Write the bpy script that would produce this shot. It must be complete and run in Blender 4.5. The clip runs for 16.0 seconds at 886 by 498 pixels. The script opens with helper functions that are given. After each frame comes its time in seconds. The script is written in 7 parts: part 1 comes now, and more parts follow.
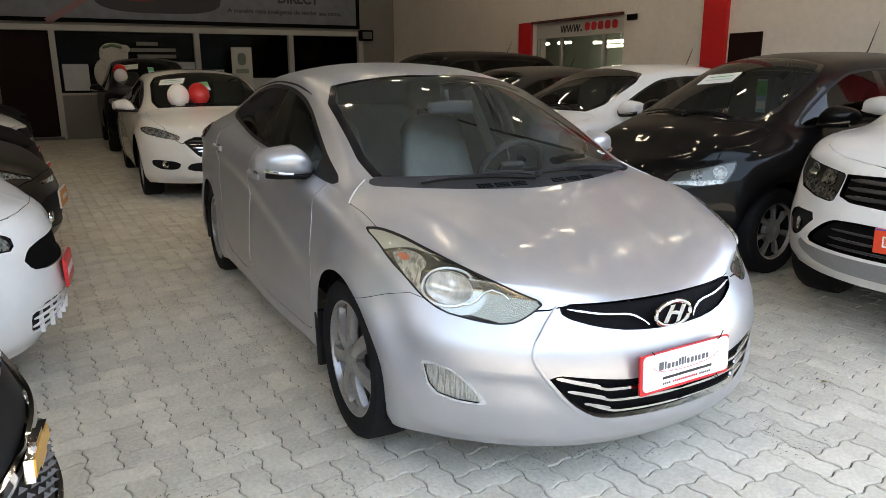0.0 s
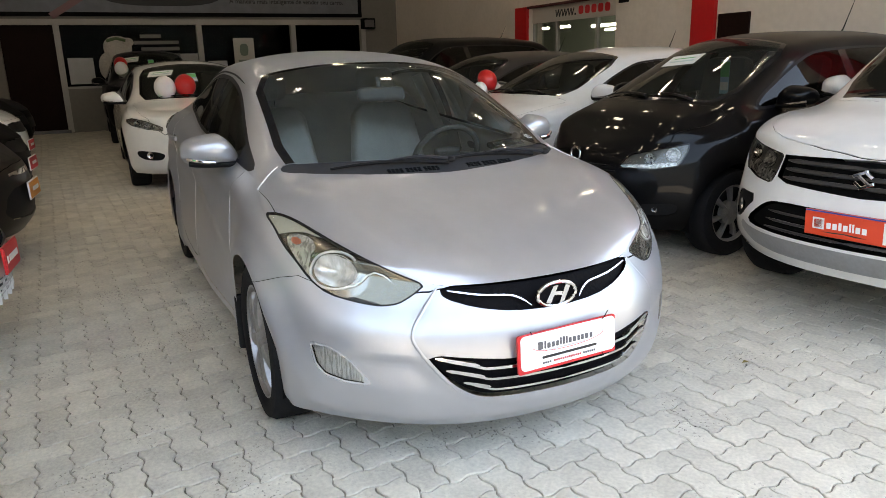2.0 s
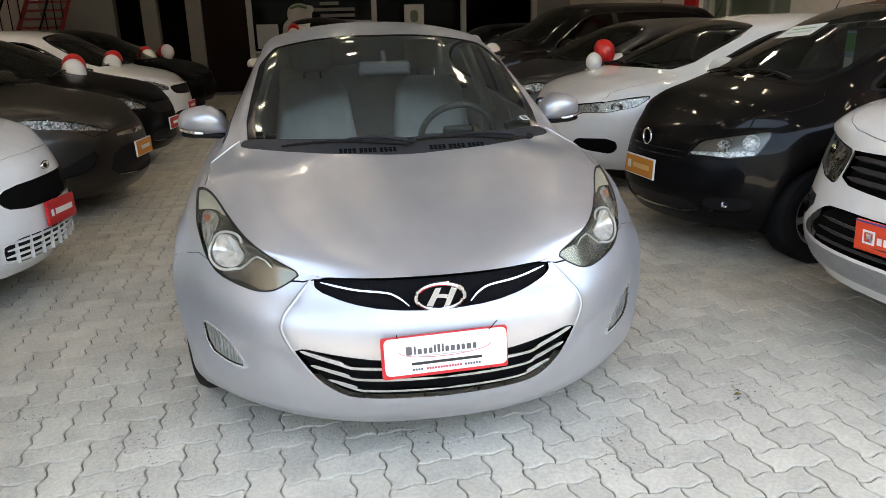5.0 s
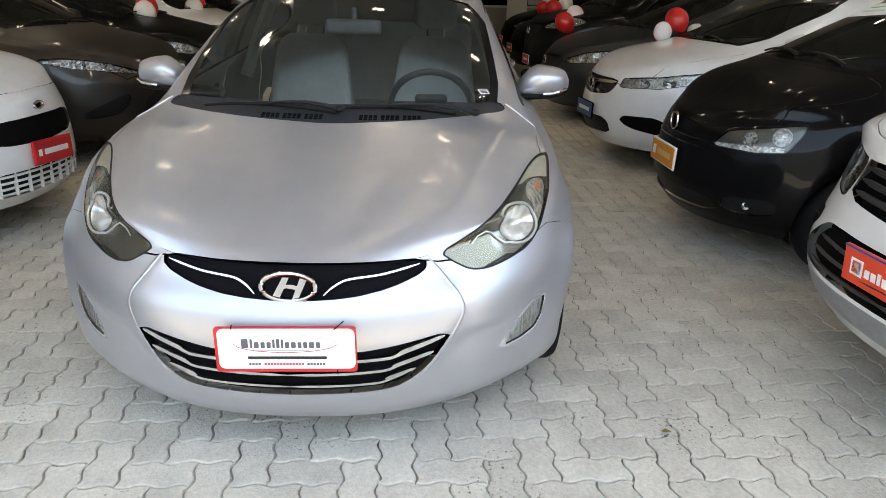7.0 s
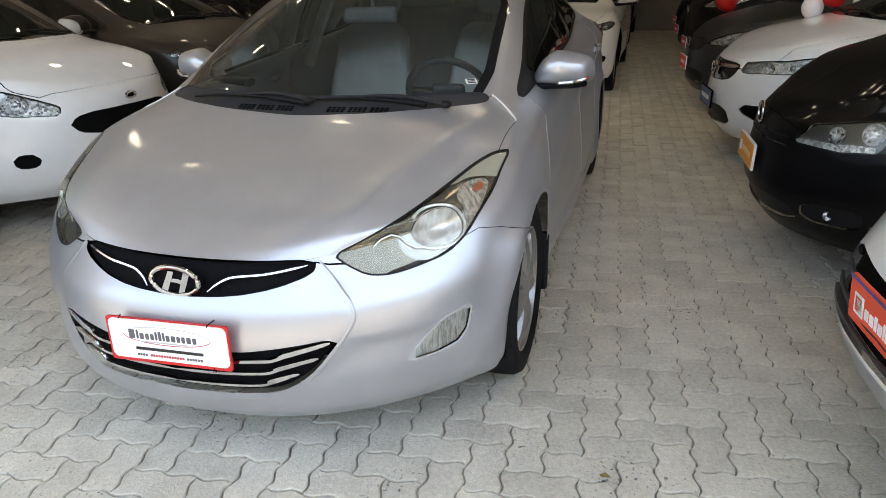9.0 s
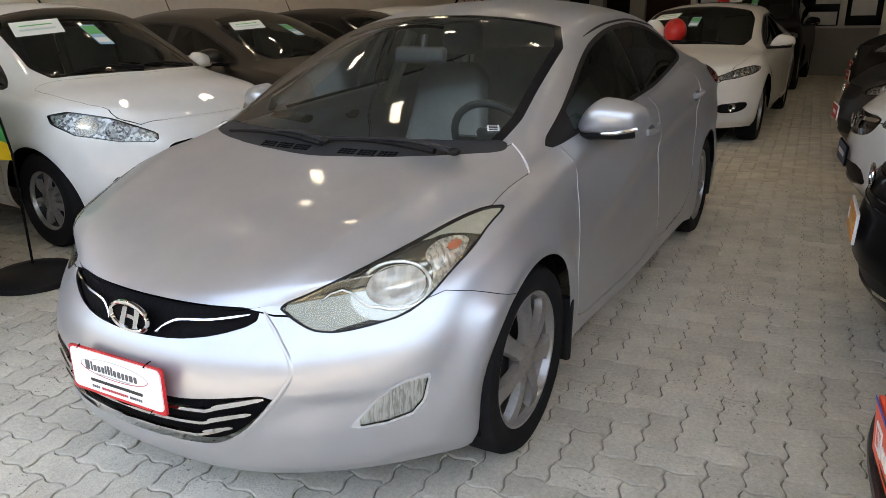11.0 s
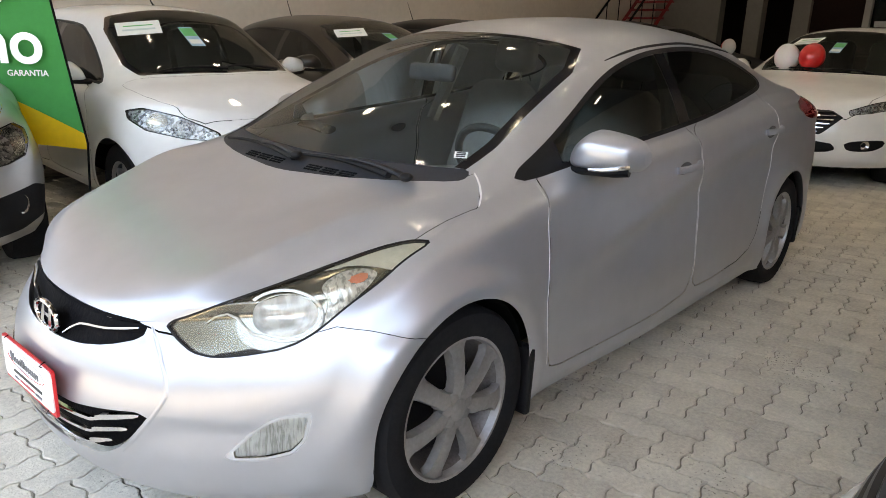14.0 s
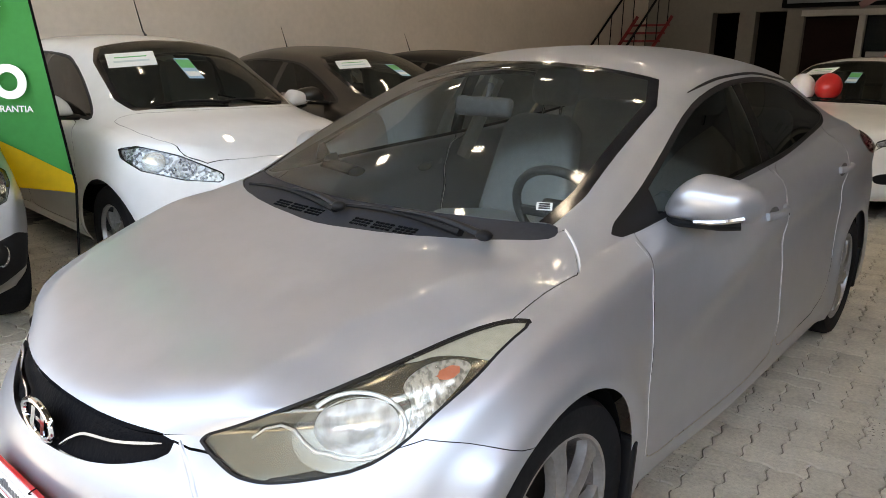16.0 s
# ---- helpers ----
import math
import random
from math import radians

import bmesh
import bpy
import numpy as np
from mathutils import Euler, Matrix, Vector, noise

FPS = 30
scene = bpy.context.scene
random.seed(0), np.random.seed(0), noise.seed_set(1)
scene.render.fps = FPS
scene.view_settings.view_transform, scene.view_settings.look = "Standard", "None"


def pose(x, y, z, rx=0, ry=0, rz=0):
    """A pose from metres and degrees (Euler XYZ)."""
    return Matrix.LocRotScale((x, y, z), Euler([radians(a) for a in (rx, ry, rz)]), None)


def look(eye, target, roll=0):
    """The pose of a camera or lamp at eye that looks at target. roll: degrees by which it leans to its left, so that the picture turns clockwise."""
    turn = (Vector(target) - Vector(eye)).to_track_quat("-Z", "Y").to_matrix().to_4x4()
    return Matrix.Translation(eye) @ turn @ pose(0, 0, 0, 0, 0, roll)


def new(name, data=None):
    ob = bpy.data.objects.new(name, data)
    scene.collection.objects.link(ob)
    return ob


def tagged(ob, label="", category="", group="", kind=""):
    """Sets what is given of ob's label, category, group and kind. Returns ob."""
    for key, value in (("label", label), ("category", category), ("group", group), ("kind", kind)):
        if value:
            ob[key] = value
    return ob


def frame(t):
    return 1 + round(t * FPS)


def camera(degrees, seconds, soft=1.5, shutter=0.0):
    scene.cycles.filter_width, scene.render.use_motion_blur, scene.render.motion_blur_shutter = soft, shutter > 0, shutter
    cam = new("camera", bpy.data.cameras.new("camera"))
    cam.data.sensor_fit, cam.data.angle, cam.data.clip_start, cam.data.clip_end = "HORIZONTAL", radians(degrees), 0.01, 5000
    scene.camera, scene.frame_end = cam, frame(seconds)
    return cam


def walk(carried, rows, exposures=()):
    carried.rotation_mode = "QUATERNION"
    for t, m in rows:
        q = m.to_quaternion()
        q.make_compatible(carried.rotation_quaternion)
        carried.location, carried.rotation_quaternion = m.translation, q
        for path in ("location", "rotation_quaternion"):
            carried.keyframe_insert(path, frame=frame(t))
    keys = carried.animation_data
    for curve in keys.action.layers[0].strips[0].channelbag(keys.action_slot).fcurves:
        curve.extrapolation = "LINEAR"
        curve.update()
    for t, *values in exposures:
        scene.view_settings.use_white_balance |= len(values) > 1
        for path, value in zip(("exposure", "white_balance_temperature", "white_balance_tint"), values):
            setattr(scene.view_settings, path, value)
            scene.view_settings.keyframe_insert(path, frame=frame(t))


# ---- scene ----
from mathutils.bvhtree import BVHTree

cam = camera(64.3, 16.0, soft=0.8)
PATH = [
    (0, (2.375, -1.671, 1.345), (0.651, -0.778, 0.866), -0.3),
    (0.5, (2.405, -1.659, 1.332), (0.695, -0.754, 0.829), -0.4),
    (1, (2.473, -1.594, 1.358), (0.798, -0.629, 0.846), -1.1),
    (1.5, (2.568, -1.461, 1.368), (0.869, -0.526, 0.882), -1.6),
    (2, (2.623, -1.293, 1.337), (0.879, -0.46, 0.825), -1.4),
    (2.5, (2.616, -1.155, 1.306), (0.862, -0.376, 0.746), -0.7),
    (3, (2.609, -1.008, 1.333), (0.825, -0.301, 0.769), -0.2),
    (3.5, (2.668, -0.845, 1.344), (0.866, -0.204, 0.763), -0.0),
    (4, (2.76, -0.664, 1.345), (0.902, -0.182, 0.783), 0.3),
    (4.2, (2.76, -0.6, 1.342), (0.895, -0.154, 0.775), -0.4),
    (6.3, (2.683, 0.159, 1.375), (0.799, 0.281, 0.712), -0.1),
    (6.5, (2.655, 0.224, 1.367), (0.778, 0.325, 0.684), -0.1),
    (7, (2.55, 0.415, 1.363), (0.674, 0.421, 0.669), 1.4),
    (7.5, (2.485, 0.621, 1.367), (0.619, 0.566, 0.651), 1.5),
    (8, (2.474, 0.86, 1.372), (0.636, 0.549, 0.648), 1.0),
    (8.5, (2.399, 1.045, 1.358), (0.604, 0.602, 0.596), -1.9),
    (8.7, (2.344, 1.111, 1.356), (0.552, 0.631, 0.608), -1.8),
    (10.8, (1.916, 1.637, 1.358), (0.257, 0.737, 0.697), -1.0),
    (11, (1.876, 1.624, 1.349), (0.234, 0.671, 0.719), -1.0),
    (11.5, (1.671, 1.568, 1.366), (0.117, 0.468, 0.756), -1.9),
    (12, (1.439, 1.636, 1.343), (-0.044, 0.406, 0.804), -2.5),
    (12.5, (1.263, 1.767, 1.345), (-0.119, 0.425, 0.813), 1.0),
    (13, (1.282, 1.88, 1.364), (-0.086, 0.526, 0.816), 0.3),
    (13.5, (1.352, 2.001, 1.38), (-0.044, 0.69, 0.804), 0.8),
    (14, (1.379, 2.021, 1.369), (-0.032, 0.74, 0.766), 1.1),
    (14.5, (1.385, 1.977, 1.373), (-0.034, 0.705, 0.767), 1.2),
    (15, (1.329, 1.855, 1.341), (-0.099, 0.601, 0.719), 0.5),
    (15.5, (1.234, 1.687, 1.343), (-0.206, 0.429, 0.76), 0.2),
    (16, (1.254, 1.553, 1.352), (-0.211, 0.294, 0.83), 0.9),
]
EXPOSURES = [(0, 3.33, 8900, 10), (2.5, 3.24, 8900, 10), (7, 3.15, 9000, 10), (8.5, 3.00, 9150, 10), (11.3, 2.94, 9200, 12), (12.5, 3.14, 9200, 12), (14, 3.33, 9150, 12), (16, 3.35, 9050, 12)]
walk(cam, [(t, look(eye, target, roll)) for t, eye, target, roll in PATH], EXPOSURES)

# ---- light: daylight from the open shop front (+x), rows of small ceiling lamps inside ----
world = bpy.data.worlds.new("world")
scene.world = world
world.use_nodes = True
sky = world.node_tree.nodes.new("ShaderNodeTexSky")
sky.sky_type, sky.sun_disc = "NISHITA", False
sky.sun_elevation, sky.sun_rotation = radians(79), radians(18)
world.node_tree.nodes["Background"].inputs[1].default_value = 0.15
world.node_tree.links.new(sky.outputs[0], world.node_tree.nodes["Background"].inputs[0])
sun = new("sun", bpy.data.lights.new("sun", "SUN"))
sun.data.energy, sun.data.angle, sun.data.color = 5.0, radians(0.6), (1.0, 0.95, 0.88)
sun.matrix_world = look((0.8, 2.5, 14), (0, 0, 0))


# ---- small tools ----
def pchip(*pts):
    """Smooth monotone curve through (x, y) knots."""
    xs, ys = (np.array(a, float) for a in zip(*pts))
    h, d = np.diff(xs), np.diff(ys) / np.diff(xs)
    m = np.empty(len(xs))
    m[0], m[-1] = d[0], d[-1]
    for i in range(1, len(xs) - 1):
        if d[i - 1] * d[i] <= 0:
            m[i] = 0
        else:
            a, b = 2 * h[i] + h[i - 1], h[i] + 2 * h[i - 1]
            m[i] = (a + b) / (a / d[i - 1] + b / d[i])

    def f(x):
        x = np.clip(np.asarray(x, float), xs[0], xs[-1])
        i = np.clip(np.searchsorted(xs, x) - 1, 0, len(xs) - 2)
        t = (x - xs[i]) / h[i]
        return ((1 + 2 * t) * (1 - t) ** 2 * ys[i] + t * (1 - t) ** 2 * h[i] * m[i]
                + t * t * (3 - 2 * t) * ys[i + 1] + t * t * (t - 1) * h[i] * m[i + 1])
    return f


def smooth(x):
    x = np.clip(x, 0, 1)
    return x * x * (3 - 2 * x)


def mesh_of(name, verts, faces, mat, normals=None, flat=False):
    me = bpy.data.meshes.new(name)
    me.from_pydata([tuple(v) for v in verts], [], faces)
    me.materials.append(mat)
    if not flat:
        me.polygons.foreach_set("use_smooth", [True] * len(me.polygons))
    if normals is not None:
        me.normals_split_custom_set_from_vertices([tuple(n) for n in normals])
    me.update()
    return me


def part(name, bm, material, parent=None, label="", m=None, flat=True):
    """Links a bmesh as one mesh object under a thing."""
    me = bpy.data.meshes.new(name)
    bm.to_mesh(me)
    bm.free()
    me.materials.append(material)
    if not flat:
        me.polygons.foreach_set("use_smooth", [True] * len(me.polygons))
        me.set_sharp_from_angle(angle=radians(40))
    ob = new(name, me)
    ob.parent = parent
    if m is not None:
        ob.matrix_basis = m
    return tagged(ob, label)


def thing(name, label, category, m=None, group="", kind=""):
    ob = new(name)
    ob.empty_display_size = 0.1
    if m is not None:
        ob.matrix_basis = m
    return tagged(ob, label, category, group, kind)


def box(sx, sy, sz, m=None, bevel=0.0, seg=2):
    bm = bmesh.new()
    bmesh.ops.create_cube(bm, size=1, matrix=Matrix.Diagonal((sx, sy, sz, 1)))
    if bevel:
        bmesh.ops.bevel(bm, geom=bm.edges[:], offset=bevel, segments=seg, profile=0.5, affect="EDGES")
    if m is not None:
        bm.transform(m)
    return bm


def span_box(x0, x1, y0, y1, z0, z1, bevel=0.0):
    return box(x1 - x0, y1 - y0, z1 - z0, pose((x0 + x1) / 2, (y0 + y1) / 2, (z0 + z1) / 2), bevel)


def tube(points, radius, sides=8, closed=False, flatten=1.0, taper=None):
    """A round bar along a line of points."""
    pts = [Vector(p) for p in points]
    bm, n, rings = bmesh.new(), len(points), []
    for i, p in enumerate(pts):
        a = pts[(i - 1) % n] if closed or i else p
        b = pts[(i + 1) % n] if closed or i < n - 1 else p
        d = (b - a).normalized()
        up = Vector((0, 0, 1)) if abs(d.z) < 0.9 else Vector((1, 0, 0))
        e1 = d.cross(up).normalized()
        e2 = e1.cross(d)
        r = radius * (taper(i / max(1, n - 1)) if taper else 1)
        rings.append([bm.verts.new(p + r * (math.cos(q) * e1 + flatten * math.sin(q) * e2))
                      for q in (2 * math.pi * k / sides for k in range(sides))])
    for i in range(n if closed else n - 1):
        r0, r1 = rings[i], rings[(i + 1) % n]
        for k in range(sides):
            bm.faces.new((r0[k], r0[(k + 1) % sides], r1[(k + 1) % sides], r1[k]))
    if not closed:
        bm.faces.new(rings[0][::-1])
        bm.faces.new(rings[-1])
    bmesh.ops.recalc_face_normals(bm, faces=bm.faces[:])
    return bm


def lathe(profile, sides=40, axis="Y"):
    """Turns (radius, along) pairs round the y axis."""
    bm, rings = bmesh.new(), []
    for r, h in profile:
        rings.append([bm.verts.new((r * math.cos(q), h, r * math.sin(q))) for q in (2 * math.pi * k / sides for k in range(sides))])
    for r0, r1 in zip(rings, rings[1:]):
        for k in range(sides):
            bm.faces.new((r0[k], r0[(k + 1) % sides], r1[(k + 1) % sides], r1[k]))
    bmesh.ops.remove_doubles(bm, verts=bm.verts[:], dist=1e-5)
    bmesh.ops.recalc_face_normals(bm, faces=bm.faces[:])
    return bm


def blob(sx, sy, sz, m=None, power=1.0, seg=24):
    """A rounded solid: a sphere squared off by power < 1."""
    bm = bmesh.new()
    bmesh.ops.create_uvsphere(bm, u_segments=seg, v_segments=seg // 2, radius=1)
    for v in bm.verts:
        v.co = Vector([math.copysign(abs(c) ** power, c) for c in v.co])
        v.co = Vector((v.co.x * sx, v.co.y * sy, v.co.z * sz))
    if m is not None:
        bm.transform(m)
    return bm


def merge(*bms):
    out = bmesh.new()
    for b in bms:
        me = bpy.data.meshes.new("tmp")
        b.to_mesh(me)
        b.free()
        out.from_mesh(me)
        bpy.data.meshes.remove(me)
    return out


# ---- materials ----
def material(name, color, rough=0.5, metal=0.0, coat=0.0, scale=0.0, vary=0.0, bump=0.0, bscale=60.0, spec=0.5, island=0.0, emit=0.0):
    m = bpy.data.materials.new(name)
    m.use_nodes = True
    nt = m.node_tree
    p = nt.nodes["Principled BSDF"]
    p.inputs["Base Color"].default_value = (*color, 1)
    p.inputs["Roughness"].default_value, p.inputs["Metallic"].default_value = rough, metal
    p.inputs["Coat Weight"].default_value, p.inputs["Coat Roughness"].default_value = coat, 0.03
    p.inputs["Specular IOR Level"].default_value = spec
    if emit:
        p.inputs["Emission Color"].default_value, p.inputs["Emission Strength"].default_value = (*color, 1), emit
    tc = nt.nodes.new("ShaderNodeTexCoord")
    if vary or island:
        n1, n2 = nt.nodes.new("ShaderNodeTexNoise"), nt.nodes.new("ShaderNodeTexNoise")
        n1.inputs["Scale"].default_value, n1.inputs["Detail"].default_value = scale, 6
        n2.inputs["Scale"].default_value, n2.inputs["Detail"].default_value = scale * 9, 4
        mx = nt.nodes.new("ShaderNodeMath")
        mx.operation = "ADD"
        for i, n in enumerate((n1, n2)):
            nt.links.new(tc.outputs["Object"], n.inputs["Vector"])
            nt.links.new(n.outputs["Fac"], mx.inputs[i])
        fac = mx.outputs[0]
        if island:
            info, geo = nt.nodes.new("ShaderNodeObjectInfo"), nt.nodes.new("ShaderNodeNewGeometry")
            a1, a2 = nt.nodes.new("ShaderNodeMath"), nt.nodes.new("ShaderNodeMath")
            a1.operation, a2.operation = "ADD", "MULTIPLY_ADD"
            nt.links.new(info.outputs["Random"], a1.inputs[0])
            nt.links.new(geo.outputs["Random Per Island"], a1.inputs[1])
            nt.links.new(a1.outputs[0], a2.inputs[0])
            a2.inputs[1].default_value = island
            nt.links.new(fac, a2.inputs[2])
            fac = a2.outputs[0]
        rmp = nt.nodes.new("ShaderNodeMapRange")
        rmp.inputs["From Min"].default_value, rmp.inputs["From Max"].default_value = 0.6, 1.4 + island
        rmp.inputs["To Min"].default_value, rmp.inputs["To Max"].default_value = 1 - vary, 1 + vary
        nt.links.new(fac, rmp.inputs["Value"])
        mul = nt.nodes.new("ShaderNodeMix")
        mul.data_type, mul.blend_type = "RGBA", "MULTIPLY"
        mul.inputs["Factor"].default_value = 1
        mul.inputs[6].default_value = (*color, 1)
        nt.links.new(rmp.outputs[0], mul.inputs[7])
        nt.links.new(mul.outputs[2], p.inputs["Base Color"])
    if bump:
        nb, bn = nt.nodes.new("ShaderNodeTexNoise"), nt.nodes.new("ShaderNodeBump")
        nb.inputs["Scale"].default_value, nb.inputs["Detail"].default_value = bscale, 5
        bn.inputs["Strength"].default_value, bn.inputs["Distance"].default_value = bump, 0.004
        nt.links.new(tc.outputs["Object"], nb.inputs["Vector"])
        nt.links.new(nb.outputs["Fac"], bn.inputs["Height"])
        nt.links.new(bn.outputs[0], p.inputs["Normal"])
    return m


def paint(name, color, metal=0.0, rough=0.35, coat=1.0):
    """Car paint: base coat with a faint dust layer, under clear lacquer."""
    m = material(name, color, rough, metal, coat, 1.2, 0.05, spec=0.5 if metal else 0.05)
    nt = m.node_tree
    p = nt.nodes["Principled BSDF"]
    n = nt.nodes.new("ShaderNodeTexNoise")
    n.inputs["Scale"].default_value, n.inputs["Detail"].default_value = 3.0, 8
    r = nt.nodes.new("ShaderNodeMapRange")
    r.inputs["To Min"].default_value, r.inputs["To Max"].default_value = 0.005, 0.04
    nt.links.new(n.outputs["Fac"], r.inputs["Value"])
    nt.links.new(r.outputs[0], p.inputs["Coat Roughness"])
    p.inputs["Coat IOR"].default_value = 1.5
    return m


def glass(name, tint, gloss=0.0, dust=0.0, ior=1.5, film=(0.5, 0.52, 0.47)):
    m = bpy.data.materials.new(name)
    m.use_nodes = True
    nt = m.node_tree
    nt.nodes.remove(nt.nodes["Principled BSDF"])
    tr, gl, fr, mx = (nt.nodes.new("ShaderNode" + k) for k in ("BsdfTransparent", "BsdfGlossy", "Fresnel", "MixShader"))
    tr.inputs[0].default_value = (*tint, 1)
    gl.inputs["Roughness"].default_value = gloss
    fr.inputs[0].default_value = ior
    nt.links.new(fr.outputs[0], mx.inputs[0])
    nt.links.new(tr.outputs[0], mx.inputs[1])
    nt.links.new(gl.outputs[0], mx.inputs[2])
    out = mx.outputs[0]
    if dust:
        # a thin film of dust, denser in patches; also paints in the windscreen's reflected veil
        df, m2, no, mr, tc = (nt.nodes.new("ShaderNode" + k) for k in ("BsdfDiffuse", "MixShader", "TexNoise", "MapRange", "TexCoord"))
        df.inputs[0].default_value = (*film, 1)
        no.inputs["Scale"].default_value, no.inputs["Detail"].default_value = 2.2, 7
        mr.inputs["To Min"].default_value, mr.inputs["To Max"].default_value = dust * 0.6, dust * 1.4
        nt.links.new(tc.outputs["Object"], no.inputs["Vector"])
        nt.links.new(no.outputs["Fac"], mr.inputs["Value"])
        nt.links.new(mr.outputs[0], m2.inputs[0])
        nt.links.new(out, m2.inputs[1])
        nt.links.new(df.outputs[0], m2.inputs[2])
        out = m2.outputs[0]
    nt.links.new(out, nt.nodes["Material Output"].inputs[0])
    return m


SILVER = paint("silver_paint", (0.445, 0.456, 0.482), 0.66, 0.34, 0.2)
WHITE = paint("white_paint", (0.70, 0.70, 0.69))
PEARL = paint("pearl_white_paint", (0.74, 0.72, 0.67))
BLACKP = paint("black_paint", (0.003, 0.003, 0.0035), coat=0.26)
BRONZE = paint("brown_grey_paint", (0.034, 0.030, 0.027), 0.7, coat=0.25)
GREYP = paint("dark_grey_paint", (0.022, 0.024, 0.029), 0.5, coat=0.25)
SILVER2 = paint("light_silver_paint", (0.48, 0.48, 0.48), 0.7)
GLASS = glass("windscreen_glass", (0.80, 0.83, 0.79), 0.0, 0.036, 1.3)
TINT = glass("tinted_glass", (0.03, 0.033, 0.03), 0.0, 0.003, 1.28)
TINTWS = glass("dark_windscreen_glass", (0.40, 0.43, 0.40), 0.0, 0.024, 1.24)
LENS = glass("lamp_lens", (0.93, 0.94, 0.90))
LENSY = glass("yellowed_lamp_lens", (0.95, 0.94, 0.89), 0.01, 0.032, 1.28, (0.74, 0.69, 0.55))
RUBBER = material("tyre_rubber", (0.011, 0.011, 0.012), 0.8, scale=8, vary=0.3, bump=0.2, bscale=90, spec=0.12)
BLACKTRIM = material("black_plastic", (0.008, 0.008, 0.009), 0.5, scale=6, vary=0.2, bump=0.1, bscale=200, spec=0.18)
GREYTRIM = material("grey_plastic", (0.10, 0.10, 0.105), 0.5, scale=6, vary=0.2, bump=0.1, bscale=200)
GLOSSBLACK = material("gloss_black_trim", (0.008, 0.008, 0.009), 0.12, scale=4, vary=0.2)
WIPERGREY = material("dark_grey_arm", (0.013, 0.014, 0.017), 0.45, scale=6, vary=0.2, spec=0.25)
COWLGREY = material("cowl_plastic", (0.022, 0.025, 0.031), 0.5, scale=9, vary=0.2, bump=0.1, bscale=200, spec=0.25)
GAP = material("panel_gap", (0.005, 0.005, 0.005), 0.9, spec=0.05)
CHROME = material("chrome", (0.75, 0.75, 0.76), 0.08, 1.0)
ALLOY = material("wheel_alloy", (0.29, 0.28, 0.275), 0.36, 0.6, 0.3, scale=9, vary=0.18)
DUSTRIM = material("brake_dusted_alloy", (0.15, 0.135, 0.13), 0.55, 0.3, scale=14, vary=0.4)
REFLECT = material("lamp_reflector", (0.62, 0.62, 0.62), 0.18, 1.0, bump=0.8, bscale=55)
LAMPDARK = material("lamp_housing", (0.10, 0.10, 0.10), 0.3, 0.4)
LAMPPALE = material("grey_lamp_housing", (0.19, 0.18, 0.155), 0.16, 0.85, scale=6, vary=0.12)
MESHBLACK = material("grille_mesh_black", (0.004, 0.004, 0.005), 0.7, spec=0.06, bump=0.8, bscale=90)
FOGRIM = material("fog_lamp_rim", (0.62, 0.63, 0.65), 0.25, 0.6)
AMBER = material("amber_reflector", (0.55, 0.16, 0.09), 0.3, 0.4, bump=0.3, bscale=200)
REDLAMP = material("red_tail_lamp", (0.22, 0.008, 0.01), 0.12, coat=1.0)
SEATGREY = material("grey_leather_seat", (0.36, 0.365, 0.365), 0.5, scale=7, vary=0.15, bump=0.3, bscale=120)
DASH = material("dashboard_plastic", (0.055, 0.058, 0.06), 0.6, scale=10, vary=0.15, bump=0.3, bscale=260)
LINER = material("cabin_lining", (0.55, 0.55, 0.52), 0.85, scale=10, vary=0.1)


LAMPCREAM = material("yellowed_lamp_housing", (0.52, 0.49, 0.40), 0.4, 0.1, scale=6, vary=0.15)
LAMPEDGE = material("black_lamp_skirt", (0.012, 0.011, 0.010), 0.4, 0.0, scale=9, vary=0.3, spec=0.1)
LAMPGREY = material("grey_lamp_bezel", (0.34, 0.34, 0.33), 0.14, 0.85, scale=9, vary=0.1)
LAMPRING = material("bright_lamp_ring", (0.80, 0.81, 0.82), 0.18, 0.45)


def fluted(name, color, pitch, dark=0.3):
    """Reflector metal with upright flutes, the shade in their hollows painted as darker streaks."""
    m = material(name, color, 0.14, 0.5)
    nt = m.node_tree
    p = nt.nodes["Principled BSDF"]
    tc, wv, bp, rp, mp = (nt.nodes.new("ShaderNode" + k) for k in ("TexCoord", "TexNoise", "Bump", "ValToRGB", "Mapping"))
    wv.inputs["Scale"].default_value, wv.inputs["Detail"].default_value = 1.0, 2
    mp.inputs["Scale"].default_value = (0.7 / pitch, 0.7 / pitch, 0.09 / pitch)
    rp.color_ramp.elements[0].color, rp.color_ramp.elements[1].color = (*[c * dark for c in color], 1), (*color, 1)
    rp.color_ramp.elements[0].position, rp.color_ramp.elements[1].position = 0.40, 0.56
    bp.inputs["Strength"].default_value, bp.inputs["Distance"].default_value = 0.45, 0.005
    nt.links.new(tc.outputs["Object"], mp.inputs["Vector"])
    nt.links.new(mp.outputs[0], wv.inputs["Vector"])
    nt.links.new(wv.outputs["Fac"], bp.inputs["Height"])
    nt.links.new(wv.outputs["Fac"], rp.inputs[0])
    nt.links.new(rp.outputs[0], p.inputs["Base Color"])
    nt.links.new(bp.outputs[0], p.inputs["Normal"])
    return m


HEROGLASS = glass("light_side_glass", (0.26, 0.28, 0.26), 0.0, 0.003, 1.42)
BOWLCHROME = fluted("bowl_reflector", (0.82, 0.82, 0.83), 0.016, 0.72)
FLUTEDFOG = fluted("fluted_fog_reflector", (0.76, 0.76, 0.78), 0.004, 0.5)


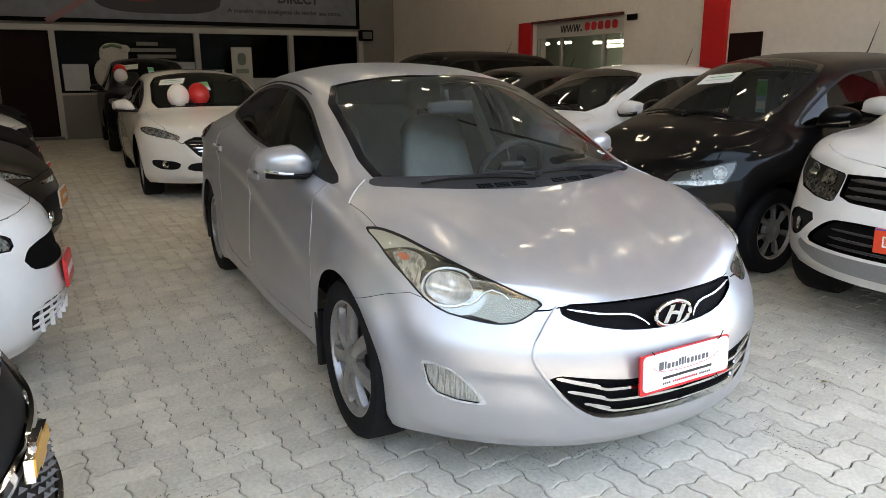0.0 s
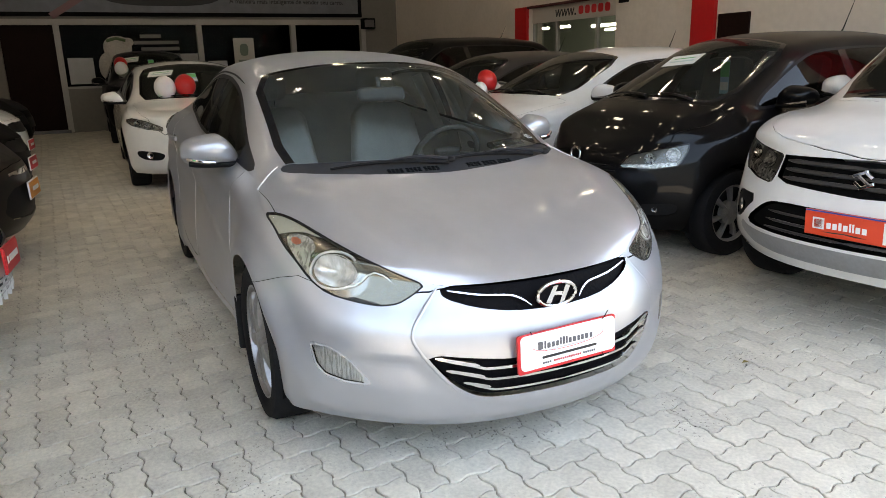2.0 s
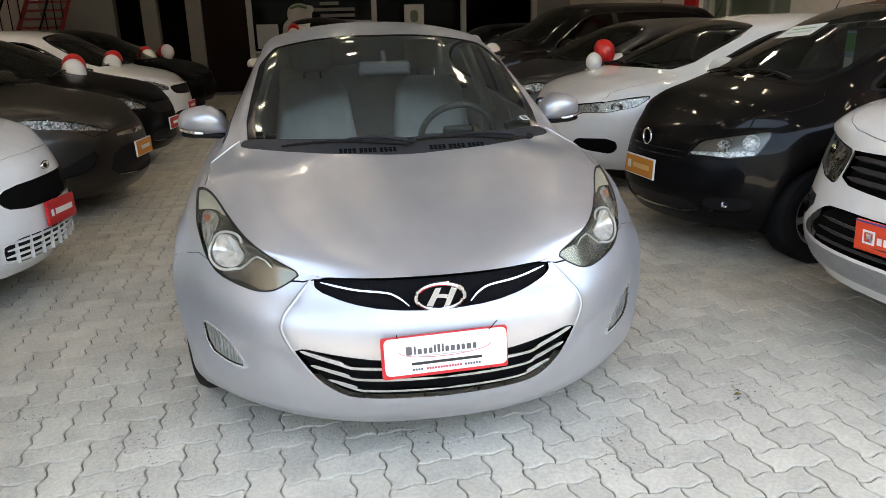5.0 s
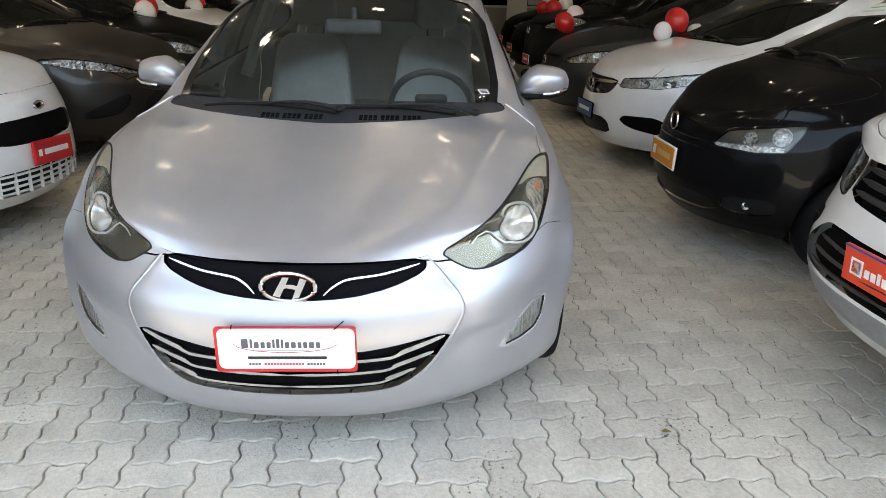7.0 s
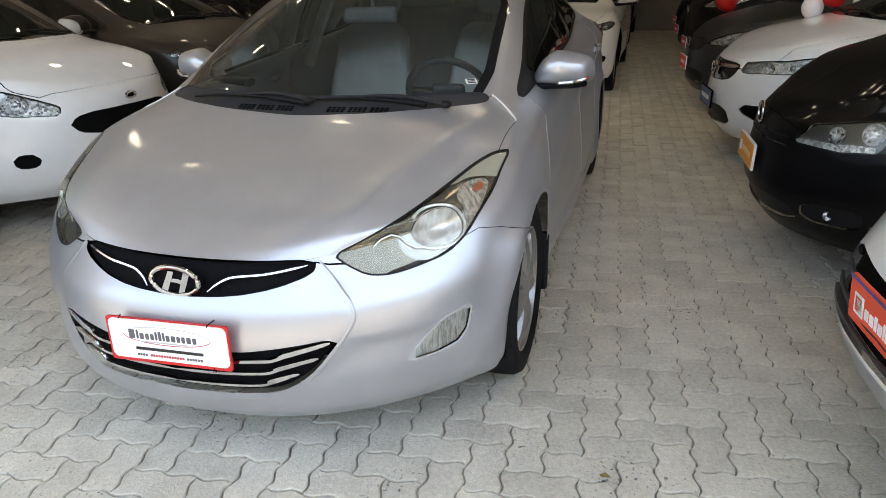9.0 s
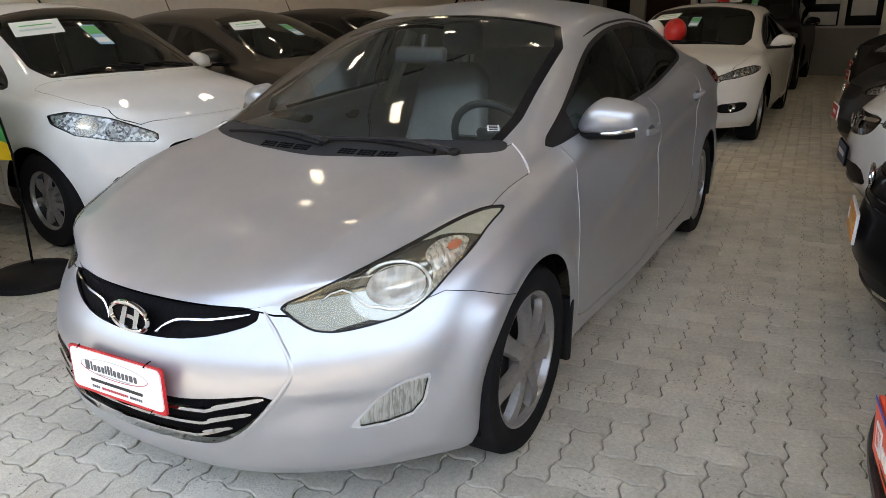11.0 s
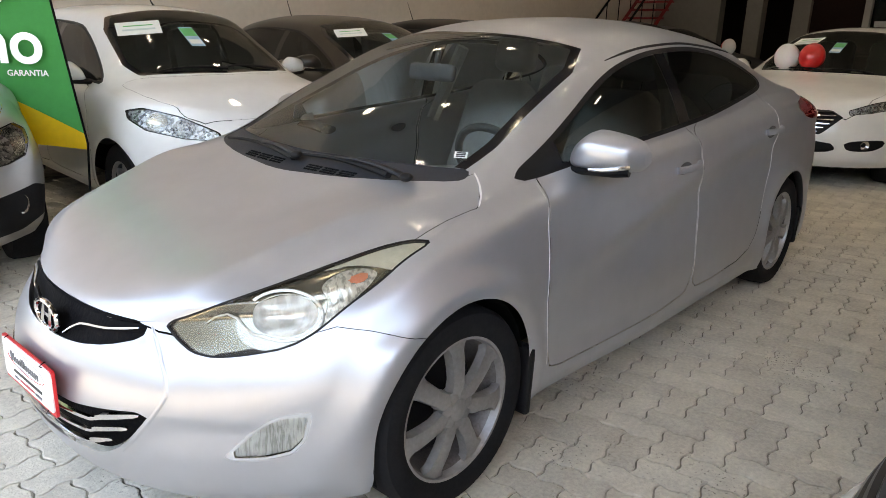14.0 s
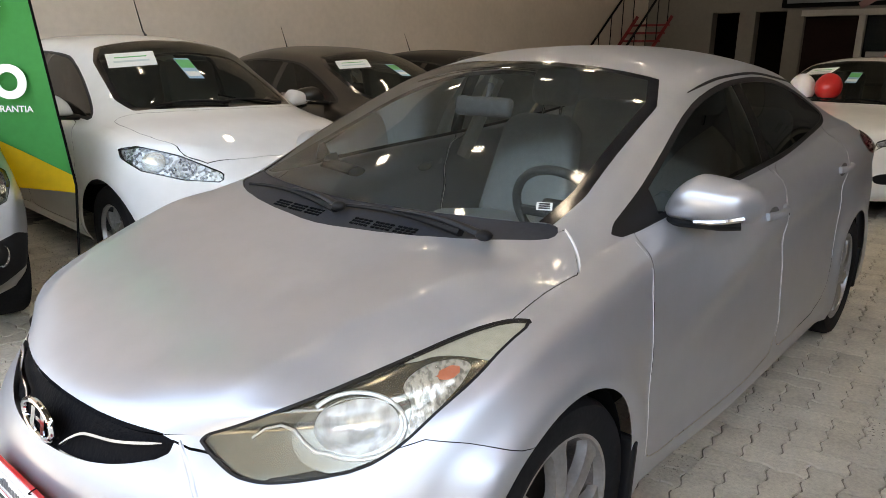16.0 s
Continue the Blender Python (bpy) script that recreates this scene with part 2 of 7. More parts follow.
def lamp_chrome(name, dark, bright, scale, lo=0.25, hi=0.7):
    """Facetted reflector metal: its glints and dark reflections painted as bright and dark cells."""
    m = material(name, bright, 0.2, 0.5)
    nt = m.node_tree
    p = nt.nodes["Principled BSDF"]
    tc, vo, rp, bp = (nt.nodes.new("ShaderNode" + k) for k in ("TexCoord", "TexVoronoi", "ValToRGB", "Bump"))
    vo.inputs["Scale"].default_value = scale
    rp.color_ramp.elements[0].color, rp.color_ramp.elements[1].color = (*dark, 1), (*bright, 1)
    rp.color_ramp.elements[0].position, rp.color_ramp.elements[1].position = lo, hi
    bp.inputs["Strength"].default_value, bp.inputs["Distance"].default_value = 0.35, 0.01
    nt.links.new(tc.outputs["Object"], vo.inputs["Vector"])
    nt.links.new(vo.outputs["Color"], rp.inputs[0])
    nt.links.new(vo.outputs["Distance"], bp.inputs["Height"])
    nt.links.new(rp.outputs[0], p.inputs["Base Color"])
    nt.links.new(bp.outputs[0], p.inputs["Normal"])
    return m


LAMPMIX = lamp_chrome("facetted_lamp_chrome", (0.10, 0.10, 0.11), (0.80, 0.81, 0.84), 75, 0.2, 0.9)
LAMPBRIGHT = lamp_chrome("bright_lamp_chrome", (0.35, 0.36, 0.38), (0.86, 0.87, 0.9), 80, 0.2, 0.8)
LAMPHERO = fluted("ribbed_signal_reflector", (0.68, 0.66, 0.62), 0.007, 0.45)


# ---- car bodies: a smooth shell from plan and profile curves, then cut along the lines of panels, glass and lamps ----
class Shell:
    def __init__(self, c, fine):
        self.c = c
        nf, nr = int(22 * fine), int(14 * fine)
        ns, nlow = int(96 * fine), int(5 * fine)
        n1 = int(9 * fine)
        uf, kf, pf, ur, kr, pr = c["plan"]
        uc, ue = uf + kf, ur - kr
        Y = pchip(*c["half_width"])
        eta = np.linspace(0, 1, nf + 1) ** 0.9
        side = uc + (ue - uc) * np.linspace(0, 1, ns + 1)
        etar = np.linspace(1, 0, nr + 1)
        u = np.concatenate([uf + kf * eta ** pf, side[1:], (ur - kr * etar ** pr)[1:]])
        y = np.concatenate([eta * Y(uc), Y(side)[1:], (etar * Y(ue))[1:]])
        for _ in range(int(6 * fine)):
            u[1:-1] = 0.25 * u[:-2] + 0.5 * u[1:-1] + 0.25 * u[2:]
            y[1:-1] = 0.25 * y[:-2] + 0.5 * y[1:-1] + 0.25 * y[2:]
        du, dy = np.gradient(u), np.gradient(y)
        ln = np.hypot(du, dy)
        nu, ny = -dy / ln, du / ln
        nu[0], ny[0], nu[-1], ny[-1] = -1, 0, 1, 0
        front, rear = np.where(nu < 0, nu * nu, 0), np.where(nu > 0, nu * nu, 0)
        sidew = ny * ny
        zT = pchip(*c["belt"])
        dT = pchip(*c["belt_inset"])
        k = np.arange(len(u))
        zt = zT(u)
        zt[:nf + 1] = c["lip"] + (zT(uc) - c["lip"]) * smooth(np.clip((eta - 0.35) / 0.65, 0, 1)) ** c.get("lip_pow", 1)
        zt[nf + ns:] = c["tail_lip"] + (zT(ue) - c["tail_lip"]) * etar ** 2
        it = dT(u)
        it[:nf + 1] = c["lip_inset"] + (dT(uc) - c["lip_inset"]) * eta ** 2
        it[nf + ns:] = 0.06 + (dT(ue) - 0.06) * etar ** 2
        top = np.stack([u - nu * it, y - ny * it, zt], 1)
        top[0, 1] = top[-1, 1] = 0
        zb = c["sill"]
        rings = []
        for fr, df, ds, dr, zf, zr in c["rings"]:
            ins = df * front + ds * sidew + dr * rear
            z = front * zf + rear * zr + sidew * (zb + fr * (zt - zb))
            rings.append(np.stack([u - nu * ins, y - ny * ins, z], 1))
        rings.append(top)
        R = np.array(rings)
        M = np.gradient(R, axis=0)
        rows = []
        for i in range(len(R) - 1):
            for t in np.linspace(0, 1, nlow, endpoint=False):
                rows.append((1 + 2 * t) * (1 - t) ** 2 * R[i] + t * (1 - t) ** 2 * M[i] + t * t * (3 - 2 * t) * R[i + 1] + t * t * (t - 1) * M[i + 1])
        rows.append(top)
        G = np.array(rows)
        # flared arches and a sculpted line along the flank
        amp, zl, wl = c.get("crease", (0.0, None, 0.05))
        for hub in (0, c["wheelbase"]):
            d = np.hypot(G[..., 0] - hub, G[..., 2] - c["hub"])
            G[..., 1] += c.get("flare", 0.012) * np.exp(-((d - c["arch"] - 0.02) / 0.05) ** 2) * sidew
        if amp:
            line = pchip(*zl)
            d = (G[..., 2] - line(G[..., 0])) / wl
            G[..., 1] += amp * (np.exp(-d * d) - 0.7 * np.exp(-((d + 1.6) / 1.1) ** 2)) * sidew ** 4 * smooth((G[..., 0] - c.get("crease_from", -9)) / 0.7)
        if "nose" in c:
            c["nose"](G, front)
        G[:, 0, 1] = G[:, -1, 1] = 0
        # the upper side: belt -> rail -> centre line
        zc, z4, y4 = (pchip(*c[q]) for q in ("centre", "rail", "rail_width"))
        n2 = nf - n1
        T = top[nf:nf + ns + 1]
        lf, lr = top[:nf + 1][::-1], top[nf + ns:]
        P = np.zeros((ns + 1, nf + 1, 3))
        for j in range(nf + 1):
            ff = lf[j, 0] - lf[0, 0]
            rr = np.interp(j / nf, np.linspace(0, 1, nr + 1), lr[:, 0]) - lr[0, 0]
            us = T[:, 0] + ff * (1 - smooth((T[:, 0] - T[0, 0]) / 0.5)) + rr * (1 - smooth((T[-1, 0] - T[:, 0]) / 0.35))
            b = T[:, 1]
            w4 = np.minimum(y4(us), b * 0.97)
            if j <= n1:
                a = j / n1
                yy = b + (w4 - b) * a + c.get("side_bulge", 0.02) * 4 * a * (1 - a) * smooth((us - 0.1) / 0.5)
                zz = T[:, 2] + (z4(us) - T[:, 2]) * a
            else:
                a = 1 - (j - n1) / n2
                yy = w4 * a
                q = np.abs(a) ** c.get("crown", 2.3)
                zz = zc(us) + (z4(us) - zc(us)) * q
            P[:, j] = np.stack([us, yy, zz], 1)
        rx = np.interp(np.linspace(0, 1, nf + 1), np.linspace(0, 1, nr + 1), np.arange(nr + 1))
        lrr = np.stack([np.interp(rx, np.arange(nr + 1), lr[:, q]) for q in range(3)], 1)
        for i in range(ns + 1):
            for ref, dist in ((lf, T[i, 0] - T[0, 0]), (lrr, T[-1, 0] - T[i, 0])):
                w = 1 - smooth(dist / 0.16)
                if w > 0:
                    P[i] = P[i] * (1 - w) + (ref + (P[i] - P[0 if ref is lf else -1])) * w
        P[0], P[-1] = lf, lrr
        for _ in range(int(c.get("soften", 2.5) * fine)):
            P[1:-1, 1:-1] = 0.5 * P[1:-1, 1:-1] + 0.25 * (P[1:-1, :-2] + P[1:-1, 2:])
            P[1:-1, 1:-1] = 0.8 * P[1:-1, 1:-1] + 0.1 * (P[:-2, 1:-1] + P[2:, 1:-1])
            P[1:-1, -1, 2] = P[1:-1, -2, 2]
        P[:, 0] = T
        P[:, -1, 1] = 0
        if "ridge" in c:
            # a soft fold along the bonnet
            hgt, inner, outer, ln, u1 = c["ridge"]
            off = P[..., 1] - pchip(*ln)(P[..., 0])
            fold = np.clip(1 - np.where(off > 0, off / outer, -off / inner), 0, 1)
            away = smooth(np.arange(nf + 1) / 5)[None] * smooth(np.arange(ns + 1) / 6)[:, None]
            P[..., 2] += away * hgt * fold * smooth((u1 - P[..., 0]) / 0.25) * smooth((P[..., 0] - ln[0][0]) / 0.12)
        nl, nc = G.shape[:2]
        self.V = [np.array(v) for v in np.concatenate([G.reshape(-1, 3), P.reshape(-1, 3)])]
        gi = lambda r, q: r * nc + q
        pi = lambda i, j: nl * nc + i * (nf + 1) + j
        self.F, self.tag = [], []
        for r in range(nl - 1):
            for q in range(nc - 1):
                self.F.append((gi(r, q), gi(r + 1, q), gi(r + 1, q + 1), gi(r, q + 1)))
                self.tag.append("body")
        for i in range(ns):
            for j in range(nf):
                self.F.append((pi(i, j), pi(i, j + 1), pi(i + 1, j + 1), pi(i + 1, j)))
                self.tag.append("body")
        # vertex normals, shared over the seam between the two grids
        V = np.array(self.V)
        key = np.round(V, 4)
        _, inv = np.unique(key, axis=0, return_inverse=True)
        inv = inv.reshape(-1)
        F = np.array(self.F)
        fn = np.cross(V[F[:, 2]] - V[F[:, 0]], V[F[:, 3]] - V[F[:, 1]])
        acc = np.zeros((inv.max() + 1, 3))
        for k4 in range(4):
            np.add.at(acc, inv[F[:, k4]], fn)
        N = acc[inv]
        N[np.abs(V[:, 1]) < 1e-6, 1] = 0
        N /= np.linalg.norm(N, axis=1)[:, None] + 1e-12
        if N[pi(ns // 2, nf)][2] < 0:
            N = -N
            self.F = [f[::-1] for f in self.F]
        self.N = [n for n in N]
        self.tree = BVHTree.FromPolygons([Vector(v) for v in self.V], self.F)

    def cut(self, field, keep):
        """Splits the faces for which keep(tag) holds along field = 0."""
        f = field(np.array(self.V), np.array(self.N))
        f = np.where(np.abs(f) < 2e-4, 2e-4, f)
        f = list(f)
        made = {}
        F2, T2 = [], []
        for face, tg in zip(self.F, self.tag):
            s = [f[i] > 0 for i in face]
            if all(s) or not any(s) or not keep(tg):
                F2.append(face)
                T2.append(tg)
                continue
            pos, neg = [], []
            n = len(face)
            for q in range(n):
                a, b = face[q], face[(q + 1) % n]
                (pos if s[q] else neg).append(a)
                if s[q] != s[(q + 1) % n]:
                    e = (min(a, b), max(a, b))
                    if e not in made:
                        t = f[e[0]] / (f[e[0]] - f[e[1]])
                        self.V.append(self.V[e[0]] * (1 - t) + self.V[e[1]] * t)
                        nn = self.N[e[0]] * (1 - t) + self.N[e[1]] * t
                        self.N.append(nn / np.linalg.norm(nn))
                        f.append(0.0)
                        made[e] = len(self.V) - 1
                    pos.append(made[e])
                    neg.append(made[e])
            for poly in (pos, neg):
                if len(poly) >= 3:
                    F2.append(tuple(poly))
                    T2.append(tg)
        self.F, self.tag = F2, T2

    def mark(self, inside, tag, keep):
        f = inside(np.array(self.V), np.array(self.N)).tolist()
        for i, face in enumerate(self.F):
            if keep(self.tag[i]) and sum(f[k] for k in face) > 0 and min(f[k] for k in face) > -0.004:
                self.tag[i] = tag

    def region(self, tag, outline, way, rounds=2, gap=0.0, keep=None, facing=0.05, band=None):
        """Cuts an outline, seen along way, into the shell and names what lies inside; band: (width, tag) of an inner border."""
        keep = keep or (lambda t: t == "body")
        w = Vector(way).normalized()
        e1 = (Vector((0, 0, 1)) if abs(w.z) < 0.9 else Vector((1, 0, 0))).cross(w).normalized()
        e2 = w.cross(e1)
        A = np.array([e1, e2])
        p = np.array(outline, float) @ A.T
        for _ in range(rounds):
            nx = np.roll(p, -1, 0)
            p = np.stack([0.78 * p + 0.22 * nx, 0.22 * p + 0.78 * nx], 1).reshape(-1, 2)
        q = np.roll(p, -1, 0)
        wv = np.array(w)

        def sd(V, N, shift=0.0):
            X = V @ A.T
            best = np.full(len(X), 9.0)
            ins = np.zeros(len(X), bool)
            for a, b in zip(p, q):
                ab = b - a
                t = np.clip(((X - a) @ ab) / (ab @ ab + 1e-12), 0, 1)
                best = np.minimum(best, np.hypot(*(X - a - t[:, None] * ab).T))
                c = ((a[1] > X[:, 1]) != (b[1] > X[:, 1]))
                ins ^= c & (X[:, 0] < (b[0] - a[0]) * (X[:, 1] - a[1]) / (b[1] - a[1] + 1e-12) + a[0])
            d = np.where(ins, best, -best) + shift
            return np.where(N @ wv > facing, d, -0.5)
        if gap:
            self.cut(lambda V, N: sd(V, N, gap), keep)
            self.cut(lambda V, N: sd(V, N, -gap), keep)
            f = sd(np.array(self.V), np.array(self.N)).tolist()
            for i, (t, face) in enumerate(zip(self.tag, self.F)):
                if keep(t):
                    d = sum(f[k] for k in face) / len(face)
                    if d > -gap:
                        self.tag[i] = tag if d > gap else "gap"
        else:
            self.cut(sd, keep)
            self.mark(sd, tag, keep)
        if band:
            wd, btag = band
            self.cut(lambda V, N: sd(V, N, -wd), lambda t: t == tag)
            self.mark(lambda V, N: -sd(V, N, -wd), btag, lambda t: t == tag)

    def arch_cut(self):
        c = self.c
        for hub in (0, c["wheelbase"]):
            fn = lambda V, N: np.where(np.abs(V[:, 1]) > 0.3, c["arch"] - np.hypot((V[:, 0] - hub) * c.get("arch_long", 1.0), (V[:, 2] - c["hub"]) * np.where(V[:, 2] < c["hub"], 0.6, 1.0)), -1)
            self.cut(fn, lambda t: True)
            self.mark(fn, "hole", lambda t: True)

    def on(self, p, way):
        """Where a line through p along way meets the shell: place and outward normal."""
        w = Vector(way).normalized()
        hit, n, _, _ = self.tree.ray_cast(Vector(p) + w * 3, -w)
        if hit is None:
            hit, n, _, _ = self.tree.find_nearest(Vector(p))
        return hit, (n if n.dot(w) > 0 else -n)

    def mesh(self, name, tag, mat, sides="both", push=0.0, thick=0.0):
        """The faces of a tag as a mesh in car space (x ahead), on the left, the right or both sides, pushed along the normals."""
        tags = (tag,) if isinstance(tag, str) else tag
        ids = [i for i, t in enumerate(self.tag) if t in tags]
        if not ids:
            return None
        used, V, N, F = {}, [], [], []
        for i in ids:
            f = []
            for v in self.F[i]:
                if v not in used:
                    used[v] = len(V)
                    p, n = self.V[v], self.N[v]
                    V.append(p + n * push)
                    N.append(n)
                f.append(used[v])
            F.append(tuple(f))
        V, N = np.array(V) * (-1, 1, 1), np.array(N) * (-1, 1, 1)
        left = (V, N, [f[::-1] for f in F])
        right = (V * (1, -1, 1), N * (1, -1, 1), F)
        take = {"left": [left], "right": [right], "both": [left, right]}[sides]
        VV, NN, FF, o = [], [], [], 0
        for v, n, f in take:
            VV.append(v)
            NN.append(n)
            FF += [tuple(k + o for k in q) for q in f]
            o += len(v)
        VV, NN = np.concatenate(VV), np.concatenate(NN)
        return mesh_of(name, VV, FF, mat, NN)

    def put(self, name, tag, mat, parent, sides="both", push=0.0, label=""):
        me = self.mesh(name, tag, mat, sides, push)
        if me is None:
            return None
        ob = new(name, me)
        ob.parent = parent
        return tagged(ob, label)


# ---- wheels ----
def wheel(parent, at, side, radius, width, rim, spokes, mat=None, blade=0.5, twist=0.0, cap=0.03, flat=None):
    """A wheel under its car: tyre, rim (> cap), brake disc. side: 1 on the car's left, -1 on its right."""
    mat = mat or ALLOY
    w = width / 2
    m = pose(*at) @ (Matrix() if side > 0 else pose(0, 0, 0, 0, 0, 180))
    r, t = rim, radius
    ty = part("tyre", lathe([(r - 0.012, -w * 0.8), (r + 0.005, -w * 0.92), (t * 0.86, -w), (t * 0.95, -w * 0.93), (t * 0.992, -w * 0.72), (t, -w * 0.3), (t, w * 0.3),
                             (t * 0.992, w * 0.72), (t * 0.95, w * 0.93), (t * 0.86, w), (r + 0.012, w * 0.94), (r - 0.004, w * 0.86), (r - 0.012, w * 0.8)], 56), RUBBER, parent, "", m, False)
    # rim: barrel with a rolled lip, then the spokes as blades from hub to lip
    bms = [lathe([(r - 0.004, w * 0.86), (r - 0.012, w * 0.85), (r - 0.016, w * 0.72), (r - 0.02, w * 0.62)], 56)]
    part("rim_barrel", lathe([(r - 0.018, w * 0.64), (r - 0.045, w * 0.2), (r - 0.045, -w * 0.8), (r - 0.005, -w * 0.86)], 40), DUSTRIM if flat else BLACKTRIM, parent, "", m, False)
    y0 = w * (0.78 if flat else 0.62)
    for k in range(spokes):
        bm = bmesh.new()
        a0 = 2 * math.pi * k / spokes + math.pi / 2
        cols = []
        for f in ((0.16, 0.24, 0.30, 0.36, 0.44, 0.52, 0.62, 0.72, 0.80, 0.87, 0.92, 0.965) if flat else (0.16, 0.3, 0.5, 0.7, 0.86, 0.965)):
            rr = r * f
            full = math.pi / spokes * rr
            if flat:
                # full at the hub and the lip, with rounded fillets to a waisted blade
                half = flat[0] + flat[1] * f
                half += (full * 1.02 - half) * max(max(0, (0.42 - f) / 0.16), max(0, (f - 0.80) / 0.165) ** 2.2 * 0.85) ** 1.0 if f > 0.26 else full * 1.02 - half
            else:
                half = full * (blade + (0.3 if f > 0.9 else 0.0) + (0.45 if f < 0.2 else 0.12 if f < 0.35 else 0))
            a = a0 + twist * f
            c, s = math.cos(a), math.sin(a)
            yy = y0 + 0.018 * math.sin(f * 3.0) - 0.01 * f
            row = []
            for q, dep in ((-1, -0.03), (-0.82, -0.004), (0, 0.004), (0.82, -0.004), (1, -0.03)):
                x, z = rr * c - q * half * s, rr * s + q * half * c
                row.append(bm.verts.new((x, yy + dep, z)))
            cols.append(row)
        for r0, r1 in zip(cols, cols[1:]):
            for q in range(4):
                bm.faces.new((r0[q], r0[q + 1], r1[q + 1], r1[q]))
        bmesh.ops.recalc_face_normals(bm, faces=bm.faces[:])
        bms.append(bm)
    hubr = 0.30 if flat else 0.42
    bms.append(lathe([(0, y0 + 0.008), (r * (hubr - 0.06), y0 + 0.010), (r * (hubr - 0.01), y0 + 0.003), (r * hubr, y0 - 0.03)], 28))
    rm = part("rim", merge(*bms), mat, parent, "", m, False)
    part("hub_cap", lathe([(0, y0 + 0.014), (cap * 0.8, y0 + 0.013), (cap, y0 + 0.008), (cap, y0 - 0.01)], 24), mat, rm, "", None, False)
    part("brake_disc", lathe([(0, -w * 0.1), (r * 0.72, -w * 0.1), (r * 0.72, -w * 0.3), (r * 0.95, -w * 0.35), (0, -w * 0.4)], 32), BLACKTRIM, parent, "", m, False)
    return ty


def offset_strip(sh, pts, way, width, lift, mirror=1, n=24, soft=False):
    """A raised strip that lies on the shell along points of it, in car space."""
    line = pchip_line(pts, n)
    bm, rows = bmesh.new(), []
    hits = [sh.on(p, way) for p in line]
    for i, (h, nrm) in enumerate(hits):
        d = (hits[min(i + 1, n - 1)][0] - hits[max(i - 1, 0)][0]).normalized()
        s = nrm.cross(d).normalized() * width / 2
        f = min(1.0, 6 * min(i, n - 1 - i) / n + 0.35)
        row = []
        for a, b in [(k / 4 - 1, lift * math.cos(math.pi / 2 * (k / 4 - 1)) ** 2 - 0.0005) for k in range(9)] if soft else ((-1, -0.004), (-0.75, lift), (0.75, lift), (1, -0.004)):
            p = h + s * a * f + nrm * b
            row.append(bm.verts.new((-p.x, p.y * mirror, p.z)))
        rows.append(row)
    for r0, r1 in zip(rows, rows[1:]):
        for q in range(len(r0) - 1):
            bm.faces.new((r0[q], r0[q + 1], r1[q + 1], r1[q]))
    bmesh.ops.recalc_face_normals(bm, faces=bm.faces[:])
    return bm


def pchip_line(pts, n):
    p = np.array(pts, float)
    s = np.concatenate([[0], np.cumsum(np.linalg.norm(np.diff(p, axis=0), axis=1))])
    t = np.linspace(0, s[-1], n)
    return [Vector([float(pchip(*zip(s, p[:, k]))(q)) for k in range(3)]) for q in t]


def disc_on(sh, p, way, rx, rz, depth, mirror=1, seg=28, lift=0.0):
    """A shallow dish or dome (depth < 0) of that size on the shell round p."""
    h, nrm = sh.on(p, way)
    nrm = Vector(way).normalized()
    e1 = Vector((0, 0, 1)).cross(nrm).normalized()
    e2 = nrm.cross(e1)
    bm, rows = bmesh.new(), []
    for f in (1.0, 0.92, 0.75, 0.5, 0.25, 0.06):
        d = -depth * (1 - f * f)
        row = []
        for k in range(seg):
            a = 2 * math.pi * k / seg
            q = h + nrm * (lift + d) + e1 * rx * f * math.cos(a) + e2 * rz * f * math.sin(a)
            row.append(bm.verts.new((-q.x, q.y * mirror, q.z)))
        rows.append(row)
    for r0, r1 in zip(rows, rows[1:]):
        for k in range(seg):
            bm.faces.new((r0[k], r0[(k + 1) % seg], r1[(k + 1) % seg], r1[k]))
    bm.faces.new(rows[-1])
    bmesh.ops.recalc_face_normals(bm, faces=bm.faces[:])
    return bm


def dish_on(sh, p, way, rx, rz, depth, mirror=1, seg=32, lift=-0.004, tilt=0.0):
    """A reflector bowl whose rim follows the shell round p."""
    rim, w = dish_rim(sh, p, way, rx, rz, seg, tilt)
    mid = sum((Vector(q) for q in rim), Vector()) / seg
    bm, rows = bmesh.new(), []
    for f in (1.0, 0.93, 0.8, 0.62, 0.42, 0.22, 0.05):
        row = []
        for q in rim:
            v = mid + (Vector(q) - mid) * f
            h, _ = sh.on(v, w)
            v = h + w * (lift - depth * (1 - f * f))
            row.append(bm.verts.new((-v.x, v.y * mirror, v.z)))
        rows.append(row)
    for r0, r1 in zip(rows, rows[1:]):
        for k in range(seg):
            bm.faces.new((r0[k], r0[(k + 1) % seg], r1[(k + 1) % seg], r1[k]))
    bm.faces.new(rows[-1])
    bmesh.ops.recalc_face_normals(bm, faces=bm.faces[:])
    return bm


def dish_rim(sh, p, way, rx, rz, seg=32, tilt=0.0):
    h, _ = sh.on(p, way)
    w = Vector(way).normalized()
    e1 = Vector((0, 0, 1)).cross(w).normalized()
    e2 = w.cross(e1)
    c, s = math.cos(radians(tilt)), math.sin(radians(tilt))
    e1, e2 = e1 * c + e2 * s, e2 * c - e1 * s
    return [tuple(h + e1 * rx * math.cos(a) + e2 * rz * math.sin(a)) for a in (2 * math.pi * k / seg for k in range(seg))], w


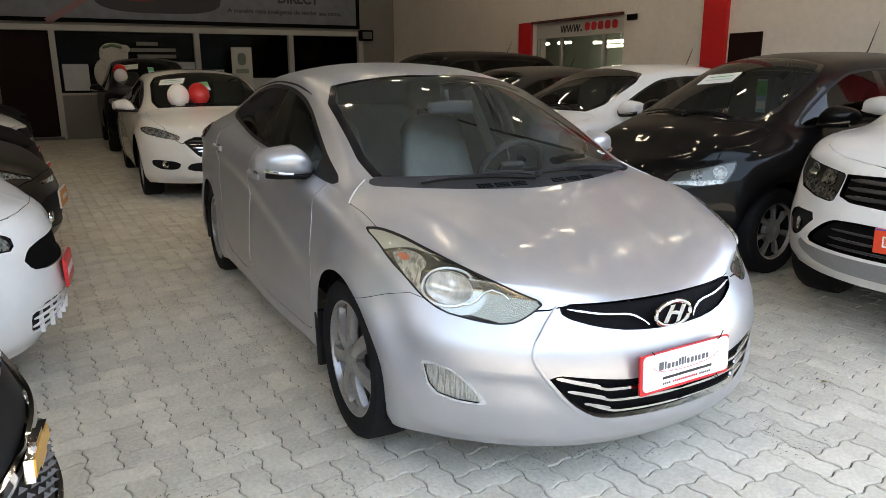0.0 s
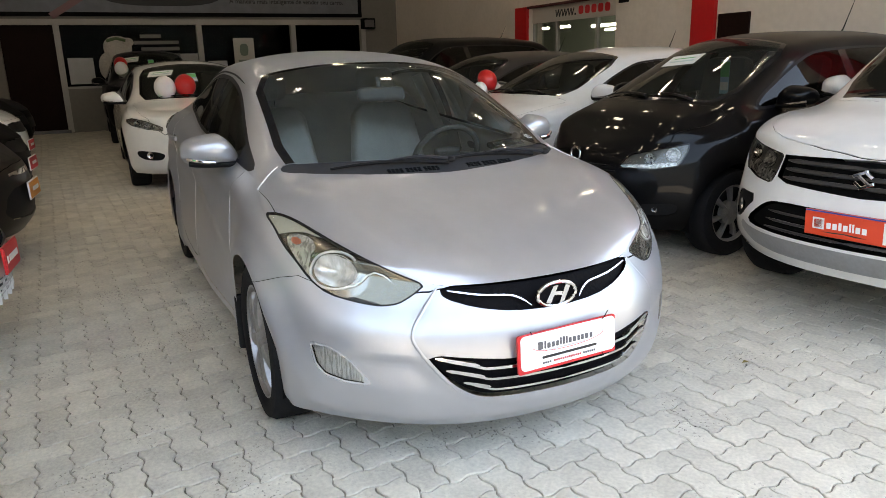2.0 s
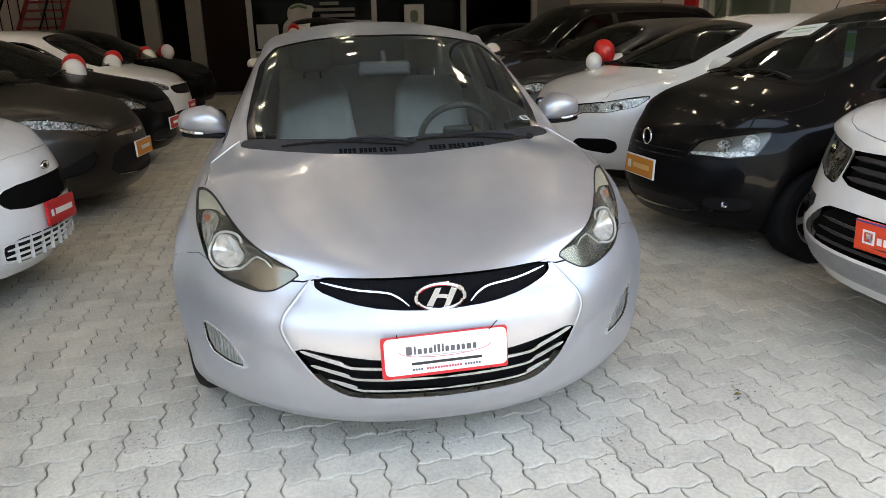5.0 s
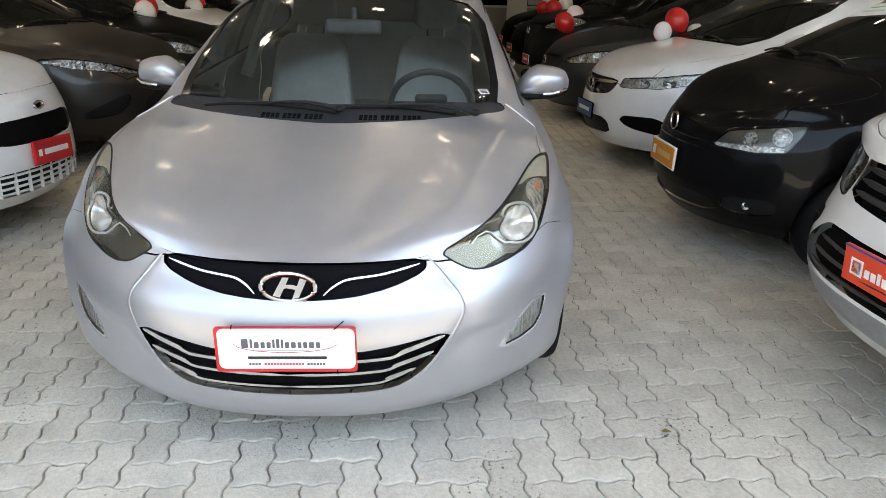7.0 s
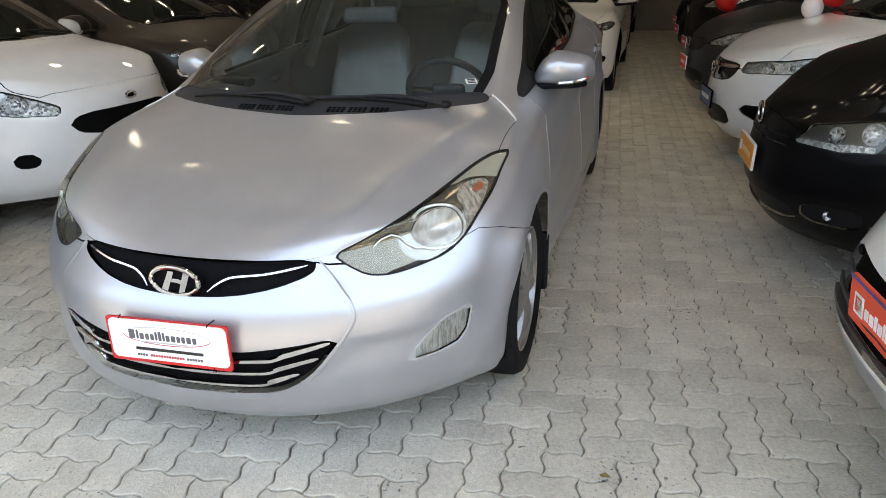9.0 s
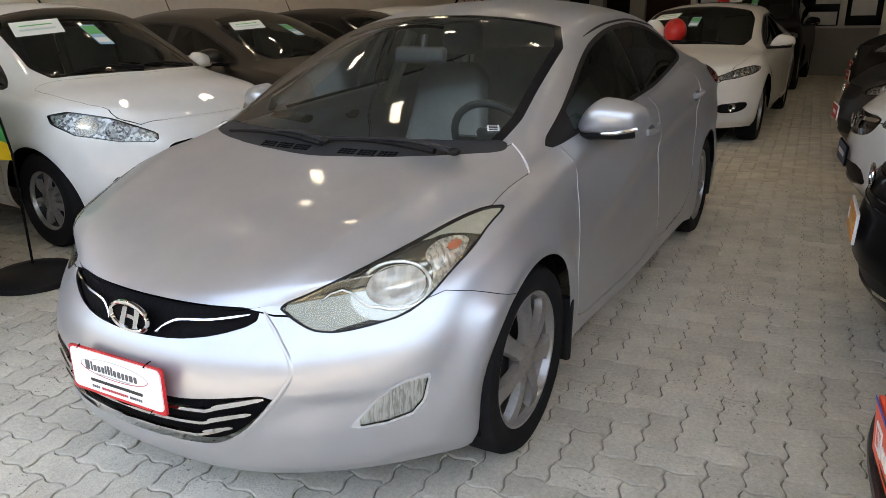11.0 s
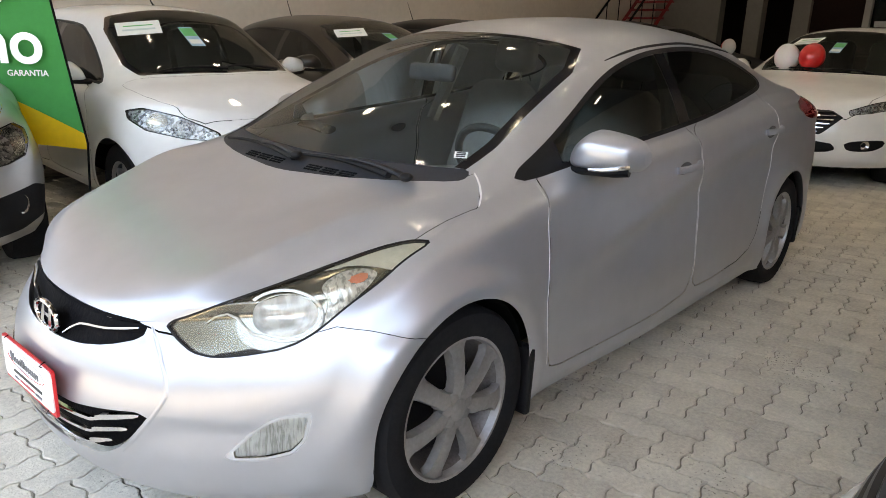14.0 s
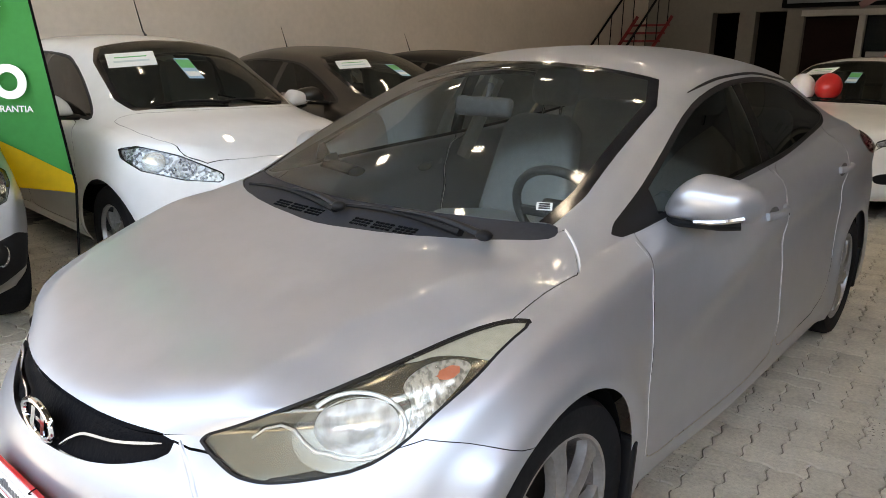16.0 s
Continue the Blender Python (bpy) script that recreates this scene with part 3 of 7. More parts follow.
def mirror_pod(parent, at, side, mat, s=1.0):
    """Door mirror: painted shell, black foot and mirror face."""
    x, y, z = at
    m = pose(x, y * side, z) @ Matrix.Diagonal((s, side * s, s, 1))
    zt = pchip((0, -0.030), (0.05, 0.004), (0.18, 0.052), (0.40, 0.084), (0.7, 0.074), (0.93, 0.052), (1, 0.022))
    zl = pchip((0, -0.040), (0.1, -0.048), (0.5, -0.050), (0.92, -0.044), (1, -0.022))
    dp = pchip((0, 0.03), (0.15, 0.075), (0.45, 0.10), (0.85, 0.085), (1, 0.03))
    bm, rows = bmesh.new(), []
    for k in range(25):
        f = 0.5 - 0.5 * math.cos(math.pi * k / 24)
        a, b, d = float(zt(f)), float(zl(f)), float(dp(f))
        row = []
        for q in range(20):
            w = 2 * math.pi * q / 20
            x = math.copysign(abs(math.cos(w)) ** 0.8, math.cos(w)) * (d if math.cos(w) > 0 else 0.022) - 0.06 * f * f
            row.append(bm.verts.new((x, -0.115 + 0.245 * f, (a + b) / 2 + (a - b) / 2 * math.copysign(abs(math.sin(w)) ** 0.8, math.sin(w)))))
        rows.append(row)
    for r0, r1 in zip(rows, rows[1:]):
        for q in range(20):
            bm.faces.new((r0[q], r0[(q + 1) % 20], r1[(q + 1) % 20], r1[q]))
    bm.faces.new(rows[0][::-1])
    bm.faces.new(rows[-1])
    bmesh.ops.recalc_face_normals(bm, faces=bm.faces[:])
    bm.transform(m)
    if side < 0:
        bmesh.ops.reverse_faces(bm, faces=bm.faces[:])
    pod = part("door_mirror", bm, mat, parent, "", None, False)
    ft = tube([(0.01, -0.26, -0.070), (0.01, -0.17, -0.060), (0.012, -0.04, -0.050), (0.006, 0.05, -0.046), (-0.01, 0.09, -0.040)], 0.046, 12, flatten=0.42)
    ft.transform(m)
    part("mirror_foot", ft, BLACKTRIM, pod, "", None, False)
    st = tube([(0.096, 0.0, -0.034), (0.086, 0.04, -0.032), (0.066, 0.075, -0.027), (0.030, 0.108, -0.020)], 0.0085, 8, taper=lambda f: 0.6 + 0.5 * f)
    st.transform(m)
    part("mirror_strip", st, CHROME, pod, "", None, False)
    gl = box(0.006, 0.19, 0.09, pose(-0.048, 0.008, 0.012), 0.02)
    gl.transform(m)
    part("mirror_face", gl, CHROME, pod, "", None, False)
    return pod


def profile(L, W, H, fo, wb, lip, cowl, wst, roof_end, tail_z, belt0, belt1, hatch=False, cowl_u=0.2, nose=(0.42, 2.4), sill=0.2, hub=0.3, arch=0.345, hood_end=None):
    """Plan and profile curves of a car from its chief measures; u runs back from the front axle."""
    uf, ur = -fo, L - fo
    hw = W / 2
    kf, pf = nose
    uc = uf + kf
    ue = ur - 0.3
    cz = cowl
    c = dict(plan=(uf, kf, pf, ur, 0.3, 2.6), half_width=[(uc, hw * 0.90), (uc + 0.14, hw * 0.965), (uc + 0.4, hw * 0.995), (wb * 0.5, hw), (wb, hw * 0.995), (ue - 0.25, hw * 0.97), (ue, hw * 0.9)],
             sill=sill, hub=hub, arch=arch, wheelbase=wb, lip=lip, lip_inset=0.09, tail_lip=tail_z)
    c["belt"] = [(uc, lip + 0.07), (uc + 0.4, (lip + 0.07 + belt0) / 2 + 0.035), (cowl_u + 0.1, belt0), (wb * 0.55, (belt0 + belt1) / 2), (wb * 0.95, belt1), (ue, min(belt1, tail_z) if not hatch else belt1)]
    c["belt_inset"] = [(uc, 0.07), (0.0, 0.085), (cowl_u + 0.1, 0.1), (wb * 0.6, 0.095), (wb, 0.11), (ue, 0.12)]
    c["rings"] = [(0.0, 0.10, 0.06, 0.1, sill, sill + 0.08), (0.13, 0.03, 0.015, 0.03, sill + 0.09, sill + 0.16), (0.42, 0.0, 0.0, 0.0, sill + 0.22, 0.52),
                  (0.72, 0.025, 0.006, 0.01, lip - 0.14, 0.68), (0.91, 0.055, 0.035, 0.03, lip - 0.045, tail_z - 0.12)]
    u0 = cowl_u - 0.16
    c["centre"] = [(uf + 0.08, lip), (uf + 0.3, lip + (cz - lip) * 0.42), ((uf + u0) / 2 + 0.1, lip + (cz - lip) * 0.72), (u0, cz), ((u0 + wst) / 2, (cz + H - 0.05) / 2 + 0.035), (wst - 0.08, H - 0.055), (wst + 0.35, H - 0.01),
                   ((wst + roof_end) / 2 + 0.1, H), (roof_end, H - 0.05)]
    c["rail"] = [(uf + 0.08, lip - 0.005), (uf + 0.3, lip + (cz - lip) * 0.36), ((uf + u0) / 2 + 0.1, lip + (cz - lip) * 0.62), (cowl_u, cz - 0.03), ((cowl_u + wst) / 2, (cz + H - 0.15) / 2), (wst + 0.02, H - 0.125), (wst + 0.4, H - 0.085),
                 ((wst + roof_end) / 2 + 0.1, H - 0.07), (roof_end, H - 0.125)]
    c["rail_width"] = [(uf + 0.08, hw * 0.45), (uf + 0.5, hw * 0.64), (cowl_u, hw * 0.75), (wst, hw * 0.655), ((wst + roof_end) / 2, hw * 0.65), (roof_end, hw * 0.62)]
    if hatch:
        c["centre"] += [(ur - 0.16, belt1 + 0.06), (ur - 0.07, tail_z)]
        c["rail"] += [(ur - 0.2, belt1 + 0.06), (ur - 0.1, tail_z)]
        c["rail_width"] += [(ur - 0.1, hw * 0.7)]
        c["tail_lip"] = tail_z
    else:
        d = ue - 0.25
        c["centre"] += [(d, tail_z + 0.05), (ur - 0.06, tail_z)]
        c["rail"] += [(d + 0.02, tail_z + 0.02), (ur - 0.06, tail_z - 0.02)]
        c["rail_width"] += [(d, hw * 0.6), (ur - 0.06, hw * 0.65)]
        c["rear_screen"] = [(roof_end + 0.05, -0.5, 0), (roof_end + 0.05, 0, 0), (roof_end + 0.1, hw * 0.55, 0), (d - 0.06, hw * 0.54, 0), (d, 0, 0), (d, -0.5, 0)]
    c["tail"] = [(ur - 0.55, hw, tail_z - 0.06), (ur - 0.1, hw * 0.8, tail_z - 0.05), (ur - 0.1, hw * 0.8, tail_z - 0.2), (ur - 0.4, hw * 0.97, tail_z - 0.2)]
    c["hood"] = [(uf + 0.06, -0.5, 0), (uf + 0.06, 0, 0), (uf + 0.09, hw * 0.35, 0), (uf + 0.2, hw * 0.62, 0), (uf + 0.5, hw * 0.8, 0), (cowl_u - 0.02, hw * 0.83, 0), (cowl_u, hw * 0.77, 0), (u0 + 0.02, hw * 0.45, 0), (u0 - 0.02, 0, 0), (u0 - 0.02, -0.5, 0)]
    c["ws"] = [(u0 + 0.01, -0.6, 0), (u0 + 0.01, 0, 0), (u0 + 0.05, hw * 0.4, 0), (cowl_u + 0.02, hw * 0.735, 0), (wst - 0.01, hw * 0.635, 0), (wst - 0.06, hw * 0.35, 0), (wst - 0.075, 0, 0), (wst - 0.075, -0.6, 0)]
    b = pchip(*c["belt"])
    r = pchip(*c["rail"])
    e = roof_end + (0.1 if hatch else 0.28)
    mid = (wst + roof_end) / 2
    top = lambda u: (u, 0, float(r(u)) - 0.055)
    low = lambda u: (u, 0, float(b(u)) + 0.012)
    c["dlo"] = [low(cowl_u + 0.12), top(wst + 0.02), top(wst + 0.35), top(mid + 0.2), top(roof_end - 0.05), (e, 0, float(b(e)) + 0.13), (e - 0.08, 0, float(b(e)) + 0.03), low(mid), low(wst - 0.2)]
    zl = lambda u, k: (u, 0, float(b(u)) - k)
    m = wb * 0.5 + 0.14
    c["door_f"] = [(arch + 0.06, 0, float(b(arch + 0.06)) - 0.03), (arch + 0.04, 0, sill + 0.11), (arch + 0.12, 0, sill + 0.085), (m - 0.06, 0, sill + 0.085), (m - 0.01, 0, sill + 0.13), zl(m, -0.035), zl(0.9, -0.035)]
    c["door_r"] = [zl(m + 0.006, -0.035), (m - 0.004, 0, sill + 0.13), (m + 0.05, 0, sill + 0.085), (wb - arch - 0.1, 0, sill + 0.1), (wb - arch - 0.02, 0, sill + 0.2), (wb - 0.22, 0, 0.7), zl(wb - 0.12, -0.035)]
    c["b_pillar"] = (m - 0.05, m + 0.04)
    c["dims"], c["ws_rounds"] = (L, W, H, fo, wb), 1
    return c


def cabin(parent, x0, x1, hw, zf, zb, left_hand=True):
    """Seats, dashboard and steering wheel seen through the glass."""
    part("dashboard", merge(box(0.5, hw * 1.86, 0.26, pose(-(x0 + 0.2), 0, zb - 0.2), 0.09, 4), box(0.2, 0.3, 0.4, pose(-(x0 + 0.42), 0, zb - 0.36), 0.05, 3)), DASH, parent, "", None, False)
    for y in (hw * 0.45, -hw * 0.45):
        xs = -(x0 + 1.32)
        st = part("seat", merge(box(0.52, 0.5, 0.2, pose(xs, y, zf + 0.28, 0, -8, 0), 0.08, 4)), SEATGREY, parent, "", None, False)
        bk = box(0.17, 0.52, 0.58, None, 0.08, 5)
        for v in bk.verts:
            if abs(v.co.y) > 0.12:
                v.co.x += 0.05 * (abs(v.co.y) - 0.12) / 0.13
            v.co.y *= 1 - 0.42 * (max(0, v.co.z) / 0.29) ** 2
        bk.transform(pose(xs - 0.34, y, zf + 0.53, 0, -17, 0))
        part("seat_back", bk, SEATGREY, st, "", None, False)
        part("headrest", box(0.11, 0.25, 0.18, pose(xs - 0.46, y, zf + 0.945, 0, -12, 0), 0.052, 5), SEATGREY, st, "", None, False)
        for q in (-0.05, 0.05):
            part("headrest_post", tube([(xs - 0.42, y + q, zf + 0.78), (xs - 0.45, y + q, zf + 0.90)], 0.006, 8), CHROME, st, "", None, False)
    part("rear_seat", merge(box(0.5, hw * 1.5, 0.2, pose(-(x0 + 2.0), 0, zf + 0.28), 0.07, 3), box(0.16, hw * 1.5, 0.6, pose(-(x0 + 2.32), 0, zf + 0.58, 0, -20, 0), 0.07, 3)), SEATGREY, parent, "", None, False)
    for s in (1, -1):
        part("pillar_trim", tube([(-(x0 + 1.50), s * hw * 0.9, zb - 0.05), (-(x0 + 1.55), s * hw * 0.82, zb + 0.15), (-(x0 + 1.58), s * hw * 0.72, zb + 0.34)], 0.035, 8), LINER, parent, "pale pillar trim", None, False)
    ys = hw * 0.45 if left_hand else -hw * 0.45
    ctr = Vector((-(x0 + 0.74), ys, zb - 0.075))
    tilt = pose(*ctr, 0, -62, 0)
    ring = tube([tilt @ Vector((0.185 * math.cos(a), 0.185 * math.sin(a), 0)) for a in (2 * math.pi * k / 36 for k in range(36))], 0.016, 10, True)
    sw = part("steering_wheel", ring, DASH, parent, "", None, False)
    hubm = merge(box(0.12, 0.15, 0.04, tilt, 0.018, 3), box(0.34, 0.04, 0.015, tilt @ pose(0, 0, 0, 0, 0, 90), 0.006), box(0.18, 0.04, 0.015, tilt @ pose(-0.09, 0, 0), 0.006))
    part("steering_hub", hubm, DASH, sw, "", None, False)


def sheet_in(ob, sh, u, y, w, h, mat, name="price_sheet", label="printed sheet behind a windscreen", turn=0, bars=None):
    """A paper fixed inside the windscreen at that place."""
    p, n = sh.on((u, abs(y), 3), (0, 0, 1))
    n = Vector((-n.x, n.y if y > 0 else -n.y, n.z))
    m = ob.matrix_basis @ (Matrix.Translation((-p.x, y, p.z)) @ n.to_track_quat("Z", "X").to_matrix().to_4x4() @ pose(0, 0, 0.003, 0, 0, turn))
    s = tagged(part(name, box(h, w, 0.001, None), mat, None, "", m), label, "paper", "sheets in windscreens")
    for bx, by, bw, bh, mt in bars or ():
        part("print_bar", box(bh, bw, 0.0008, pose(bx, by, 0.0012)), mt, s)
    return s


def plate_sign(parent, m, w, h, face, edge, bars, rim=0.008):
    """A dealer's plate cover on a bumper: coloured border, face, rows of bars for its writing."""
    p = part("number_plate_cover", box(0.012, w, h, m, 0.003), edge, parent, "")
    part("plate_face", box(0.004, w - 2 * rim, h - 2 * rim, m @ pose(0.0075, 0, 0), 0.0), face, p)
    for y, z, bw, bh, mt in bars:
        part("writing_bar", box(0.002, bw, bh, m @ pose(0.0108, y, z), 0.0), mt, p)
    return p


def letters(y0, z, high, mt, sizes, gap=0.004):
    """Rows for plate_sign: a bar for each letter, by (width, height as a share of the tall ones)."""
    out = []
    for w, h in sizes:
        out.append((y0 + w / 2, z - high * (1 - h) / 2, w * 0.8, high * h, mt))
        y0 += w + gap
    return out


INK = material("black_print", (0.02, 0.02, 0.02), 0.5)
WHITEINK = material("white_print", (0.8, 0.8, 0.8), 0.4)
REDINK = material("red_print", (0.6, 0.02, 0.025), 0.4)
ORANGERED = material("orange_red_plate", (0.75, 0.07, 0.03), 0.35)
ORANGE = material("orange_plate", (0.72, 0.27, 0.03), 0.4)
PAPER = material("paper", (0.75, 0.78, 0.76), 0.7, scale=12, vary=0.05)
PAPERG = material("green_paper", (0.1, 0.45, 0.16), 0.6)
PAPERB = material("blue_paper", (0.3, 0.5, 0.65), 0.6)


def car(name, label, c, mat, at, heading, fine=1.0, wheels=None, side_glass=None, ws_glass=None, lamp=None, grille=None, extras=None, wide=0.2, seats=False, gaps=True, group="parked cars"):
    """A car with its parts; at: where its front axle's middle stands on the floor."""
    sh = Shell(c, fine)
    L, W, H, fo, wb = c["dims"]
    ob = thing(name, label, "car", pose(at[0], at[1], 0, 0, 0, heading), group)
    body = lambda t: t == "body"
    if "cowl" in c:
        sh.region("cowl", c["cowl"], (0, 0, 1), 1)
    if "rear_screen" in c:
        sh.region("rear_screen", c["rear_screen"], (0, 0, 1), 1)
    if "tail" in c:
        sh.region("tail_lamp", c["tail"], (0.6, 0.8, 0), 1, facing=0.0)
    sh.region("windscreen", c["ws"], (0, 0, 1), c.get("ws_rounds", 2), band=(0.035, "screen_border"))
    sh.region("dlo", c["dlo"], (0, 1, 0), 2, facing=0.2, band=(0.018, "window_seal"))
    p1, p2 = c["b_pillar"] if "b_pillar" in c else (wb * 0.52, wb * 0.52 + 0.07)
    tiltf = 0.12
    for k, (a, b, tg) in enumerate(((c.get("sail", -9), p1, "front_window"), (p2, 9, "rear_window"))):
        fa = lambda V, N, a=a, b=b: np.minimum(V[:, 0] + tiltf * (V[:, 2] - 1) - a, b - V[:, 0] - tiltf * (V[:, 2] - 1))
        sh.cut(fa, lambda t: t == "dlo")
        sh.mark(fa, tg, lambda t: t == "dlo")
    if "sail" in c:
        sh.mark(lambda V, N: c["sail"] + 0.004 - V[:, 0] - tiltf * (V[:, 2] - 1), "sail_panel", lambda t: t == "dlo")
    for lm in lamp or ():
        tg = lm["tag"]
        sh.region(tg, lm["outline"], lm["way"], lm.get("rounds", 2), facing=0.0, keep=body, band=lm.get("band"))
        for ctag, ring, over, _, _ in lm.get("cells", ()):
            sh.region(ctag, ring, lm["way"], 1, facing=-0.5, keep=lambda t: t in over)
        cells = [q[0] for q in lm.get("cells", ())]
        for k, b in enumerate(lm.get("bowls", ())):
            sh.region(tg + "_bowl" + str(k), dish_rim(sh, b[0], lm["way"], b[1], b[2], 32, b[5] if len(b) > 5 else 0)[0], lm["way"], 0, facing=-0.5, keep=lambda t: t == tg or t in cells)
    for g in grille or ():
        sh.region(g["tag"], g["outline"], g.get("way", (-1, 0, 0.12)), g.get("rounds", 1), keep=body, facing=0.0)
    if gaps:
        if "hood" in c:
            sh.region("bonnet", c["hood"], (0, 0, 1), c.get("hood_rounds", 1), gap=0.0012, keep=body)
        if "bumper" in c:
            sh.region("front_bumper", c["bumper"], (-0.45, 1, 0.0), 0, gap=0.0009, keep=body, facing=-0.95)
        if "door_f" in c:
            sh.region("front_door", c["door_f"], (0, 1, 0), 1, gap=0.0018, keep=body, facing=0.1)
            sh.region("rear_door", c["door_r"], (0, 1, 0), 1, gap=0.0018, keep=body, facing=0.1)
    sh.arch_cut()
    sh.put("body_shell", "body", mat, ob)
    for tg, nm in (("bonnet", "bonnet"), ("front_bumper", "front_bumper")):
        sh.put(nm, tg, mat, ob)
    for sd in ("left", "right"):
        sh.put("front_door", "front_door", mat, ob, sd)
        sh.put("rear_door", "rear_door", mat, ob, sd)
        sh.put("front_window", "front_window", side_glass or TINT, ob, sd, -0.002)
        sh.put("rear_window", "rear_window", side_glass or TINT, ob, sd, -0.002)
        sh.put("window_pillar", "dlo", GLOSSBLACK, ob, sd, -0.001)
        sh.put("window_seal", "window_seal", BLACKTRIM, ob, sd)
        sh.put("sail_panel", "sail_panel", BLACKTRIM, ob, sd)
    sh.put("panel_gap", "gap", GAP, ob, "both", -0.006)
    sh.put("windscreen", "windscreen", ws_glass or TINTWS, ob, "both", -0.002)
    sh.put("cowl_panel", "cowl", COWLGREY, ob, "both", -0.004)
    sh.put("rear_screen", "rear_screen", side_glass or TINT, ob, "both", -0.002)
    for sd in ("left", "right"):
        sh.put("tail_lamp", "tail_lamp", REDLAMP, ob, sd, 0.004)
    sh.put("windscreen_border", "screen_border", GLOSSBLACK, ob, "both", -0.001)
    # floor pan and wheel wells
    hw = W / 2
    bm = span_box(-(L - fo) + 0.3, fo - 0.40, -hw * 0.62, hw * 0.62, c["sill"] + 0.02, c["sill"] + 0.12)
    for u in (0, wb):
        for sd in (1, -1):
            w = lathe([(c["arch"] + 0.004, -0.16), (c["arch"] + 0.006, c.get("well", 0.085))], 40)
            w2 = lathe([(0.02, -0.16), (c["arch"] + 0.012, -0.16)], 40)
            for b in (w, w2):
                b.transform(pose(-u, sd * (hw - 0.19), c["hub"]) @ Matrix.Diagonal((1 / c.get("arch_long", 1.0), sd, 1, 1)))
                bmesh.ops.delete(b, geom=[v for v in b.verts if v.co.z < c["sill"] - 0.01], context="VERTS")
            bm = merge(bm, w, w2)
    part("underbody", bm, GAP, ob)
    wl = wheels or dict(radius=c["hub"] + 0.005, width=0.2, rim=0.2, spokes=5)
    tw = wl.get("width", 0.2)
    for u in (0, wb):
        for sd in (1, -1):
            wheel(ob, (-u, sd * (hw - tw / 2 - c.get("wheel_in", 0.032)), wl["radius"] - 0.002), sd, **wl)
    for lm in lamp or ():
        for sd in ("left", "right"):
            s = 1 if sd == "left" else -1
            cells = lm.get("cells", ())
            bowls = [lm["tag"] + "_bowl" + str(k) for k in range(len(lm.get("bowls", ())))]
            lens = sh.put(lm.get("name", "headlight"), (lm["tag"], *bowls, *[q[0] for q in cells]), lm.get("lens", LENS), ob, sd, 0.0)
            hous = sh.put("lamp_housing", lm["tag"], lm.get("inner", LAMPMIX), lens, sd, -lm.get("deep", 0.014))
            for ctag, _, _, cmat, cdeep in cells:
                sh.put("lamp_insert", ctag, cmat, lens, sd, -cdeep)
            if lm.get("band"):
                sh.put("lamp_border", lm["band"][1], lm.get("border", GLOSSBLACK), lens, sd, -0.0005)
            for b in lm.get("bowls", ()):
                part("reflector_bowl", dish_on(sh, b[0], lm["way"], b[1], b[2], b[3], s, 32, -0.008, b[5] if len(b) > 5 else 0), b[4], lens, "", None, False)
    for g in grille or ():
        for sd in g.get("sides", ("both",)):
            sh.put(g.get("name", "grille"), g["tag"], g.get("mat", BLACKTRIM), ob, sd, -g.get("depth", 0.02))
    if seats:
        cabin(ob, 0.02, 2.6, hw - 0.1, 0.28, float(pchip(*c["belt"])(0.3)) + 0.03)
    else:
        for k in (0, 1):
            for y in (-hw * 0.42, hw * 0.42):
                part("seat", box(0.16, 0.44, 0.9, pose(-(1.15 + 0.85 * k), y, H * 0.58, 0, -12, 0), 0.07), DASH, ob, "", None, False)
        part("dashboard", box(0.5, hw * 1.5, 0.2, pose(-0.5, 0, float(pchip(*c["belt"])(0.3)) - 0.18), 0.05), DASH, ob, "", None, False)
    yb = float(pchip(*c["half_width"])(0.5))
    zb = float(pchip(*c["belt"])(c.get("mirror_u", 0.55)))
    for sd in (1, -1):
        mirror_pod(ob, (-c.get("mirror_u", 0.55), yb + c.get("mirror_out", 0.04), zb + c.get("mirror_up", 0.07)), sd, c.get("mirror_mat", mat), c.get("mirror_size", 1.0))
    if extras:
        extras(ob, sh, mat)
    return ob, sh


# ---- the silver saloon in the middle of the hall ----
CREASE = [(0.236, 0.114), (0.249, 0.226), (0.274, 0.306), (0.313, 0.368), (0.378, 0.423), (0.446, 0.468), (0.492, 0.486), (0.523, 0.477), (0.57, 0.44), (0.635, 0.383)]


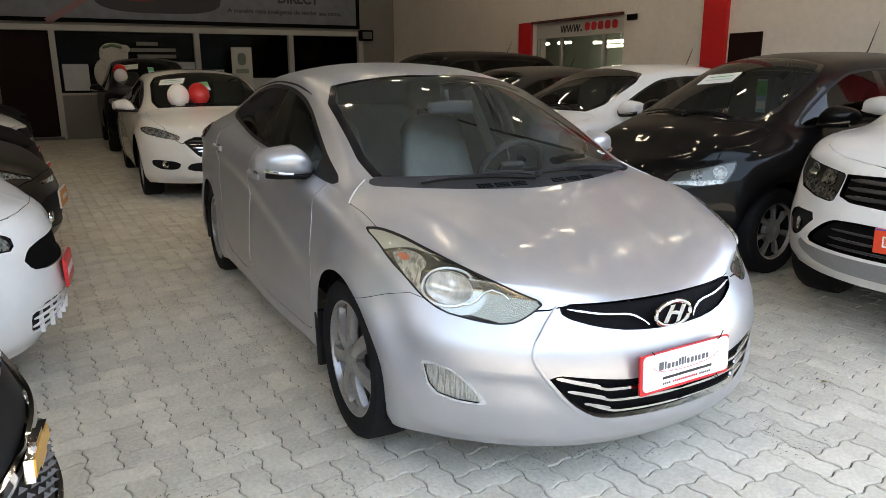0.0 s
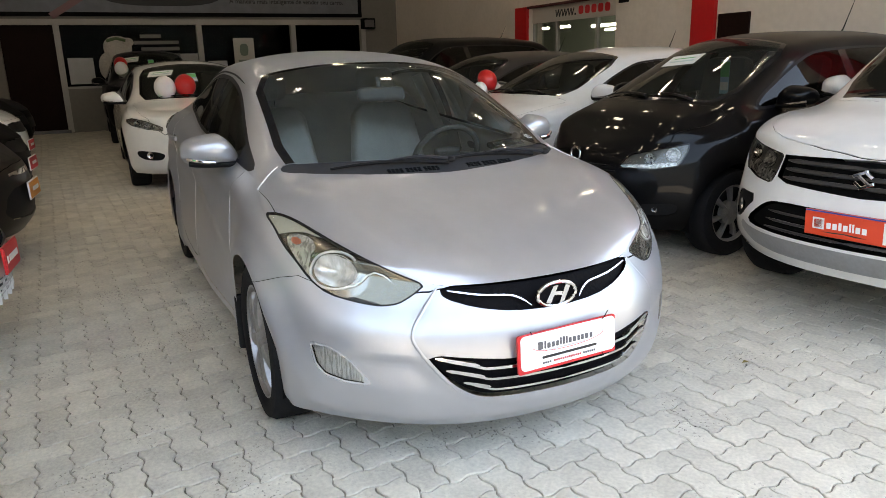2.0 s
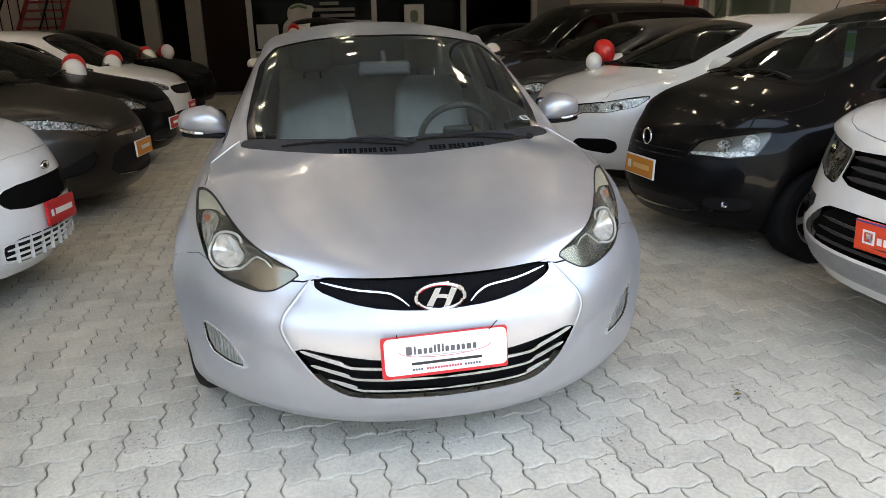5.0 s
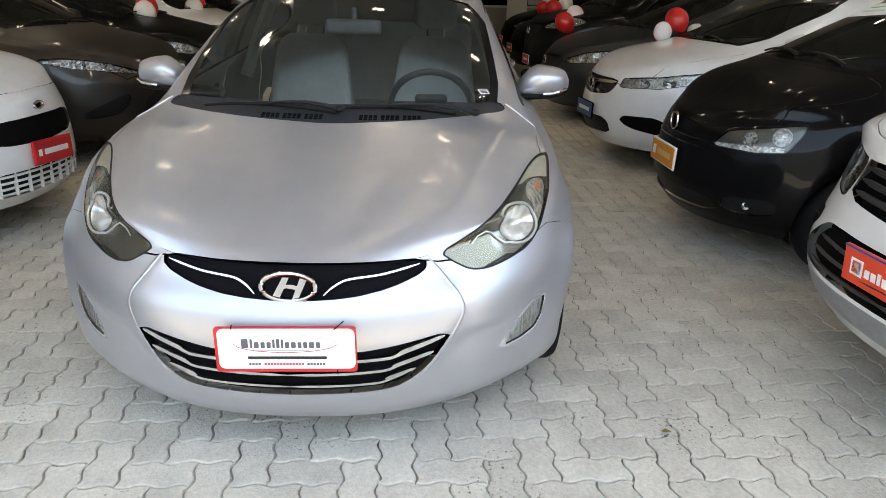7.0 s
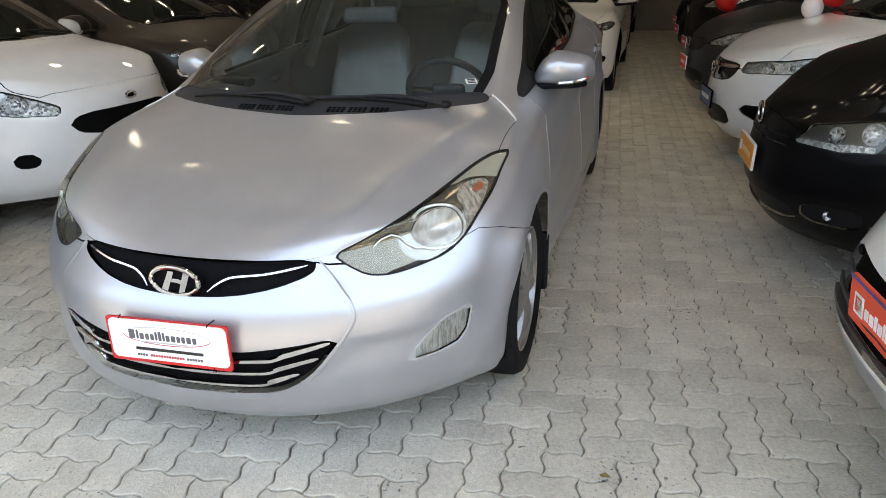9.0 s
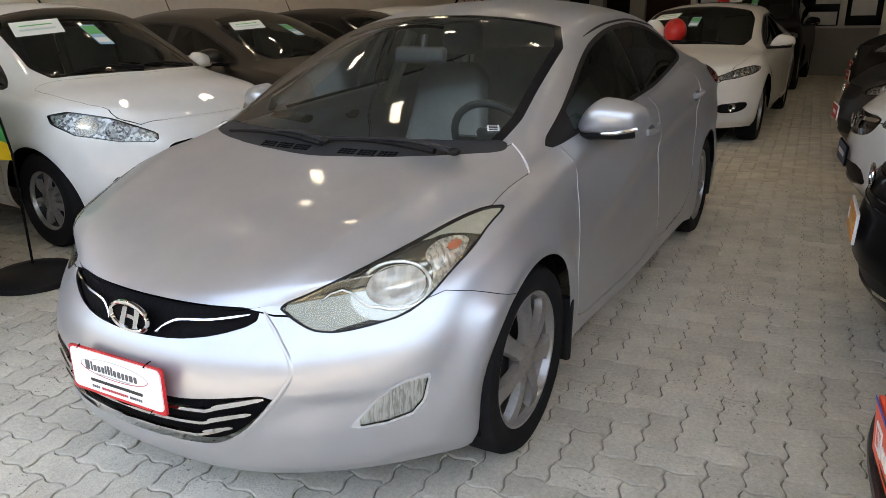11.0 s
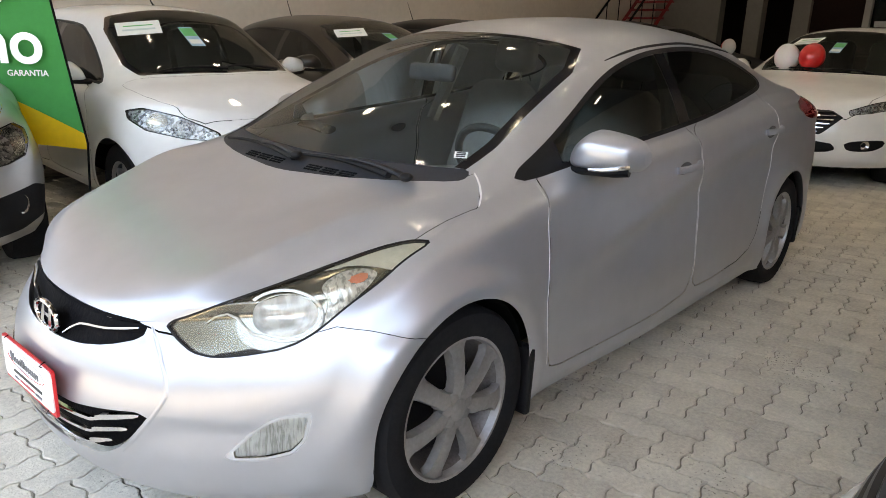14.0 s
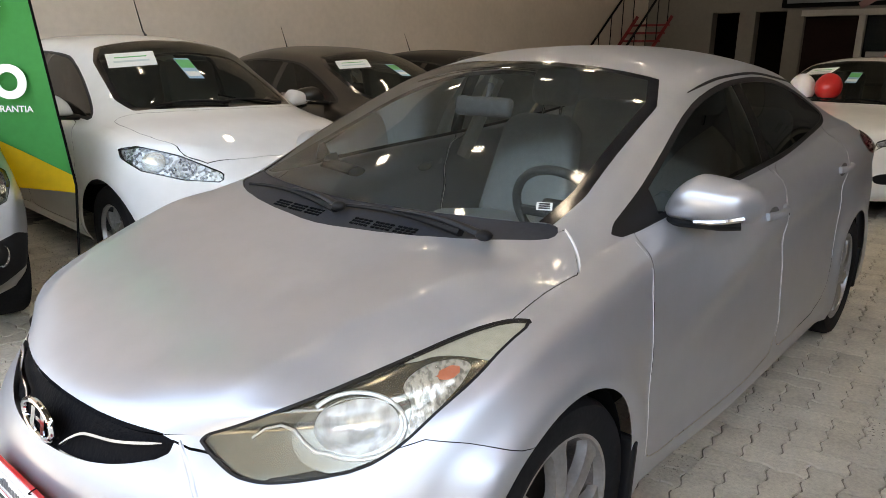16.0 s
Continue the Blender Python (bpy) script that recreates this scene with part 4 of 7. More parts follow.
def hero_nose(G, front):
    """The raised middle of the bumper inside the curved fold, and the hollow between the fog lamps and the lower grille."""
    y, z = G[..., 1], G[..., 2]
    edge = pchip((0.215, 0.02), *CREASE)(z)
    G[..., 0] -= 0.005 * smooth((edge - y) / 0.030 + 0.5) * smooth((z - 0.2) / 0.06) * smooth((0.66 - z) / 0.04)
    # the upright fold behind the fog lamp
    e = np.clip(1 - np.abs(G[..., 0] - pchip((0.2, -0.46), (0.3, -0.44), (0.4, -0.39), (0.5, -0.33), (0.62, -0.26))(z)) / 0.08, 0, 1)
    G[..., 1] += 0.016 * e * smooth((0.64 - z) / 0.06) * smooth((z - 0.19) / 0.06)
    # doors set in from the wheel arches at their shoulder, out again at the sill
    u, top = G[..., 0], G[-1, :, 2][None]
    inset = pchip((-0.3, 0.0), (0.1, 0.010), (0.42, 0.028), (2.3, 0.030), (2.6, 0.022), (3.0, 0.016), (3.3, 0.0))(u)
    low = smooth((u - 0.5) / 0.7) * (1 - smooth((z - 0.30) / 0.38))
    G[..., 1] -= inset * (1 - low) * smooth((top - z) / 0.14) * (1 - front)
    doors = smooth((u - 0.4) / 0.2) * (1 - smooth((u - 2.15) / 0.2))
    G[..., 1] += doors * (0.009 * np.exp(-((z - 0.235) / 0.035) ** 2) - 0.006 * np.exp(-((z - 0.33) / 0.04) ** 2))
    d = 0.428 - z
    G[..., 0] += 0.013 * smooth(d / 0.02) * (1 - smooth((d - 0.03) / 0.1)) * smooth((y - edge) / 0.06) * (1 - smooth((y - 0.66) / 0.1)) * front ** 0.5


HERO = dict(
    dims=(4.5, 1.77, 1.42, 0.83, 2.70), wheelbase=2.70, hub=0.305, arch=0.348, sill=0.175, flare=0.022, hood_rounds=0, soften=1.4, arch_long=1.085, wheel_in=0.028, crease_from=0.3,
    ridge=(0.030, 0.28, 0.125, [(-0.72, 0.36), (-0.648, 0.401), (-0.592, 0.434), (-0.473, 0.481), (-0.252, 0.549), (-0.147, 0.587), (0.1, 0.66)], 0.1),
    tail=[(2.80, 0.87, 1.0), (3.2, 0.80, 1.03), (3.3, 0.75, 0.90), (2.88, 0.87, 0.915)],
    plan=(-0.83, 0.38, 2.45, 3.64, 0.3, 2.6),
    half_width=[(-0.45, 0.772), (-0.33, 0.828), (-0.15, 0.868), (0.3, 0.880), (1.5, 0.882), (2.5, 0.885), (2.9, 0.875), (3.2, 0.84), (3.34, 0.79)],
    belt=[(-0.45, 0.69), (-0.25, 0.765), (-0.07, 0.825), (0.29, 0.893), (0.9, 0.935), (1.6, 0.975), (2.2, 1.02), (2.6, 1.055), (3.0, 1.05), (3.34, 1.0)],
    belt_inset=[(-0.45, 0.085), (-0.07, 0.09), (0.29, 0.13), (1.0, 0.12), (1.6, 0.118), (2.5, 0.16), (3.0, 0.16), (3.34, 0.14)],
    lip=0.630, lip_inset=0.10, tail_lip=0.98, lip_pow=1.0,
    well=0.137,
    rings=[(0.0, 0.07, 0.035, 0.1, 0.160, 0.24), (0.12, 0.02, 0.008, 0.04, 0.225, 0.33), (0.42, 0.0, 0.0, 0.0, 0.37, 0.5), (0.68, 0.022, 0.002, 0.01, 0.50, 0.68), (0.9, 0.075, 0.035, 0.03, 0.585, 0.86)],
    nose=hero_nose,
    crease=(0.013, [(-0.2, 0.52), (0.4, 0.58), (0.9, 0.68), (1.41, 0.785), (2.0, 0.86), (2.9, 0.93)], 0.055),
    centre=[(-0.74, 0.630), (-0.6, 0.706), (-0.4, 0.785), (-0.15, 0.85), (0.02, 0.905), (0.5, 1.155), (0.93, 1.345), (1.3, 1.405), (1.7, 1.42), (2.1, 1.395), (2.5, 1.32), (3.0, 1.165), (3.25, 1.085), (3.5, 1.06), (3.58, 1.02)],
    rail=[(-0.74, 0.627), (-0.5, 0.735), (-0.3, 0.80), (0.0, 0.882), (0.2, 0.918), (0.6, 1.10), (1.04, 1.275), (1.4, 1.335), (1.7, 1.345), (2.2, 1.31), (2.6, 1.22), (3.0, 1.10), (3.3, 1.04), (3.58, 1.0)],
    rail_width=[(-0.74, 0.40), (-0.4, 0.55), (0.0, 0.64), (0.2, 0.665), (0.6, 0.635), (1.04, 0.585), (1.7, 0.57), (2.4, 0.55), (3.0, 0.56), (3.58, 0.6)],
    cowl=[(-0.012, -0.6, 0), (-0.012, 0, 0), (0.028, 0.3, 0), (0.09, 0.5, 0), (0.195, 0.655, 0), (0.275, 0.645, 0), (0.195, 0.5, 0), (0.14, 0.3, 0), (0.115, 0, 0), (0.115, -0.6, 0)],
    ws=[(0.0, -0.6, 0), (0.0, 0, 0), (0.04, 0.3, 0), (0.10, 0.5, 0), (0.205, 0.65, 0), (1.055, 0.582, 0), (0.975, 0.3, 0), (0.935, 0, 0), (0.935, -0.6, 0)],
    dlo=[(0.27, 0, 0.895), (0.62, 0, 1.035), (1.03, 0, 1.218), (1.35, 0, 1.288), (1.75, 0, 1.305), (2.1, 0, 1.280), (2.38, 0, 1.218), (2.56, 0, 1.140), (2.5, 0, 1.085), (2.2, 0, 1.045), (1.6, 0, 0.987), (0.9, 0, 0.945)],
    ws_rounds=1, b_pillar=(1.47, 1.56), sail=0.60, mirror_u=0.70, mirror_out=-0.031, mirror_up=0.045, mirror_size=1.0,
    hood=[(-0.735, -0.5, 0), (-0.735, 0.0, 0), (-0.715, 0.25, 0), (-0.658, 0.402, 0), (-0.635, 0.452, 0), (-0.595, 0.515, 0), (-0.50, 0.602, 0), (-0.36, 0.662, 0), (-0.19, 0.722, 0), (-0.10, 0.758, 0), (-0.045, 0.757, 0), (0.02, 0.757, 0), (0.155, 0.766, 0), (0.232, 0.702, 0), (0.262, 0.655, 0), (0.225, 0.645, 0), (0.115, 0.5, 0), (0.055, 0.3, 0), (0.025, 0.15, 0), (0.01, 0, 0), (0.01, -0.5, 0)],
    bumper=[(-1.2, 0.2, 0.05), (-1.2, 0.2, 0.66), (-0.5, 0.7, 0.62), (-0.374, 0.766, 0.657), (-0.314, 0.819, 0.643), (-0.235, 0.863, 0.617), (-0.12, 0.90, 0.585), (-0.12, 0.90, 0.05)],
    door_f=[(0.43, 0, 0.915), (0.41, 0, 0.6), (0.435, 0, 0.285), (0.55, 0, 0.262), (1.42, 0, 0.275), (1.5, 0, 0.33), (1.53, 0, 0.7), (1.545, 0, 1.02), (1.3, 0, 1.0), (0.6, 0, 0.965)],
    door_r=[(1.555, 0, 1.02), (1.54, 0, 0.7), (1.51, 0, 0.33), (1.56, 0, 0.278), (2.16, 0, 0.3), (2.26, 0, 0.42), (2.34, 0, 0.62), (2.42, 0, 0.85), (2.46, 0, 1.10), (2.2, 0, 1.09)],
)
HERO_LAMP = dict(tag="headlamp", way=(-0.62, 0.62, 0.45), lens=LENSY, inner=LAMPPALE, deep=0.010, rounds=1, band=(0.0055, "lamp_edge"), border=BLACKTRIM,
                 outline=[(-0.055, 0.79, 0.82), (-0.105, 0.75, 0.828), (-0.19, 0.705, 0.812), (-0.36, 0.645, 0.772), (-0.50, 0.585, 0.735), (-0.60, 0.49, 0.683), (-0.648, 0.415, 0.65), (-0.643, 0.455, 0.619),
                          (-0.63, 0.508, 0.59), (-0.60, 0.56, 0.583), (-0.55, 0.62, 0.592), (-0.475, 0.695, 0.612), (-0.41, 0.735, 0.65), (-0.335, 0.757, 0.70), (-0.25, 0.78, 0.745), (-0.16, 0.785, 0.79)],
                 cells=[("lamp_cream", [(-0.03, 0.80, 0.84), (-0.105, 0.74, 0.84), (-0.20, 0.69, 0.82), (-0.34, 0.64, 0.79), (-0.33, 0.665, 0.772), (-0.27, 0.70, 0.787), (-0.22, 0.755, 0.78), (-0.20, 0.78, 0.77), (-0.14, 0.80, 0.79)], ("headlamp",), LAMPCREAM, 0.008),
                        ("lamp_ring", [(-0.369, 0.725, 0.713), (-0.376, 0.712, 0.732), (-0.416, 0.673, 0.742), (-0.478, 0.621, 0.735), (-0.535, 0.586, 0.70), (-0.55, 0.574, 0.664), (-0.55, 0.598, 0.626), (-0.525, 0.639, 0.604), (-0.485, 0.681, 0.608), (-0.446, 0.713, 0.622), (-0.41, 0.73, 0.656)], ("headlamp",), LAMPGREY, 0.010),
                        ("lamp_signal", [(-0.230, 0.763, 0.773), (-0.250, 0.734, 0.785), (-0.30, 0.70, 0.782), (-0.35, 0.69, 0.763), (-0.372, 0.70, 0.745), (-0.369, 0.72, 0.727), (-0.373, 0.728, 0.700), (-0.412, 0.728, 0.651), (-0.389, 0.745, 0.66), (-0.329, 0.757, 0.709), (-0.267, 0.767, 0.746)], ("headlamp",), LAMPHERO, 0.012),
                        ("lamp_amber", [(-0.250, 0.752, 0.768), (-0.27, 0.735, 0.777), (-0.30, 0.72, 0.765), (-0.30, 0.735, 0.745), (-0.27, 0.75, 0.75)], ("lamp_signal",), AMBER, 0.010),
                        ("lamp_skirt", [(-0.33, 0.78, 0.70), (-0.40, 0.75, 0.64), (-0.475, 0.71, 0.595), (-0.55, 0.63, 0.575), (-0.60, 0.57, 0.570), (-0.605, 0.545, 0.590), (-0.545, 0.605, 0.602), (-0.475, 0.675, 0.623), (-0.40, 0.716, 0.666)], ("headlamp",), LAMPEDGE, 0.006)],
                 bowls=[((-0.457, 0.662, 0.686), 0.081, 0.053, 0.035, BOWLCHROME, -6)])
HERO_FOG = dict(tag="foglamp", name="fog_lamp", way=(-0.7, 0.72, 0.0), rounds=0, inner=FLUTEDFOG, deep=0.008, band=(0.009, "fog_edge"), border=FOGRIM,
                outline=[(-0.460, 0.768, 0.458), (-0.515, 0.723, 0.452), (-0.545, 0.695, 0.438), (-0.574, 0.665, 0.406), (-0.625, 0.605, 0.331), (-0.60, 0.632, 0.321), (-0.555, 0.68, 0.324), (-0.505, 0.732, 0.340), (-0.478, 0.756, 0.376)])
HERO_GRILLE = [
    dict(tag="upper_grille", name="upper_grille", mat=MESHBLACK, depth=0.014, outline=[(0, -0.5, 0.636), (0, 0.2, 0.636), (0, 0.375, 0.640), (0, 0.376, 0.605), (0, 0.28, 0.572), (0, 0.165, 0.553), (0, 0.0, 0.545), (0, -0.5, 0.545)], way=(-1, 0, 0)),
    dict(tag="lower_grille", name="lower_grille", mat=MESHBLACK, depth=0.022, outline=[(0, -0.5, 0.405), (0, 0.19, 0.410), (0, 0.28, 0.42), (0, 0.46, 0.443), (0, 0.415, 0.371), (0, 0.354, 0.318), (0, 0.307, 0.291), (0, 0.25, 0.281), (0, 0, 0.275), (0, -0.5, 0.275)], way=(-1, 0, 0)),
]


def prism(ring, thick, m=None):
    """A plate of that outline in (y, z), facing along x."""
    bm = bmesh.new()
    back, face = ([bm.verts.new((x, y, z)) for y, z in ring] for x in (-thick / 2, thick / 2))
    bm.faces.new(face)
    bm.faces.new(back[::-1])
    for k in range(len(ring)):
        j = (k + 1) % len(ring)
        bm.faces.new((back[k], back[j], face[j], face[k]))
    bmesh.ops.recalc_face_normals(bm, faces=bm.faces[:])
    if m is not None:
        bm.transform(m)
    return bm


def rounded(w, h, r, n=5):
    """Outline of a rectangle with round corners."""
    out = []
    for cy, cz, a0 in ((w / 2 - r, h / 2 - r, 0), (r - w / 2, h / 2 - r, 90), (r - w / 2, r - h / 2, 180), (w / 2 - r, r - h / 2, 270)):
        out += [(cy + r * math.cos(radians(a0 + 90 * k / n)), cz + r * math.sin(radians(a0 + 90 * k / n))) for k in range(n + 1)]
    return out


def front_kit(ob, sh, emblem=None, plate=None, strips=(), antenna=None, wipers=True, fogs=()):
    """What the nose of a car carries: emblem, plate cover, bright strips, fog lamps, washer arms, aerial."""
    W = sh.c["dims"][1]
    if emblem and emblem[1] < 0:
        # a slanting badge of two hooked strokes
        z, rx, rz = emblem
        p, n = sh.on((-9, 0, z), (-1, 0, 0))
        m = pose(-p.x + 0.014, 0, z)
        e = part("emblem", merge(*[box(0.014, w, 0.016, m @ pose(0, y, q, a, 0, 0), 0.003) for y, q, w, a in ((0, 0, 0.085, -38), (-0.016, 0.028, 0.075, 24), (0.016, -0.028, 0.075, 24), (0.022, 0.027, 0.05, -38), (-0.022, -0.027, 0.05, -38))]), CHROME, ob, "chrome slanted badge")
    elif emblem:
        z, rx, rz = emblem
        p, n = sh.on((-9, 0, z), (-1, 0, 0))
        m = pose(-p.x + 0.022, 0, z, 0, 90, 0)
        e = part("emblem", tube([m @ Vector((-rz * math.sin(a), rx * math.cos(a), 0)) for a in (2 * math.pi * k / 28 for k in range(28))], 0.0072, 8, True), CHROME, ob, "chrome badge ring", None, False)
        if rx < 0.07:
            part("emblem_disc", blob(0.004, rx * 0.9, rz * 0.9, pose(-p.x + 0.014, 0, z)), GAP, e, "dark badge disc", None, False)
        else:
            x = -p.x + 0.020
            part("emblem_disc", blob(0.005, rx * 0.93, rz * 0.90, pose(x - 0.006, 0, z)), MESHBLACK, e, "dark badge ground", None, False)
            for k, stroke in enumerate(([(-0.043, -0.0265), (-0.024, -0.0315), (0.004, 0.0310), (-0.014, 0.0310)], [(0.010, -0.0345), (0.029, -0.0300), (0.052, 0.0240), (0.034, 0.0300)],
                           [(-0.024, -0.010), (-0.006, -0.003), (0.010, -0.005), (0.024, -0.010), (0.030, 0.002), (0.012, 0.008), (-0.004, 0.008), (-0.019, 0.001)])):
                part("emblem_stroke", prism([(y * rx / 0.075, q * rz / 0.043) for y, q in stroke], 0.012, pose(x - 0.002 * (k == 2), 0, z)), CHROME, e)
    if plate:
        z, w, h, face, edge, bars, lean, roll = plate
        p, n = sh.on((-9, 0, z), (-1, 0, 0))
        plate_sign(ob, pose(-p.x + 0.016, 0, z, roll, -lean, 0), w, h, face, edge, bars)
    for pts, wd, mt, nm in strips:
        for s in (1, -1):
            part(nm, offset_strip(sh, pts, (-1, 0, 0), wd, 0.005, s) if mt is not SILVER else offset_strip(sh, pts, (-1, 0, 0), wd, 0.0022, s, 60, True), mt, ob, "", None, False)
    for p, way, r in fogs:
        for s in (1, -1):
            f = part("fog_lamp", disc_on(sh, p, way, r, r, 0.02, s, lift=0.002), REFLECT, ob, "", None, False)
    if antenna:
        u, y, ln = antenna
        p, n = sh.on((u, y, 2), (0, 0, 1))
        part("aerial", tube([(-u, y, p.z - 0.01), (-u - ln * 0.15, y, p.z + 0.03), (-u - ln * 0.6, y, p.z + ln)], 0.006, 6, taper=lambda f: 1.6 - 1.2 * f), BLACKTRIM, ob, "", None, False)
    if wipers:
        ws = sh.c["ws"]
        u0 = ws[1][0] + 0.05
        for y0, y1 in ((0.46, 0.0), (0.02, -0.48)):
            pts = []
            for k in range(9):
                f = k / 8
                y = (y0 + (y1 - y0) * f) * W / 1.77
                u = u0 + 0.035 * math.sin(f * 2.6) + 0.13 * (y / (W / 2)) ** 2
                p, n = sh.on((u, abs(y), 2), (0, 0, 1))
                pts.append((-p.x, y, p.z + 0.012))
            part("wiper", tube(pts, 0.009, 6, flatten=0.8, taper=lambda f: 1.5 - 0.8 * f), BLACKTRIM, ob, "", None, False)


GREYINK = material("grey_print", (0.10, 0.10, 0.11), 0.5)
PALEINK = material("pale_grey_print", (0.45, 0.45, 0.45), 0.5)
DULLRED = material("dull_red_print", (0.5, 0.06, 0.07), 0.5)


def hero_plate(ob, sh):
    """The dealer's plate cover: red backing, white rounded face, a ringed row of bars for its name and two rows below, tied on with cable ties."""
    z = 0.432
    p, n = sh.on((-9, 0, z), (-1, 0, 0))
    m = pose(-p.x + 0.018, 0, z, 1.5, -2, 0)
    plate = part("number_plate_cover", prism(rounded(0.385, 0.132, 0.008), 0.008, m), REDINK, ob, "white plate cover with a red border")
    part("plate_face", prism(rounded(0.372, 0.118, 0.017), 0.004, m @ pose(0.0055, 0.003, 0.004)), WHITEINK, plate)
    # name: fourteen letter-sized bars, tall ones where the letters are tall
    y = -0.121
    for k, (w, h) in enumerate(((0.023, 0.027), (0.008, 0.027), (0.016, 0.018), (0.014, 0.018), (0.014, 0.018), (0.008, 0.026), (0.011, 0.027), (0.008, 0.026), (0.014, 0.018), (0.016, 0.018), (0.013, 0.018), (0.013, 0.018), (0.017, 0.018), (0.014, 0.018))):
        part("writing_bar", prism([(a - 0.0, b) for a, b in rounded(w * 0.78, h, 0.003, 2)], 0.0012, m @ pose(0.0082, y + w / 2, 0.007 + h / 2)), GREYINK, plate)
        y += w + 0.0022
    ring = [(0.139 * math.cos(a), 0.026 * math.sin(a)) for a in (2 * math.pi * k / 56 for k in range(56))]
    part("name_ring", tube([m @ pose(0.0078, 0, 0.020) @ Vector((0, y, z)) for y, z in ring[:29]], 0.0009, 5), PALEINK, plate, "thin grey oval line")
    part("name_ring", tube([m @ pose(0.0078, 0, 0.020) @ Vector((0, y, z)) for y, z in ring[28:] + ring[:1]], 0.0011, 5), DULLRED, plate, "thin red oval line")
    part("writing_bar", prism(rounded(0.150, 0.0028, 0.001, 1), 0.0012, m @ pose(0.0082, -0.01, 0.000)), PALEINK, plate)
    part("slogan_strip", prism(rounded(0.215, 0.0085, 0.002, 2), 0.0012, m @ pose(0.0082, 0.004, -0.022)), INK, plate)
    for y, w, mt in ((-0.084, 0.038, GREYINK), (-0.005, 0.112, DULLRED), (0.082, 0.052, GREYINK)):
        for k in range(max(2, int(w / 0.0085))):
            part("writing_bar", prism(rounded(0.0062, 0.007, 0.0015, 2), 0.0012, m @ pose(0.0082, y - w / 2 + 0.0085 * (k + 0.5), -0.041)), mt, plate)
    for pts in ([(0.008, 0.135, 0.062), (0.014, 0.139, 0.068), (0.010, 0.152, 0.079), (0.006, 0.162, 0.086)], [(0.004, -0.142, 0.060), (0.012, -0.142, 0.066), (0.0, -0.142, 0.072)], [(0.004, 0.138, -0.060), (0.012, 0.138, -0.068), (0.0, 0.138, -0.074)]):
        part("cable_tie", tube([m @ Vector(q) for q in pts], 0.0016, 5), GAP, plate, "black cable tie")


def hero_wipers(ob, sh):
    """Two wiper arms with their pivots, and the washer jets."""
    for y0, y1 in ((0.53, 0.22), (0.03, -0.22)):
        pts = []
        for k in range(8):
            f = k / 7
            y = y0 + (y1 - y0) * f
            p, n = sh.on((0.055 + 0.10 * (y / 0.885) ** 2 + 0.028 * f, abs(y), 2), (0, 0, 1))
            pts.append((-p.x, y, p.z + 0.020 + 0.012 * math.sin(math.pi * f)))
        part("wiper_arm", tube(pts, 0.0125, 8, flatten=0.6, taper=lambda f: 1.25 - 0.5 * f), WIPERGREY, ob, "", None, False)
        part("wiper_pivot", blob(0.022, 0.022, 0.014, pose(*pts[0])), BLACKTRIM, ob, "", None, False)


